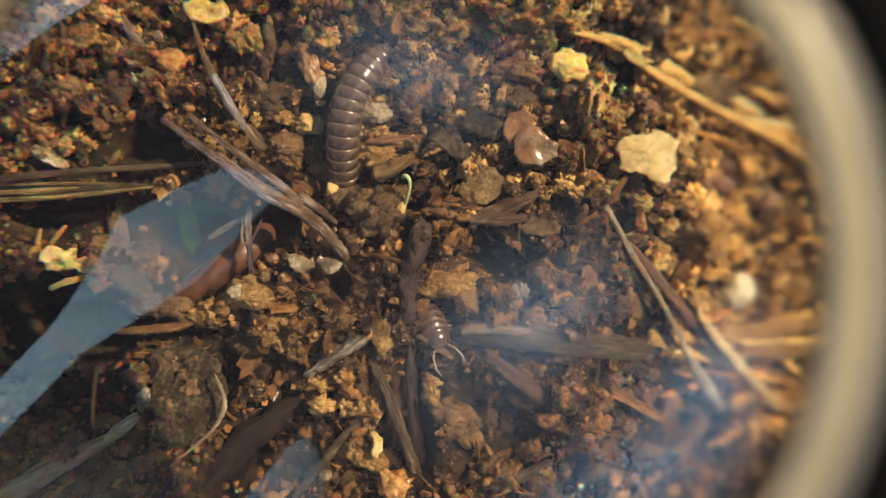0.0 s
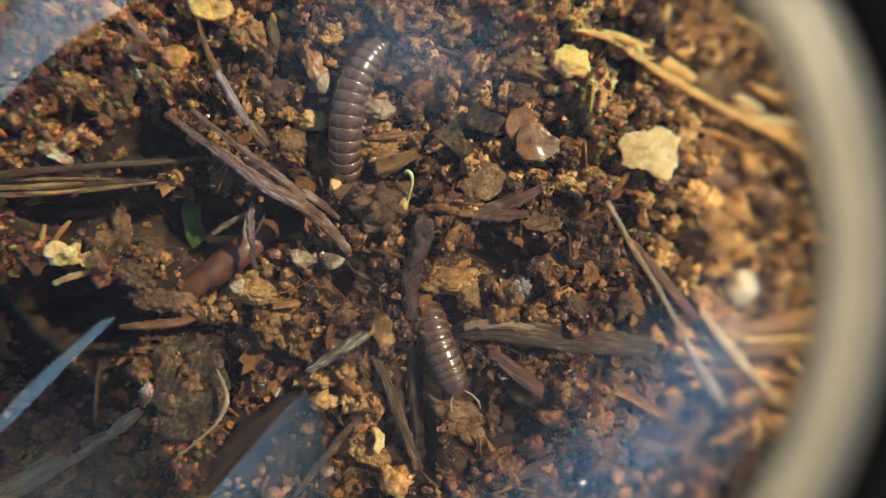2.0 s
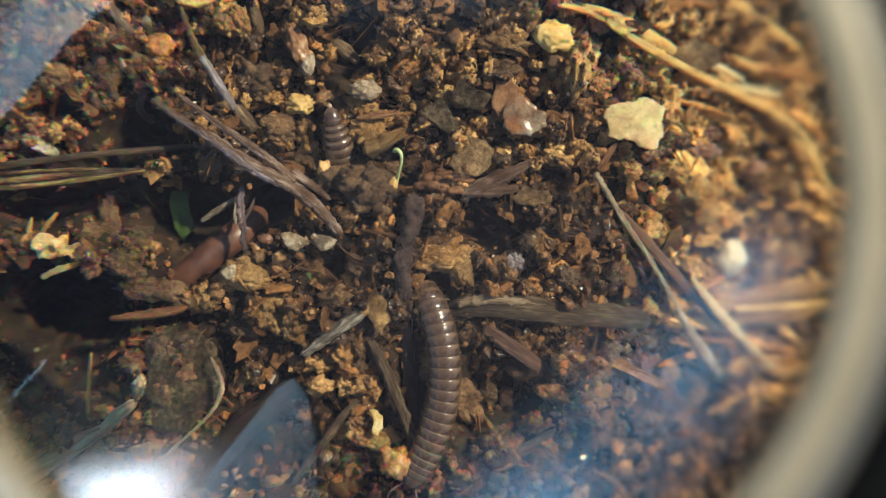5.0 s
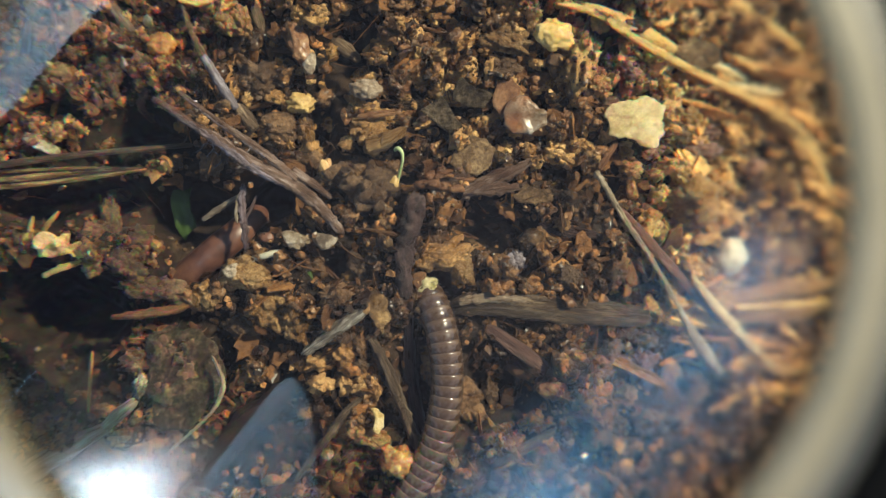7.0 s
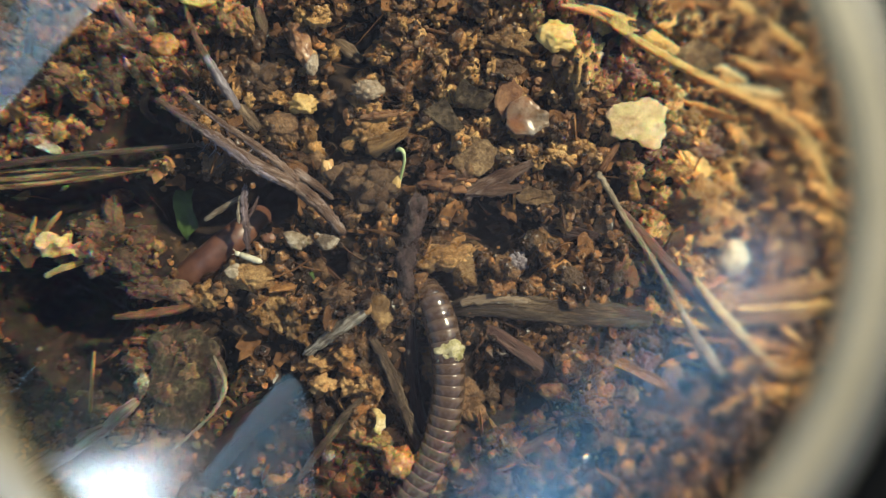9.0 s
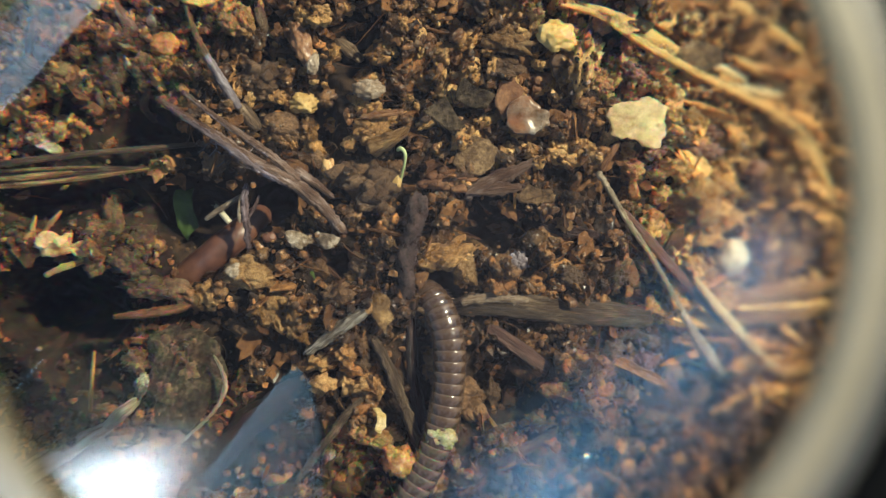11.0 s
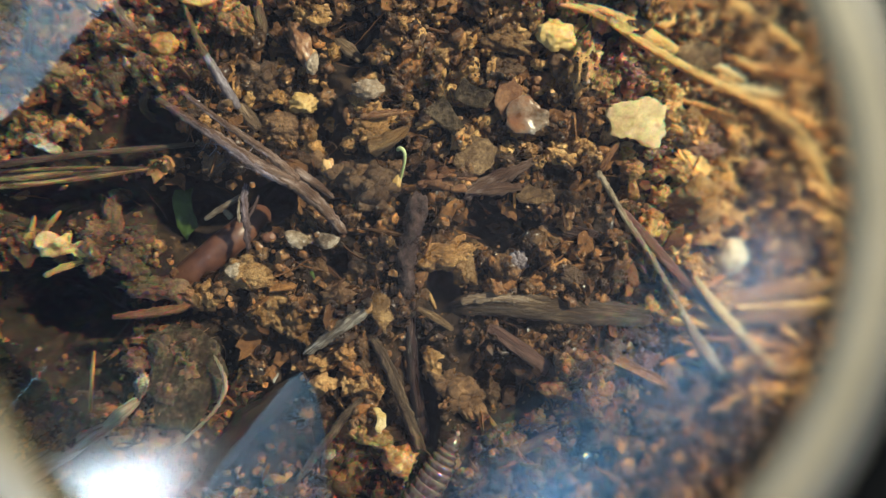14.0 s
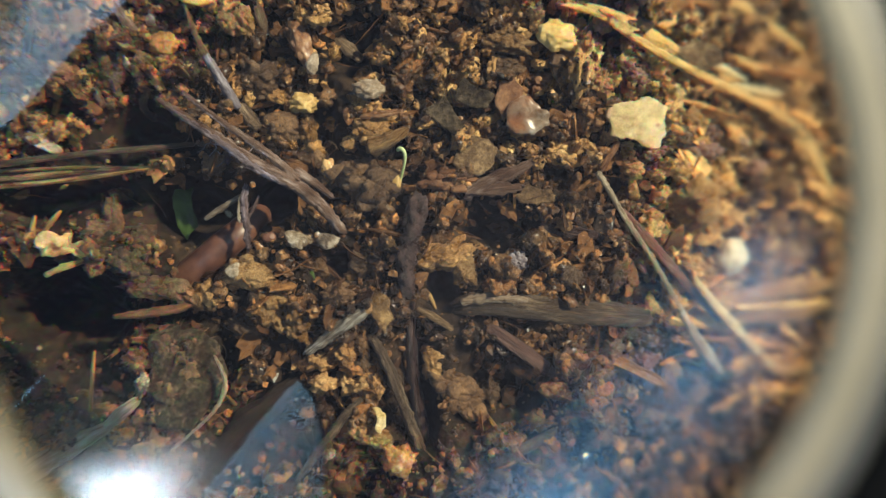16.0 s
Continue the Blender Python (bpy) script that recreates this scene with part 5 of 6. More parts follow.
sheet("tan_flake", "angular speckled tan flake of bark", "bark", [(0.48, 4.47), (1.08, 5.67), (1.62, 6.08), (2.88, 5.37), (2.7, 4.53), (1.83, 3.87), (0.84, 4.08)], 0.35, 0.25, TANFLAKE, seed=5, tilt=(-0.15, -0.1), warp=0.14, ragged=0.1)
sheet("dark_flake", "dark translucent flake of leaf", "leaf", [(0.6, 7.87), (1.11, 9.07), (2.72, 8.23), (2.31, 7.46)], 0.2, 0.12, OLIVELEAF, seed=6, tilt=(-0.1, 0.05), warp=0.25, ragged=0.1)
sheet("grey_plank", "short dark grey chip of wood", "wood chip", [(-1.14, 7.28), (0.06, 8.1), (1.35, 6.32), (0.75, 5.81)], 0.3, 0.3, OLIVELEAF, seed=7, tilt=(-0.1, 0.0), warp=0.1, ragged=0.03)
shell = thing("seed_husk", "amber and white rounded seed husk", "seed husk")
part("back_flap", sheet_mesh("back_flap", [(2.76, 7.52), (3, 8.87), (3.78, 9.08), (4.23, 8.42), (4.02, 7.52), (3.18, 6.92)], 0.2, 0.14, RUST, seed=8, tilt=(0.05, -0.1)), shell, "translucent brown flap")
part("husk", sheet_mesh("husk", [(3.27, 7.04), (3.57, 7.76), (4.23, 8.09), (4.86, 7.7), (5.58, 7.13), (5.58, 6.5), (4.74, 5.96), (3.78, 6.05), (3.3, 6.5)], 0.55, 0.4, AMBER, seed=19, warp=0.3, ragged=0.09), shell, "glossy amber and whitish husk")
sheet("tan_flake", "tan diamond-shaped flake of leaf", "leaf", [(-4.02, -2.31), (-3.48, -2.01), (-2.82, -3.12), (-2.58, -3.72), (-3.06, -4.47), (-3.66, -3.57)], 0.6, 0.12, GOLDFLAKE, seed=9, tilt=(-0.25, -0.12), ragged=0.14, warp=0.25)
sheet("tan_flake", "ragged tan flake of bark", "bark", [(3.78, 2.88), (4.53, 3.48), (5.73, 3.18), (5.88, 2.49), (4.98, 2.28), (4.23, 2.43)], 0.2, 0.2, TANFLAKE, seed=10, tilt=(-0.15, -0.1), ragged=0.12)

sheet("green_leaf", "narrow dull green scrap of leaf", "leaf", [(-14.87, 3.33), (-13.91, 3.48), (-13.61, 1.23), (-14.21, 0.48), (-14.75, 1.23)], -2.4, 0.1, MOSS, seed=15, warp=0.2)
sheet("grey_flake", "flat grey-tan flake among straws", "leaf", [(12.47, 10.67), (13.52, 11.42), (15.02, 10.97), (15.17, 10.07), (13.82, 9.62)], -1.2, 0.15, TANFLAKE, seed=16)
sheet("green_black_flake", "green-black flake of leaf", "leaf", [(-8.21, -1.77), (-7.76, -0.87), (-7.01, -1.02), (-6.77, -1.92), (-7.61, -2.67)], -0.4, 0.12, MOSS, seed=17, warp=0.2)

sheet("leaf_membrane", "rounded olive-brown membrane of rotted leaf", "leaf", [(-15.65, -4.77), (-14.51, -4.02), (-13.01, -4.17), (-11.96, -5.22), (-11.45, -6.71), (-11.63, -7.76), (-12.65, -8.81), (-13.97, -9.56), (-15.47, -9.11), (-16.01, -7.46), (-15.47, -6.26)], -0.1, 0.16, OLIVELEAF, seed=18, warp=0.3, ragged=0.16)
stem("rotted_stalk", "broad dark rotted stem half buried", "stem", [(-15.96, -15.18, -1.8), (-12.78, -11.7, -1.5), (-10.6, -9.52, -1.4), (-8.78, -8.01, -1.6), (-7.48, -7.01, -2.2)], [0.66, 0.75, 0.75, 0.6, 0.3], BLACKSTEM, n=20, flat=0.6, ridges=6, seed=99, rough=0.35, ragged=0.4)

# ---------------------------------------------------------------- pebbles, seeds and clods
pebble("round_crumb", "smooth orange-tan rounded crumb", "soil crumb", (-14.79, 10.86, 0.15), (0.8, 0.62, 0.55), ORANGE, 11, rough=0.25)
pebble("white_pebble", "rounded cream-white pebble on soil", "pebble", (16.17, -0.45, -3.3), (1.0, 1.1, 0.8), PALESTONE, 12, rough=0.2)
pebble("yellow_lump", "bright yellow lump of dead leaf", "leaf", (5.98, 11.22, 0.37), (1.0, 0.78, 0.4), BRIGHTYELLOW, 13, (0, 0, -15), 0.28)
sheet("yellow_scrap", "torn golden scrap of dead leaf among twigs", "leaf", [(-14.25, 13.92), (-13.25, 14.32), (-12.05, 14.02), (-11.75, 13.22), (-12.65, 12.72), (-13.75, 13.12)], 0.6, 0.3, GOLDLEAF, seed=115, warp=0.5, ragged=0.16, tilt=(-0.2, -0.15))
clod("golden knobbly crumb under dead leaf", (-11.32, 11.95, 0.2), (0.7, 0.5, 0.4), BRIGHTOCHRE, 145, -30, 10)
clod("golden knobbly crumb under dead leaf", (-10.50, 12.14, 0.1), (0.42, 0.8, 0.36), BRIGHTOCHRE, 146, 20, 10)
sheet("yellow_scrap", "golden scrap of dead leaf under dry grass", "leaf", [(6.6, 10.9), (7.6, 11.0), (8.5, 10.4), (8.2, 9.95), (7.0, 10.2)], 0.35, 0.2, GOLDLEAF, seed=113, warp=0.3, ragged=0.14, tilt=(-0.1, -0.1))
sheet("yellow_scrap", "bright yellow strip of dead leaf by dry grass", "leaf", [(8.1, 12.6), (9.2, 12.5), (10.4, 11.6), (9.9, 11.3), (8.8, 11.8)], 0.4, 0.2, GOLDLEAF, seed=114, warp=0.3, ragged=0.14, tilt=(-0.2, -0.1))
pebble("white_grain", "bluish-white grain of quartz", "grain", (-20.69, 5.44, 0.42), (0.78, 0.42, 0.42), WHITE, 15, (0, 0, -25), 0.4)
pebble("white_grain", "small white grain of quartz", "grain", (-15.35, 11.99, 0.38), (0.27, 0.33, 0.27), WHITE, 16)
pebble("white_grain", "thin white grain of quartz", "grain", (-16.72, 9.85, 0.37), (0.18, 0.39, 0.18), WHITE, 17, (0, 0, 25))
pebble("white_grain", "small white bead on soil", "grain", (-6.12, -10.86, -0.05), (0.3, 0.36, 0.27), WHITE, 18, rough=0.15)
pebble("white_grain", "square whitish chip of shell", "grain", (-7.68, 0.5, 0.9), (0.66, 0.48, 0.3), WHITE, 19, (0, 0, -10), 0.45)
pebble("grey_grain", "grey crumb of weathered shell", "grain", (-6.12, 0.38, 0.7), (0.6, 0.36, 0.3), GREYWOOD, 20, (0, 0, 5), 0.5)
pebble("white_grain", "pale rounded grain of quartz", "grain", (-3.95, 8.5, 0.0), (0.8, 0.55, 0.45), TANSTONE, 21, rough=0.3)
pebble("brown_seed", "small round dark red seed", "seed", (-9.29, 0.63, -0.3), (0.39, 0.3, 0.27), ROOT, 22, rough=0.12)
sheet("pale_chip", "pale yellow chip of dead leaf", "leaf", [(-3.72, -8.35), (-3.3, -8.42), (-3.02, -8.7), (-3.0, -9.35), (-3.3, -9.7), (-3.62, -9.5), (-3.5, -8.95)], 0.35, 0.25, GOLDLEAF, seed=23, tilt=(-0.2, -0.15), warp=0.2, ragged=0.08)
pebble("orange_crumb", "glossy orange rounded crumb", "soil crumb", (-2.34, -11.1, 0.5), (0.85, 0.8, 0.55), ORANGE, 24, (0, 0, 20), 0.45)
pebble("orange_crumb", "reddish orange crumb of bark", "soil crumb", (5.87, -7.45, 0.08), (0.78, 0.45, 0.36), RUST, 25, (0, 0, -12), 0.4)
pebble("brown_lump", "rounded grey-brown lump of soil", "soil crumb", (-8.77, 6.56, -0.64), (1.08, 0.72, 0.66), BROWN, 26, (0, 0, -10), 0.4)
pebble("red_chip", "reddish chip of bark with a white tip", "bark", (-7.4, 10.7, 0.65), (0.5, 1.2, 0.4), RUSTCHIP, 27, (0, 0, 22), 0.3)
pebble("white_tip", "white crust on a chip of bark", "grain", (-6.86, 9.72, 0.75), (0.34, 0.56, 0.3), TANSTONE, 28, rough=0.25)
pebble("tan_crumb", "pale yellow-tan crumb of soil", "soil crumb", (-7.46, 7.76, -0.37), (0.66, 0.51, 0.36), YELLOW, 29, rough=0.5)
pebble("orange_crumb", "small bright orange crumb of bark", "soil crumb", (-6.05, 4.16, 0.02), (0.36, 0.6, 0.3), ORANGE, 30, rough=0.4)
pebble("dark_bead", "tiny glossy black round seed", "seed", (4.86, 10.71, -0.34), (0.21, 0.18, 0.18), DARKFLAKE, 31, rough=0.1)

clod("crumbly tan clod above a burrow", (0.18, -0.33, -0.04), (1.44, 0.72, 0.54), OCHRE, 1, 15, 14)
clod("crumbly tan clod beside a burrow", (1.14, -1.23, -0.12), (0.6, 0.78, 0.42), OCHRE, 2, 0, 10)
clod("ochre clod with a white crust", (-10.33, -1.23, -0.07), (1.26, 0.78, 0.54), OCHRE, 3, -8, 14)
pebble("white_crust", "white crust on an ochre clod", "grain", (-11.04, -1.1, 0.52), (0.48, 0.36, 0.24), WHITE, 32, rough=0.4)
clod("orange clod with a hollow", (-12.5, -2.4, -0.61), (0.78, 0.72, 0.51), OCHRE, 4, 0, 10)
clod("tan crumbly clod of soil", (-9.11, -3.14, -0.3), (1.02, 1.02, 0.6), OCHRE, 5, 0, 14)
clod("grey-brown knobbly clod of soil", (-16.44, -0.62, 0.67), (1.02, 0.72, 0.54), BROWN, 6, -25, 12)
clod("long grey-brown knobbly clod", (-15.13, -2.06, 0.14), (1.74, 0.6, 0.51), BROWN, 7, -5, 16)
clod("small brown crumbly clod", (-17.8, 1.4, -0.85), (0.48, 1.44, 0.45), BROWN, 8, 5, 14)
clod("brown crumbly clod of soil", (-18.13, 3.08, -3.46), (0.78, 0.45, 0.39), BROWN, 9, 0, 10)
clod("dull brown crumbly clod of soil", (-16.16, 0.64, -0.49), (0.9, 0.66, 0.45), BROWN, 10, 0, 10)
clod("dark red crumbly clod of rotted bark", (0.24, 3.67, 0.2), (1.38, 0.51, 0.42), RUST, 140, 4, 14)
clod("tan crumbly clod with a dark slit", (-7.67, -3.93, -0.01), (0.81, 0.99, 0.45), OCHRE, 141, 15, 13)
clod("rounded ochre crumb of soil", (-6.62, -6.07, -0.87), (0.72, 0.48, 0.39), BRIGHTOCHRE, 11, 0, 10)
clod("rounded ochre crumb of soil", (-5.18, -5.54, -0.27), (0.6, 0.6, 0.39), BRIGHTOCHRE, 12, -35, 10)
clod("rounded ochre crumb of soil", (-6.47, -7.23, -0.47), (0.75, 0.48, 0.39), BRIGHTOCHRE, 13, 0, 10)
clod("small ochre crumb in a row", (-5.06, -7.31, -0.58), (0.51, 0.51, 0.39), BRIGHTOCHRE, 14, 0, 10)
clod("small ochre crumb in a row", (-4.2, -7.28, -0.36), (0.51, 0.57, 0.39), BRIGHTOCHRE, 15, 0, 10)
clod("small ochre crumb in a row", (-3.47, -7.33, -0.29), (0.39, 0.57, 0.39), BRIGHTOCHRE, 16, 0, 9)
clod("ochre crumb below a stem", (-3.9, -9.94, -0.38), (1.08, 0.54, 0.42), BRIGHTOCHRE, 17, -12, 12)
clod("small dull ochre crumb of soil", (-4.33, -5.09, -0.21), (0.42, 0.66, 0.33), BROWN, 18, 20, 9)
clod("brown crumb among roots", (-4.04, -0.88, -0.35), (0.84, 0.78, 0.48), BROWN, 19, 0, 12)
clod("dull ochre crumb among roots", (-4.74, -1.43, -0.65), (0.48, 0.33, 0.27), OCHRE, 20, 0, 8)
clod("brown clod beneath the seedling", (-3.76, 3.32, 0.16), (1.38, 1.02, 0.66), BROWN, 21, 5, 18)
clod("brown clod beside a bark tip", (-3.87, 6.27, -0.07), (1.02, 0.72, 0.51), OCHRE, 22, 0, 13)
clod("ochre clod in the litter", (0.03, 10.6, -0.38), (0.78, 0.51, 0.39), OCHRE, 23, 0, 10)
clod("brown clod in the litter", (3.47, 10.94, 0.15), (1.32, 0.51, 0.39), OCHRE, 24, -8, 12)
clod("ochre clod in the litter", (3.2, 9.7, -0.41), (1.02, 0.66, 0.42), BROWN, 25, 15, 12)
clod("reddish clod in the litter", (5.21, 9.01, -0.78), (0.78, 0.54, 0.39), RUST, 26, 0, 10)
clod("brown clod among twigs", (-9.74, 9.05, -0.15), (1.14, 0.9, 0.54), BROWN, 27, 0, 14)
clod("brown clod among twigs", (-19.4, 11.89, 0.53), (0.84, 0.66, 0.48), OCHRE, 28, 0, 12)
clod("dark clod among twigs", (-20.46, 9.15, 0.09), (0.96, 0.78, 0.54), BROWN, 29, 0, 14)
clod("grey-brown clod among twigs", (-17.68, 9.49, -0.07), (0.66, 1.02, 0.48), BROWN, 30, 30, 12)
clod("grey-brown clod among twigs", (-15.96, 9.75, 0.13), (0.54, 0.66, 0.42), BROWN, 31, 0, 10)
clod("pale brown crumb beside a stalk", (-2.85, -3.76, -0.58), (0.3, 0.3, 0.24), OCHRE, 32, 0, 8)
clod("tan clod on the slope", (-0.42, -6.34, -0.59), (0.6, 0.9, 0.39), OCHRE, 33, 20, 10)
clod("broad tan clod on the slope", (0.93, -7.79, -0.18), (1.44, 1.02, 0.45), BROWN, 34, -40, 16)
clod("rounded brown crumb of soil", (2.59, -7.69, -1.54), (0.48, 0.66, 0.39), BROWN, 35, 0, 10)
clod("orange-brown crumb in a hollow", (3.55, -10.21, -1.02), (0.6, 0.33, 0.3), OCHRE, 36, -20, 8)
clod("rounded brown crumb of soil", (6.74, -1.46, 0.26), (0.66, 0.54, 0.42), BROWN, 37, 0, 10)
clod("ochre crumb on dark soil", (6.37, 1.37, 0.39), (0.42, 0.36, 0.3), OCHRE, 38, 0, 8)
clod("grey chip-shaped crumb of soil", (3.17, 1.22, -2.38), (0.66, 0.27, 0.24), BROWN, 39, 8, 8)
clod("lilac-grey crumb on dark soil", (3.92, -0.72, 0.05), (0.54, 0.6, 0.36), LILAC, 40, 30, 9)
clod("brown crumb by the shell", (6.66, 6.66, -0.29), (0.45, 0.78, 0.36), RUST, 41, -15, 9)
clod("pink-orange clod of rotted wood", (14.19, 5.54, -2.51), (1.32, 0.6, 0.45), PINKWOOD, 42, -10, 12)
clod("orange clod among straws", (17.58, 11.89, -4.24), (1.08, 0.78, 0.54), OCHRE, 43, 20, 10)
clod("orange clod among dry grass", (20.74, 0.03, -6.21), (1.44, 0.9, 0.6), OCHRE, 44, 0, 12)
clod("tan crumb among dry grass", (19.63, 2.03, -5.45), (0.66, 0.48, 0.39), OCHRE, 45, 0, 9)
clod("brown clod in the hollow", (-14.94, -5.57, -0.46), (0.78, 1.02, 0.48), BROWN, 46, 0, 12)
clod("pale grey clod on dead leaf", (-16.02, -7.24, -0.51), (0.42, 0.66, 0.33), GREYWOOD, 47, -30, 9)
clod("pinkish crumb of rotted wood", (11, -6.15, -1.54), (0.66, 0.78, 0.42), PINKWOOD, 48, 0, 9)
clod("tan crumb among dry grass", (12.88, -6.88, -2.93), (0.54, 0.42, 0.3), OCHRE, 49, 0, 8)
clod("brown crumbly clod of soil", (-10.57, -4.27, -1.28), (1.08, 0.6, 0.45), BROWN, 50, -20, 12)

clod("brown clod over a burrow", (-5.58, 3.93, -0.03), (1.02, 0.6, 0.45), BROWN, 51, 10, 12)
clod("brown clod over a burrow", (-4.34, 4.24, -0.22), (0.72, 0.54, 0.42), BROWN, 52, -10, 10)
clod("brown clod under the forked twig", (-7, 4.77, -1), (1.2, 0.54, 0.42), BROWN, 53, -15, 12)
clod("ochre clod under the forked twig", (-7.28, 6.27, -0.78), (0.48, 0.72, 0.36), OCHRE, 54, 20, 10)
clod("dark crumbly clod in the hollow", (-13.75, -6.63, -0.52), (1.02, 0.78, 0.57), BROWN, 60, 0, 10)
clod("dark crumbly clod in the hollow", (-12.9, -7.88, -0.77), (0.78, 0.66, 0.48), BROWN, 61, 20, 10)
clod("dull brown clod in the hollow", (-14.62, -7.52, -0.37), (0.66, 0.84, 0.48), BROWN, 62, -20, 10)
clod("dull brown crumbly clod", (-16.47, -6.03, -0.51), (0.72, 0.6, 0.45), BROWN, 63, 0, 10)
clod("brown crumbly clod among roots", (-2.54, 4.26, -0.44), (0.6, 0.42, 0.3), BROWN, 64, 0, 10)
clod("dark crumbly clod by the straw", (-14.51, 4.53, -0.02), (0.84, 0.42, 0.3), BROWN, 65, 0, 10)
clod("grey-brown clod by the straw", (-11.94, 4.46, 0.71), (0.6, 0.72, 0.45), BROWN, 66, -30, 10)
clod("dull ochre clod by the yellow flake", (-18.49, 1.08, -0.24), (0.66, 0.54, 0.39), BROWN, 67, 10, 10)
clod("dull ochre clod by the yellow flake", (-18.36, -0.71, 0.53), (0.54, 0.66, 0.39), BROWN, 68, 0, 10)
clod("rough brown clod by the hollow", (-7.94, -2.98, -0.19), (0.6, 0.48, 0.36), BROWN, 69, 0, 10)
clod("rough brown clod by the stick", (-5.47, -2.35, 0.43), (0.84, 0.54, 0.39), BROWN, 70, 10, 10)
clod("ochre crumb below the stick", (-4.35, -6.32, -0.44), (0.48, 0.6, 0.36), BROWN, 71, 0, 10)
clod("rough brown clod by the stalk", (-6.83, -0.88, -0.89), (0.54, 0.66, 0.39), BROWN, 72, 0, 10)
clod("tan crumb by the burrow", (-0.42, 0.63, -0.33), (0.42, 0.36, 0.27), BROWN, 73, 0, 10)
clod("bright orange clod of rotted wood", (-23.39, 8.17, -0.68), (1.02, 1.5, 0.78), BRIGHTOCHRE, 130, 40, 14)
clod("orange clod of rotted wood", (12.81, 4.34, -1.38), (0.78, 0.48, 0.36), BRIGHTOCHRE, 100, -45, 9)
clod("bright ochre clod of soil", (15.33, 3.56, -3.52), (0.9, 0.6, 0.48), BRIGHTOCHRE, 101, -8, 9)
clod("pinkish tan clod of soil", (17.85, 4.61, -4.56), (0.84, 0.54, 0.42), PINKWOOD, 102, 29, 9)
clod("ochre crumb among dry grass", (16.27, 1.79, -3.46), (0.78, 0.54, 0.42), BRIGHTOCHRE, 103, -24, 9)
clod("orange clod of rotted wood", (13.47, 2.17, -2.53), (0.66, 0.48, 0.36), BRIGHTOCHRE, 104, 13, 9)
clod("bright ochre clod of soil", (20.14, 4.08, -5.31), (0.9, 0.72, 0.57), BRIGHTOCHRE, 105, -40, 9)
clod("pinkish tan clod of soil", (14.81, 6.64, -3.03), (0.72, 0.54, 0.42), PINKWOOD, 106, -3, 9)
clod("ochre crumb among dry grass", (18.27, -0.94, -4.37), (0.78, 0.48, 0.36), BRIGHTOCHRE, 107, 34, 9)
clod("orange clod of rotted wood", (12.14, 8, -1.13), (0.72, 0.36, 0.27), BRIGHTOCHRE, 108, -19, 9)
clod("bright ochre clod of soil", (13.69, 7.41, -2.41), (0.54, 0.42, 0.33), BRIGHTOCHRE, 109, 18, 9)
clod("pinkish tan clod of soil", (10.17, 9.41, -0.5), (0.72, 0.42, 0.33), PINKWOOD, 110, -35, 9)
clod("ochre crumb among dry grass", (8.49, 8.8, -0.42), (0.66, 0.48, 0.36), BRIGHTOCHRE, 111, 2, 9)
clod("orange clod of rotted wood", (20.82, 10.68, -5.53), (0.72, 0.6, 0.48), BRIGHTOCHRE, 112, 39, 9)
clod("bright ochre clod of soil", (21.96, 1.37, -5.88), (0.66, 0.78, 0.51), BRIGHTOCHRE, 113, -14, 9)
clod("pinkish tan clod of soil", (11.53, 5.25, -1.17), (0.6, 0.36, 0.27), PINKWOOD, 114, 23, 9)
clod("ochre crumb among dry grass", (10.22, 4.29, -0.74), (0.6, 0.42, 0.33), BRIGHTOCHRE, 115, -30, 9)
clod("orange clod of rotted wood", (9.76, -3.67, -1.52), (0.6, 0.3, 0.24), BROWN, 116, 7, 9)
clod("bright ochre clod of soil", (14.23, -8.17, -2.65), (0.78, 0.42, 0.33), BROWN, 117, 44, 9)
clod("pinkish tan clod of soil", (9.2, -5.47, -0.98), (0.6, 0.54, 0.42), BROWN, 118, -9, 9)
clod("ochre crumb among dry grass", (8.27, -10.16, 0.02), (0.78, 0.48, 0.36), BROWN, 119, 28, 9)
clod("orange clod of rotted wood", (5.96, -11.22, -0.72), (0.72, 0.6, 0.48), BROWN, 120, -25, 9)
clod("bright ochre clod of soil", (11.09, -9.06, -0.54), (0.72, 0.54, 0.42), BROWN, 121, 12, 9)
# ---------------------------------------------------------------- springtail
SPRING = organic("springtail_skin", (0.40, 0.36, 0.25), (0.52, 0.48, 0.35), (0.62, 0.58, 0.45), 1500, 500, 0.2, 0.00003, (0.25, 0.4))


def build_springtail():
    ob = thing("springtail", "small slender white springtail crawling over roots", "springtail")
    v, f = ico(4)
    blunt = np.sqrt((1 - np.abs(v[:, 0]) ** 5).clip(0)) / np.sqrt((1 - v[:, 0] ** 2).clip(1e-4))
    w = v * np.array([0.66, 0.17, 0.17]) * np.stack([np.ones(len(v)), blunt, blunt], 1)
    w[:, 2] += 0.08 * (1 - (w[:, 0] / 0.66) ** 2)
    w *= 1 + 0.03 * np.cos(w[:, :1] * 28)
    part("body", mesh_from("body", w * MM, f, SPRING), ob)
    h = v * np.array([0.15, 0.14, 0.13]) + np.array([-0.72, 0, 0.02])
    part("head", mesh_from("head", h * MM, f, SPRING), ob)
    for s in (-1, 1):
        me = stem_mesh("antenna", [(-0.8, 0.05 * s, 0.05), (-0.92, 0.11 * s, 0.08), (-1.02, 0.15 * s, 0.04)], [0.022, 0.022, 0.014], SPRING, n=6, rough=0, clear=False, step=0.1)
        part("antenna", me, ob)
    return ob


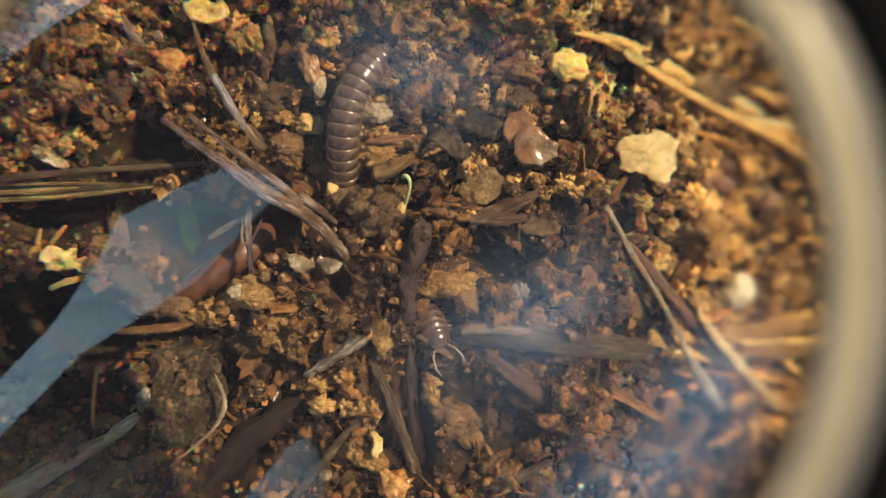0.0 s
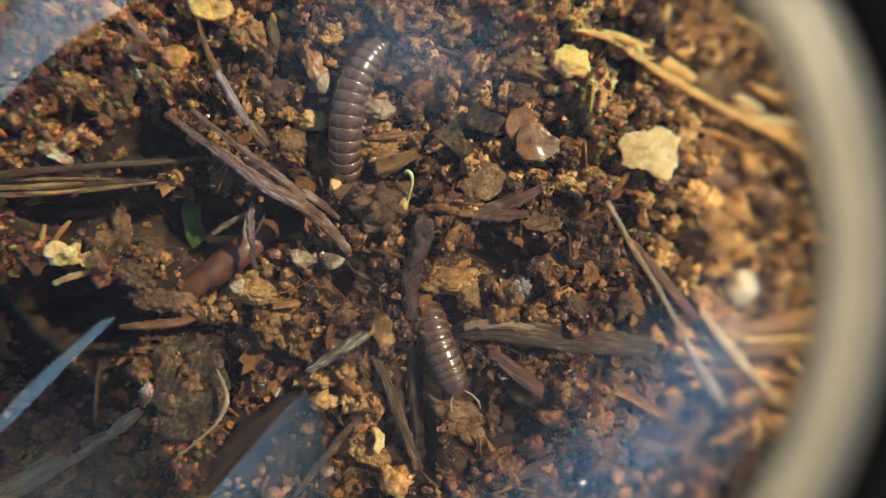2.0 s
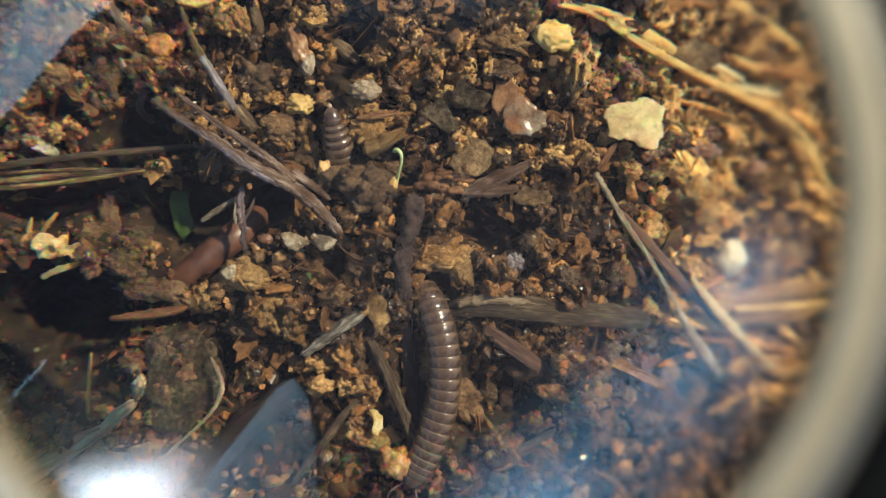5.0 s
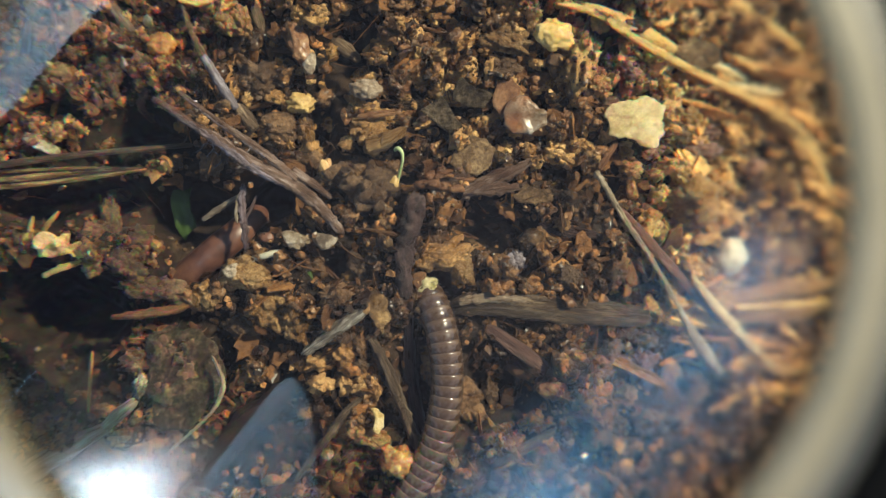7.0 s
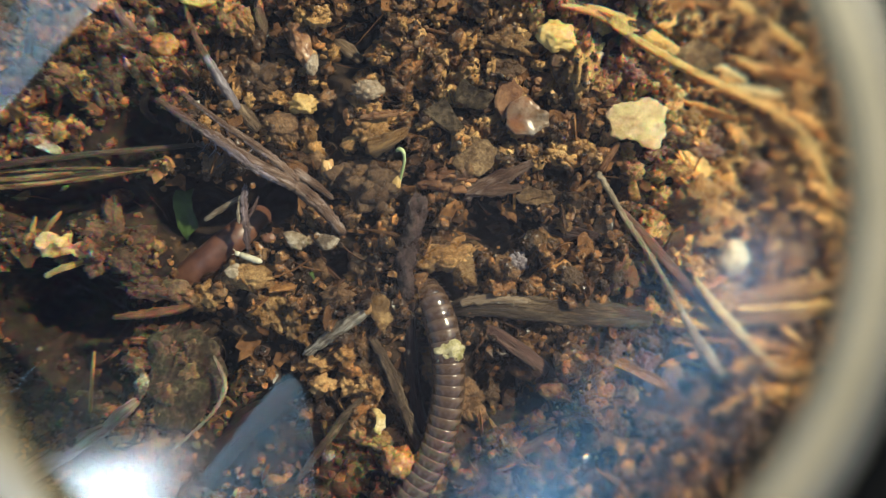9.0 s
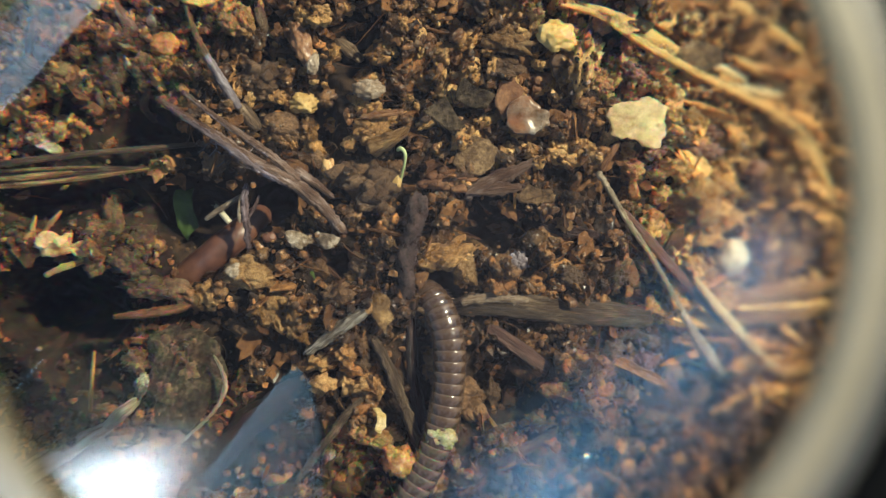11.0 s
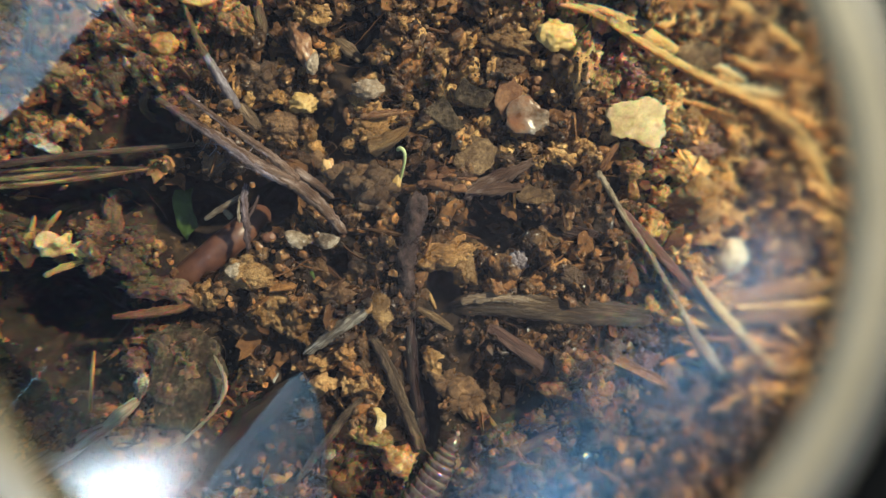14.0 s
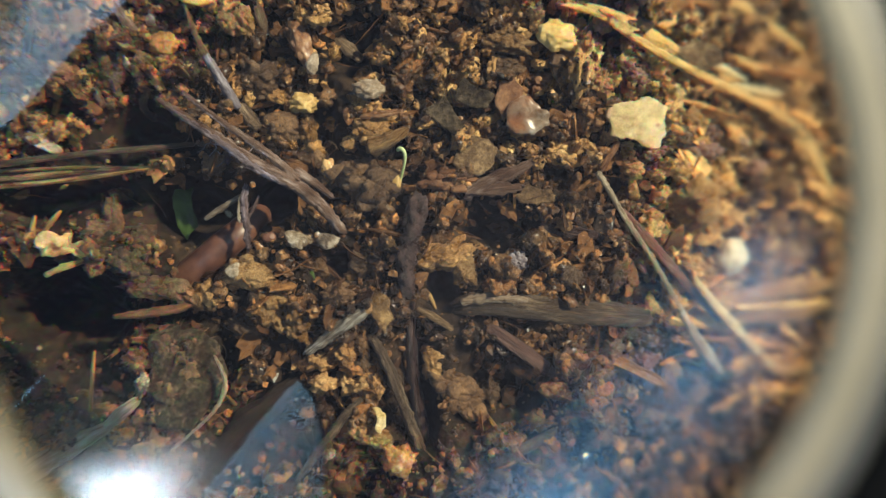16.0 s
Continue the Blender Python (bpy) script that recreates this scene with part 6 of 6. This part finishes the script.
springtail = build_springtail()
SPRINGTAIL_ROWS = [(0.0, pose(*[a * MM for a in (-7.58, -0.15, -0.8)], 0, 0, 10)), (6.3, pose(*[a * MM for a in (-8.14, -0.21, -0.5)], 0, 0, 20)), (6.7, pose(*[a * MM for a in (-8.75, -0.15, 0)], 0, 0, 20)),
                   (7.0, pose(*[a * MM for a in (-9.02, -0.24, 0.2)], 0, 0, 16)), (7.6, pose(*[a * MM for a in (-9.39, -0.3, 0.3)], 0, 0, 0)), (8.2, pose(*[a * MM for a in (-9.69, -0.33, 0.4)], 0, 0, -12)),
                   (8.7, pose(*[a * MM for a in (-9.96, -0.48, 0.4)], 0, 0, -18)), (9.2, pose(*[a * MM for a in (-10.26, -0.3, 0.4)], 0, 0, -20)), (10.2, pose(*[a * MM for a in (-11.49, 0.93, 0.1)], 0, 0, -40)),
                   (11.0, pose(*[a * MM for a in (-12.49, 1.89, -3.9)], 0, 0, -50)), (16.0, pose(*[a * MM for a in (-12.8, 2.08, -6.5)], 0, 0, -50))]


def threads(label, x, y, w, h, n, material, seed):
    """A loose tangle of fine threads over the crumbs."""
    rng = random.Random(seed)
    ob = thing("fungal_threads", label, "fungal threads", "tangles of threads")
    for i in range(n):
        px, py = x + rng.uniform(-w, w), y + rng.uniform(-h, h)
        a, pts = rng.uniform(0, 6.283), []
        for k in range(5):
            pts.append((px, py, ground_z(px, py) + 0.75 + rng.uniform(-0.1, 0.15)))
            px, py = px + 0.25 * math.cos(a), py + 0.25 * math.sin(a)
            a += rng.uniform(-0.7, 0.7)
        part("thread", stem_mesh("thread", pts, [0.02, 0.028, 0.03, 0.028, 0.02], material, n=5, rough=0.2, seed=seed + i, clear=False, fibre=False, step=0.12), ob)
    return ob


threads("tangle of fine pale fungal threads", -0.72, 8.72, 1.4, 0.7, 16, TANFLAKE, 200)
threads("tangle of fine pale root hairs", -2.82, 8.57, 0.9, 0.5, 9, TANFLAKE, 230)
threads("tangle of fine pale root hairs", -11.51, 4.98, 1.0, 0.6, 10, LILAC, 260)
threads("tangle of fine white fungal threads", -6.26, 5.58, 0.8, 0.8, 9, TANFLAKE, 290)
threads("tangle of fine pale fungal threads", -13.61, -5.37, 1.6, 1.2, 14, TANFLAKE, 320)
stem("bark_shard", "grey-brown shard of bark in the litter", "bark", [(-5.71, 11.28, -0.71), (-5.15, 10.86, -0.87), (-4.41, 10.21, -1.15)], [0.24, 0.42, 0.21], BARK, flat=0.5, seed=91, ragged=0.3)
stem("bark_shard", "dark purple-brown shard of bark", "bark", [(5.29, 1.38, -0.17), (6.03, 1.08, -0.02), (8.29, 0.69, -0.08)], [0.24, 0.39, 0.24], DARKSTEM, flat=0.6, seed=92, ragged=0.3)
stem("bark_shard", "brown shard of bark on the slope", "bark", [(2.91, -11.49, -0.58), (4.74, -10.6, -0.67), (6, -9.53, 0.19)], [0.18, 0.36, 0.18], BARK, flat=0.5, seed=93, ragged=0.3)
stem("bark_shard", "reddish shard of bark in the litter", "bark", [(-8.38, 11.75, -0.13), (-7.9, 10.95, 0.11), (-7.12, 10.01, 0.3)], [0.18, 0.3, 0.18], RUST, flat=0.5, seed=94, ragged=0.3)
stem("bark_shard", "dark shard of bark in the litter", "bark", [(-10, 13.1, -0.72), (-9.81, 12.37, -0.82), (-9.61, 11.66, -1.06)], [0.24, 0.33, 0.21], BARK, flat=0.6, seed=95, ragged=0.3)
stem("bark_shard", "brown shard of bark by the twig", "bark", [(-17.39, 12.99, 0.32), (-16.76, 12.11, 0.26), (-16.15, 11.46, 0.47)], [0.24, 0.33, 0.18], MOULD, flat=0.6, seed=96, ragged=0.3)
stem("bark_shard", "brown curved shard of bark", "bark", [(-15.68, 8.44, -0.12), (-16.52, 7.77, -1.59), (-16.32, 7.24, -3.5)], [0.18, 0.27, 0.15], BARK, flat=0.6, seed=97, ragged=0.3)
stem("red_root", "thin reddish root under clods", "root", [(-17.51, -3.57, 0), (-15.79, -3.4, 0.2), (-14.15, -3.19, 0.2), (-13.16, -2.82, 0)], [0.15, 0.27, 0.27, 0.15], RUST, seed=98, rough=0.4)

# pale crust that lies in the burrow until the millipede lifts it and carries it out
crust = tagged(new("soil_crust", lump_mesh("soil_crust", (-0.15, 0, 0.62), (0.72, 0.6, 0.34), PALECRUST, (0, 0, 0), 77, 0.4, 1.5, 4, False)),
               "pale yellow crust of dirt on the millipede", "dirt crust")

# ---------------------------------------------------------------- strewn crumbs and litter
for t, way in LOWER[4:12:2] + UPPER[:1]:
    for a, b in zip(way, way[1:]):
        for u in (0.0, 0.33, 0.66):
            if a[2] > -0.5:
                keep_clear(a[0] * (1 - u) + b[0] * u, a[1] * (1 - u) + b[1] * u, 1.05)


def cluster(seed, n=14):
    """A crumb of many small knobs, about unit radius."""
    rng = random.Random(seed)
    vs, fs, base = [], [], 0
    for i in range(n):
        v, f = shard(2, seed * 17 + i) if i % 3 else lump(3 if i == 0 else 2, seed * 17 + i, 0.75, 1.7)
        if i == 0:
            c, s = np.zeros(3), 0.75
        else:
            q = Vector((rng.gauss(0, 1), rng.gauss(0, 1), rng.gauss(0, 1))).normalized() * rng.uniform(0.5, 0.85)
            c, s = np.array(q) * 1.05, rng.uniform(0.14, 0.38)
        vs.append(v * s + c)
        fs.append(f + base)
        base += len(v)
    return np.concatenate(vs), np.concatenate(fs)


LUMPS = [lump(3, 20 + s, 0.8, 1.7) for s in range(5)] + [shard(3, 20 + s) for s in range(12)]
SMALL = [lump(1, 40 + s, 0.7) for s in range(10)]
CLUSTERS = [cluster(s) for s in range(10)]
CHIPS = [chip(s, 8 + s % 6) for s in range(14)]
scatter("soil_clods", CLUSTERS, 620, 1, lambda r: r.lognormvariate(-0.72, 0.3), CLOD,
        "knobbly brown clods of soil", "soil clods", sink=0.15, squash=(1.1, 1.0, 0.8), dips=1.0, lift=0.7)
scatter("soil_crumbs", LUMPS, 1600, 5, lambda r: r.lognormvariate(-1.15, 0.35), CRUMB,
        "rough brown and ochre crumbs of soil", "soil crumbs", sink=0.3, squash=(1.2, 0.9, 0.8), dips=1.5, lift=0.5)
scatter("fine_soil", SMALL, 10500, 2, lambda r: r.lognormvariate(-2.0, 0.4), CRUMB,
        "fine dark and tan grains of soil", "soil grains", sink=0.6, shy=0.6, dips=2.5, smooth=False)
scatter("leaf_flakes", CHIPS, 1150, 3, lambda r: r.lognormvariate(-0.85, 0.4), FLAKE,
        "small brown flakes of rotted leaf and bark", "leaf litter", flat=True, sink=0.6, squash=(1.2, 0.8, 1), dips=1.5, lift=0.5, smooth=False)
scatter("bark_scraps", CHIPS, 900, 15, lambda r: r.lognormvariate(-1.05, 0.35), FLAKE,
        "torn scraps of rotted bark standing at all angles", "bark scraps", sink=0.5, squash=(1.4, 0.7, 1), dips=1.5, lift=0.7, smooth=False)
scatter("wood_splinters", CHIPS, 480, 4, lambda r: r.lognormvariate(-0.6, 0.4), FLAKE,
        "narrow brown splinters of rotted wood", "wood splinters", flat=True, sink=0.6, squash=(1.7, 0.2, 0.9), dips=1.5, smooth=False)
scatter("ochre_clods", CLUSTERS, 430, 12, lambda r: r.lognormvariate(-0.6, 0.32), OCHRECLOD,
        "ochre and orange crumbs of rotted wood", "soil clods", sink=0.25, squash=(1.2, 0.9, 0.8), area=(11, 25, -4, 15), lift=0.6, shy=0.7)
scatter("ochre_clods", CLUSTERS, 330, 13, lambda r: r.lognormvariate(-0.95, 0.32), OCHRECLOD,
        "small ochre crumbs of soil and bark", "soil clods", sink=0.3, squash=(1.2, 0.9, 0.8), area=(-24, 11, 5, 15), lift=0.9, shy=0.6, dips=1.5)
scatter("ochre_clods", CLUSTERS, 170, 14, lambda r: r.lognormvariate(-0.85, 0.32), OCHRECLOD,
        "golden crumbs of rotted wood", "soil clods", sink=0.35, squash=(1.2, 0.9, 0.8), area=(1, 14, 4.5, 14.5), lift=0.8, shy=0.6, dips=1.5)
scatter("dry_grass_bits", CHIPS, 110, 6, lambda r: r.lognormvariate(0.0, 0.35), GRASSBIT,
        "tan and orange bits of dry grass", "dry grass", flat=True, sink=0.55, squash=(1.9, 0.2, 1.0), area=(12.5, 25, 1, 15), heading=(-32, 22), shy=0.3, smooth=False)
scatter("dry_grass_bits", CHIPS, 85, 7, lambda r: r.lognormvariate(-0.15, 0.35), GRASSBIT,
        "orange bits of dry grass and bark", "dry grass", flat=True, sink=0.55, squash=(1.7, 0.25, 1.0), area=(12.5, 25, -9, 1), heading=(-8, 30), shy=0.3, smooth=False)
scatter("leaf_bits", CHIPS, 190, 8, lambda r: r.lognormvariate(-0.55, 0.35), GRASSBIT,
        "orange and tan scraps of dead leaf", "leaf litter", flat=True, sink=0.6, squash=(1.0, 0.7, 1.0), area=(11.5, 25, -4, 15), shy=0.4, smooth=False)


def build_hairs():
    """Fine root hairs and plant fibres strewn over the crumbs."""
    rng = random.Random(9)
    vs, fs, base = [], [], 0
    for i in range(260):
        x, y = rng.uniform(-25, 23), rng.uniform(-15, 15)
        a, ln = rng.uniform(0, 6.283), rng.uniform(0.8, 2.6)
        bend = rng.uniform(-0.7, 0.7)
        z = ground_z(x, y) + 0.75
        pts = []
        for k in range(7):
            pts.append((x, y, z + rng.uniform(-0.06, 0.06)))
            x, y = x + math.cos(a) * ln / 6, y + math.sin(a) * ln / 6
            a += bend / 6 + rng.uniform(-0.15, 0.15)
            z += (ground_z(x, y) + 0.6 - z) * 0.3
        r = rng.uniform(0.018, 0.05)
        for k, p in enumerate(pts):
            for q in range(4):
                c = q * math.pi / 2
                vs.append((p[0] + r * math.cos(c) * math.sin(a), p[1] - r * math.cos(c) * math.cos(a), p[2] + r * math.sin(c)))
        for k in range(6):
            for q in range(4):
                fs.append((base + k * 4 + q, base + k * 4 + (q + 1) % 4, base + k * 4 + 4 + (q + 1) % 4, base + k * 4 + 4 + q))
        base += 28
    ob = new("root_hairs", mesh_from("root_hairs", np.array(vs) * MM, fs, FLAKE))
    tagged(ob, "fine root hairs and plant fibres", "root hairs", kind="stuff")


build_hairs()


def build_dust(name, n, seed, size, material, label, category, skip=(), only=(), shapes=None, smooth=False):
    """Loose grains that have come to rest on whatever lies uppermost."""
    rng = random.Random(seed)
    bpy.context.view_layer.update()
    deps = bpy.context.evaluated_depsgraph_get()
    vs, fs, base = [], [], 0
    for i in range(n):
        x, y = rng.uniform(-25.5, 24.5), rng.uniform(-15.5, 15.5)
        v, f = rng.choice(shapes or SMALL)
        s = size(rng)
        e = Euler((rng.uniform(0, 6), rng.uniform(0, 6), rng.uniform(0, 6)))
        if dip_depth(x, y) > 0.7:
            continue
        hit, place, nrm, _, ob, _ = scene.ray_cast(deps, Vector((x, y, 8.0)) * MM, Vector((0, 0, -1)))
        if not hit or nrm.z < 0.35 or ob.name.split(".")[0] in skip or (only and ob.name.split(".")[0] not in only):
            continue
        q = (v * np.array([s * rng.uniform(0.8, 1.5), s, s * 0.75])) @ np.array(e.to_matrix()).T
        vs.append(q + np.array(place) / MM + np.array([0, 0, s * 0.2]))
        fs.append(f + base)
        base += len(v)
    ob = new(name, mesh_from(name, np.concatenate(vs) * MM, np.concatenate(fs), material, smooth))
    return tagged(ob, label, category, kind="stuff")


ANIMAL = ("body_ring", "ring_band", "head", "antenna", "tail", "leg", "body", "soil_crust", "seed_scale", "blade", "shoot", "smooth_root", "lens", "rim", "collar", "holder", "orange_crumb", "round_crumb", "red_chip", "yellow_scrap", "torn_layer", "broken_end", "white_pebble", "white_grain", "husk", "soil_clod", "white_crust", "white_tip", "back_flap", "yellow_lump", "yellow_flake", "tan_crumb", "pale_chip")
GRANULES = [lump(2, 70 + s, 0.85, 1.6) for s in range(5)] + [shard(2, 70 + s) for s in range(9)]
SOILY = ("ground", "soil_clods", "soil_crumbs", "fine_soil", "leaf_flakes", "ochre_clods", "brown_lump", "leaf_membrane", "rotted_stalk")
build_dust("soil_granules", 4600, 30, lambda r: r.lognormvariate(-1.62, 0.32), CRUMB, "small rough granules of soil", "soil granules", (), SOILY, GRANULES, True)
build_dust("loose_crumbs", 900, 31, lambda r: r.lognormvariate(-1.75, 0.3), CRUMB, "loose brown crumbs on litter", "soil crumbs", ANIMAL)
build_dust("loose_grains", 13000, 32, lambda r: r.lognormvariate(-2.6, 0.42), GRIT, "loose fine grains dusting the litter", "soil grains", ANIMAL)


def motions():
    walk(magnifier, [
        (0, pose(-0.00047, 0.00305, 0.03509, -3.10, 1.52, 2.01)),
        (0.5, pose(-0.00041, 0.00292, 0.03520, -2.83, 1.65, 2.02)),
        (1, pose(-0.00023, 0.00268, 0.03515, -2.45, 1.95, 2.12)),
        (1.5, pose(-0.00032, 0.00279, 0.03516, -2.58, 1.96, 2.11)),
        (2, pose(-0.00046, 0.00260, 0.03524, -2.29, 1.84, 2.11)),
        (2.5, pose(-0.00030, 0.00275, 0.03524, -2.49, 2.03, 2.14)),
        (3, pose(-0.00030, 0.00293, 0.03512, -2.83, 1.84, 1.83)),
        (3.5, pose(-0.00013, 0.00208, 0.03486, -2.08, 1.59, 1.08)),
        (4, pose(-0.00054, 0.00157, 0.03518, -1.17, 0.57, 0.31)),
        (6.5, pose(-0.00053, 0.00090, 0.03532, -0.20, 0.18, -0.16)),
        (7, pose(-0.00052, 0.00090, 0.03533, -0.18, 0.21, -0.10)),
        (7.5, pose(-0.00036, 0.00073, 0.03528, 0.15, 0.52, -0.04)),
        (8, pose(-0.00052, 0.00081, 0.03533, 0.01, 0.30, -0.04)),
        (8.5, pose(-0.00052, 0.00098, 0.03532, -0.23, 0.33, 0.00)),
        (9, pose(-0.00054, 0.00086, 0.03536, -0.04, 0.33, 0.02)),
        (11.5, pose(-0.00076, 0.00065, 0.03539, 0.22, 0.02, -0.00)),
        (12, pose(-0.00070, 0.00072, 0.03539, 0.06, 0.08, 0.05)),
        (12.5, pose(-0.00077, 0.00071, 0.03540, 0.08, -0.02, -0.02)),
        (13, pose(-0.00073, 0.00077, 0.03540, -0.01, 0.05, -0.01)),
        (13.5, pose(-0.00083, 0.00086, 0.03540, -0.13, -0.10, -0.03)),
        (14, pose(-0.00086, 0.00078, 0.03541, 0.00, -0.16, -0.07)),
        (14.5, pose(-0.00077, 0.00104, 0.03541, -0.42, -0.05, -0.06)),
        (15, pose(-0.00082, 0.00098, 0.03538, -0.32, -0.14, -0.07)),
        (15.5, pose(-0.00089, 0.00093, 0.03542, -0.22, -0.22, -0.10)),
        (16, pose(-0.00080, 0.00105, 0.03541, -0.43, -0.07, 0.02)),
    ])
    for patch, rows in ((glow_wedge, WEDGE_ROWS), (glow_band, BAND_ROWS), (glow_corner, CORNER_ROWS), (glare, GLARE_ROWS), (drifting_glow, VEIL_ROWS), (top_glow, TOP_ROWS)):
        walk(patch, rows)
    walk(springtail, SPRINGTAIL_ROWS)
    steps = [k * 0.5 for k in range(33)]
    tt, ta = [a for a, b in TAIL_AT], [b for a, b in TAIL_AT]
    lines = [(t, *way_at(t), float(np.interp(t, tt, ta))) for t in steps]
    full = sum(RING_LONG)
    pieces = [(mp_head, full + 0.09)] + [(r, full - sum(RING_LONG[:i]) - RING_LONG[i] / 2) for i, r in enumerate(rings)] + [(mp_tail, -0.15)]
    for ob, k in pieces:
        rows = []
        for t, pts, d, s0 in lines:
            s = s0 + 0.4 + k
            a, b = on_way(pts, d, s - 0.3), on_way(pts, d, s + 0.3)
            rows.append((t, facing(on_way(pts, d, s), b - a)))
        walk(ob, rows)
    rows = []
    for t, pts, d, s0 in lines:
        s = max(s0 + 9.4, -3.4)
        rows.append((t, facing(on_way(pts, d, s), on_way(pts, d, s + 0.3) - on_way(pts, d, s - 0.3))))
    walk(crust, rows)


motions()
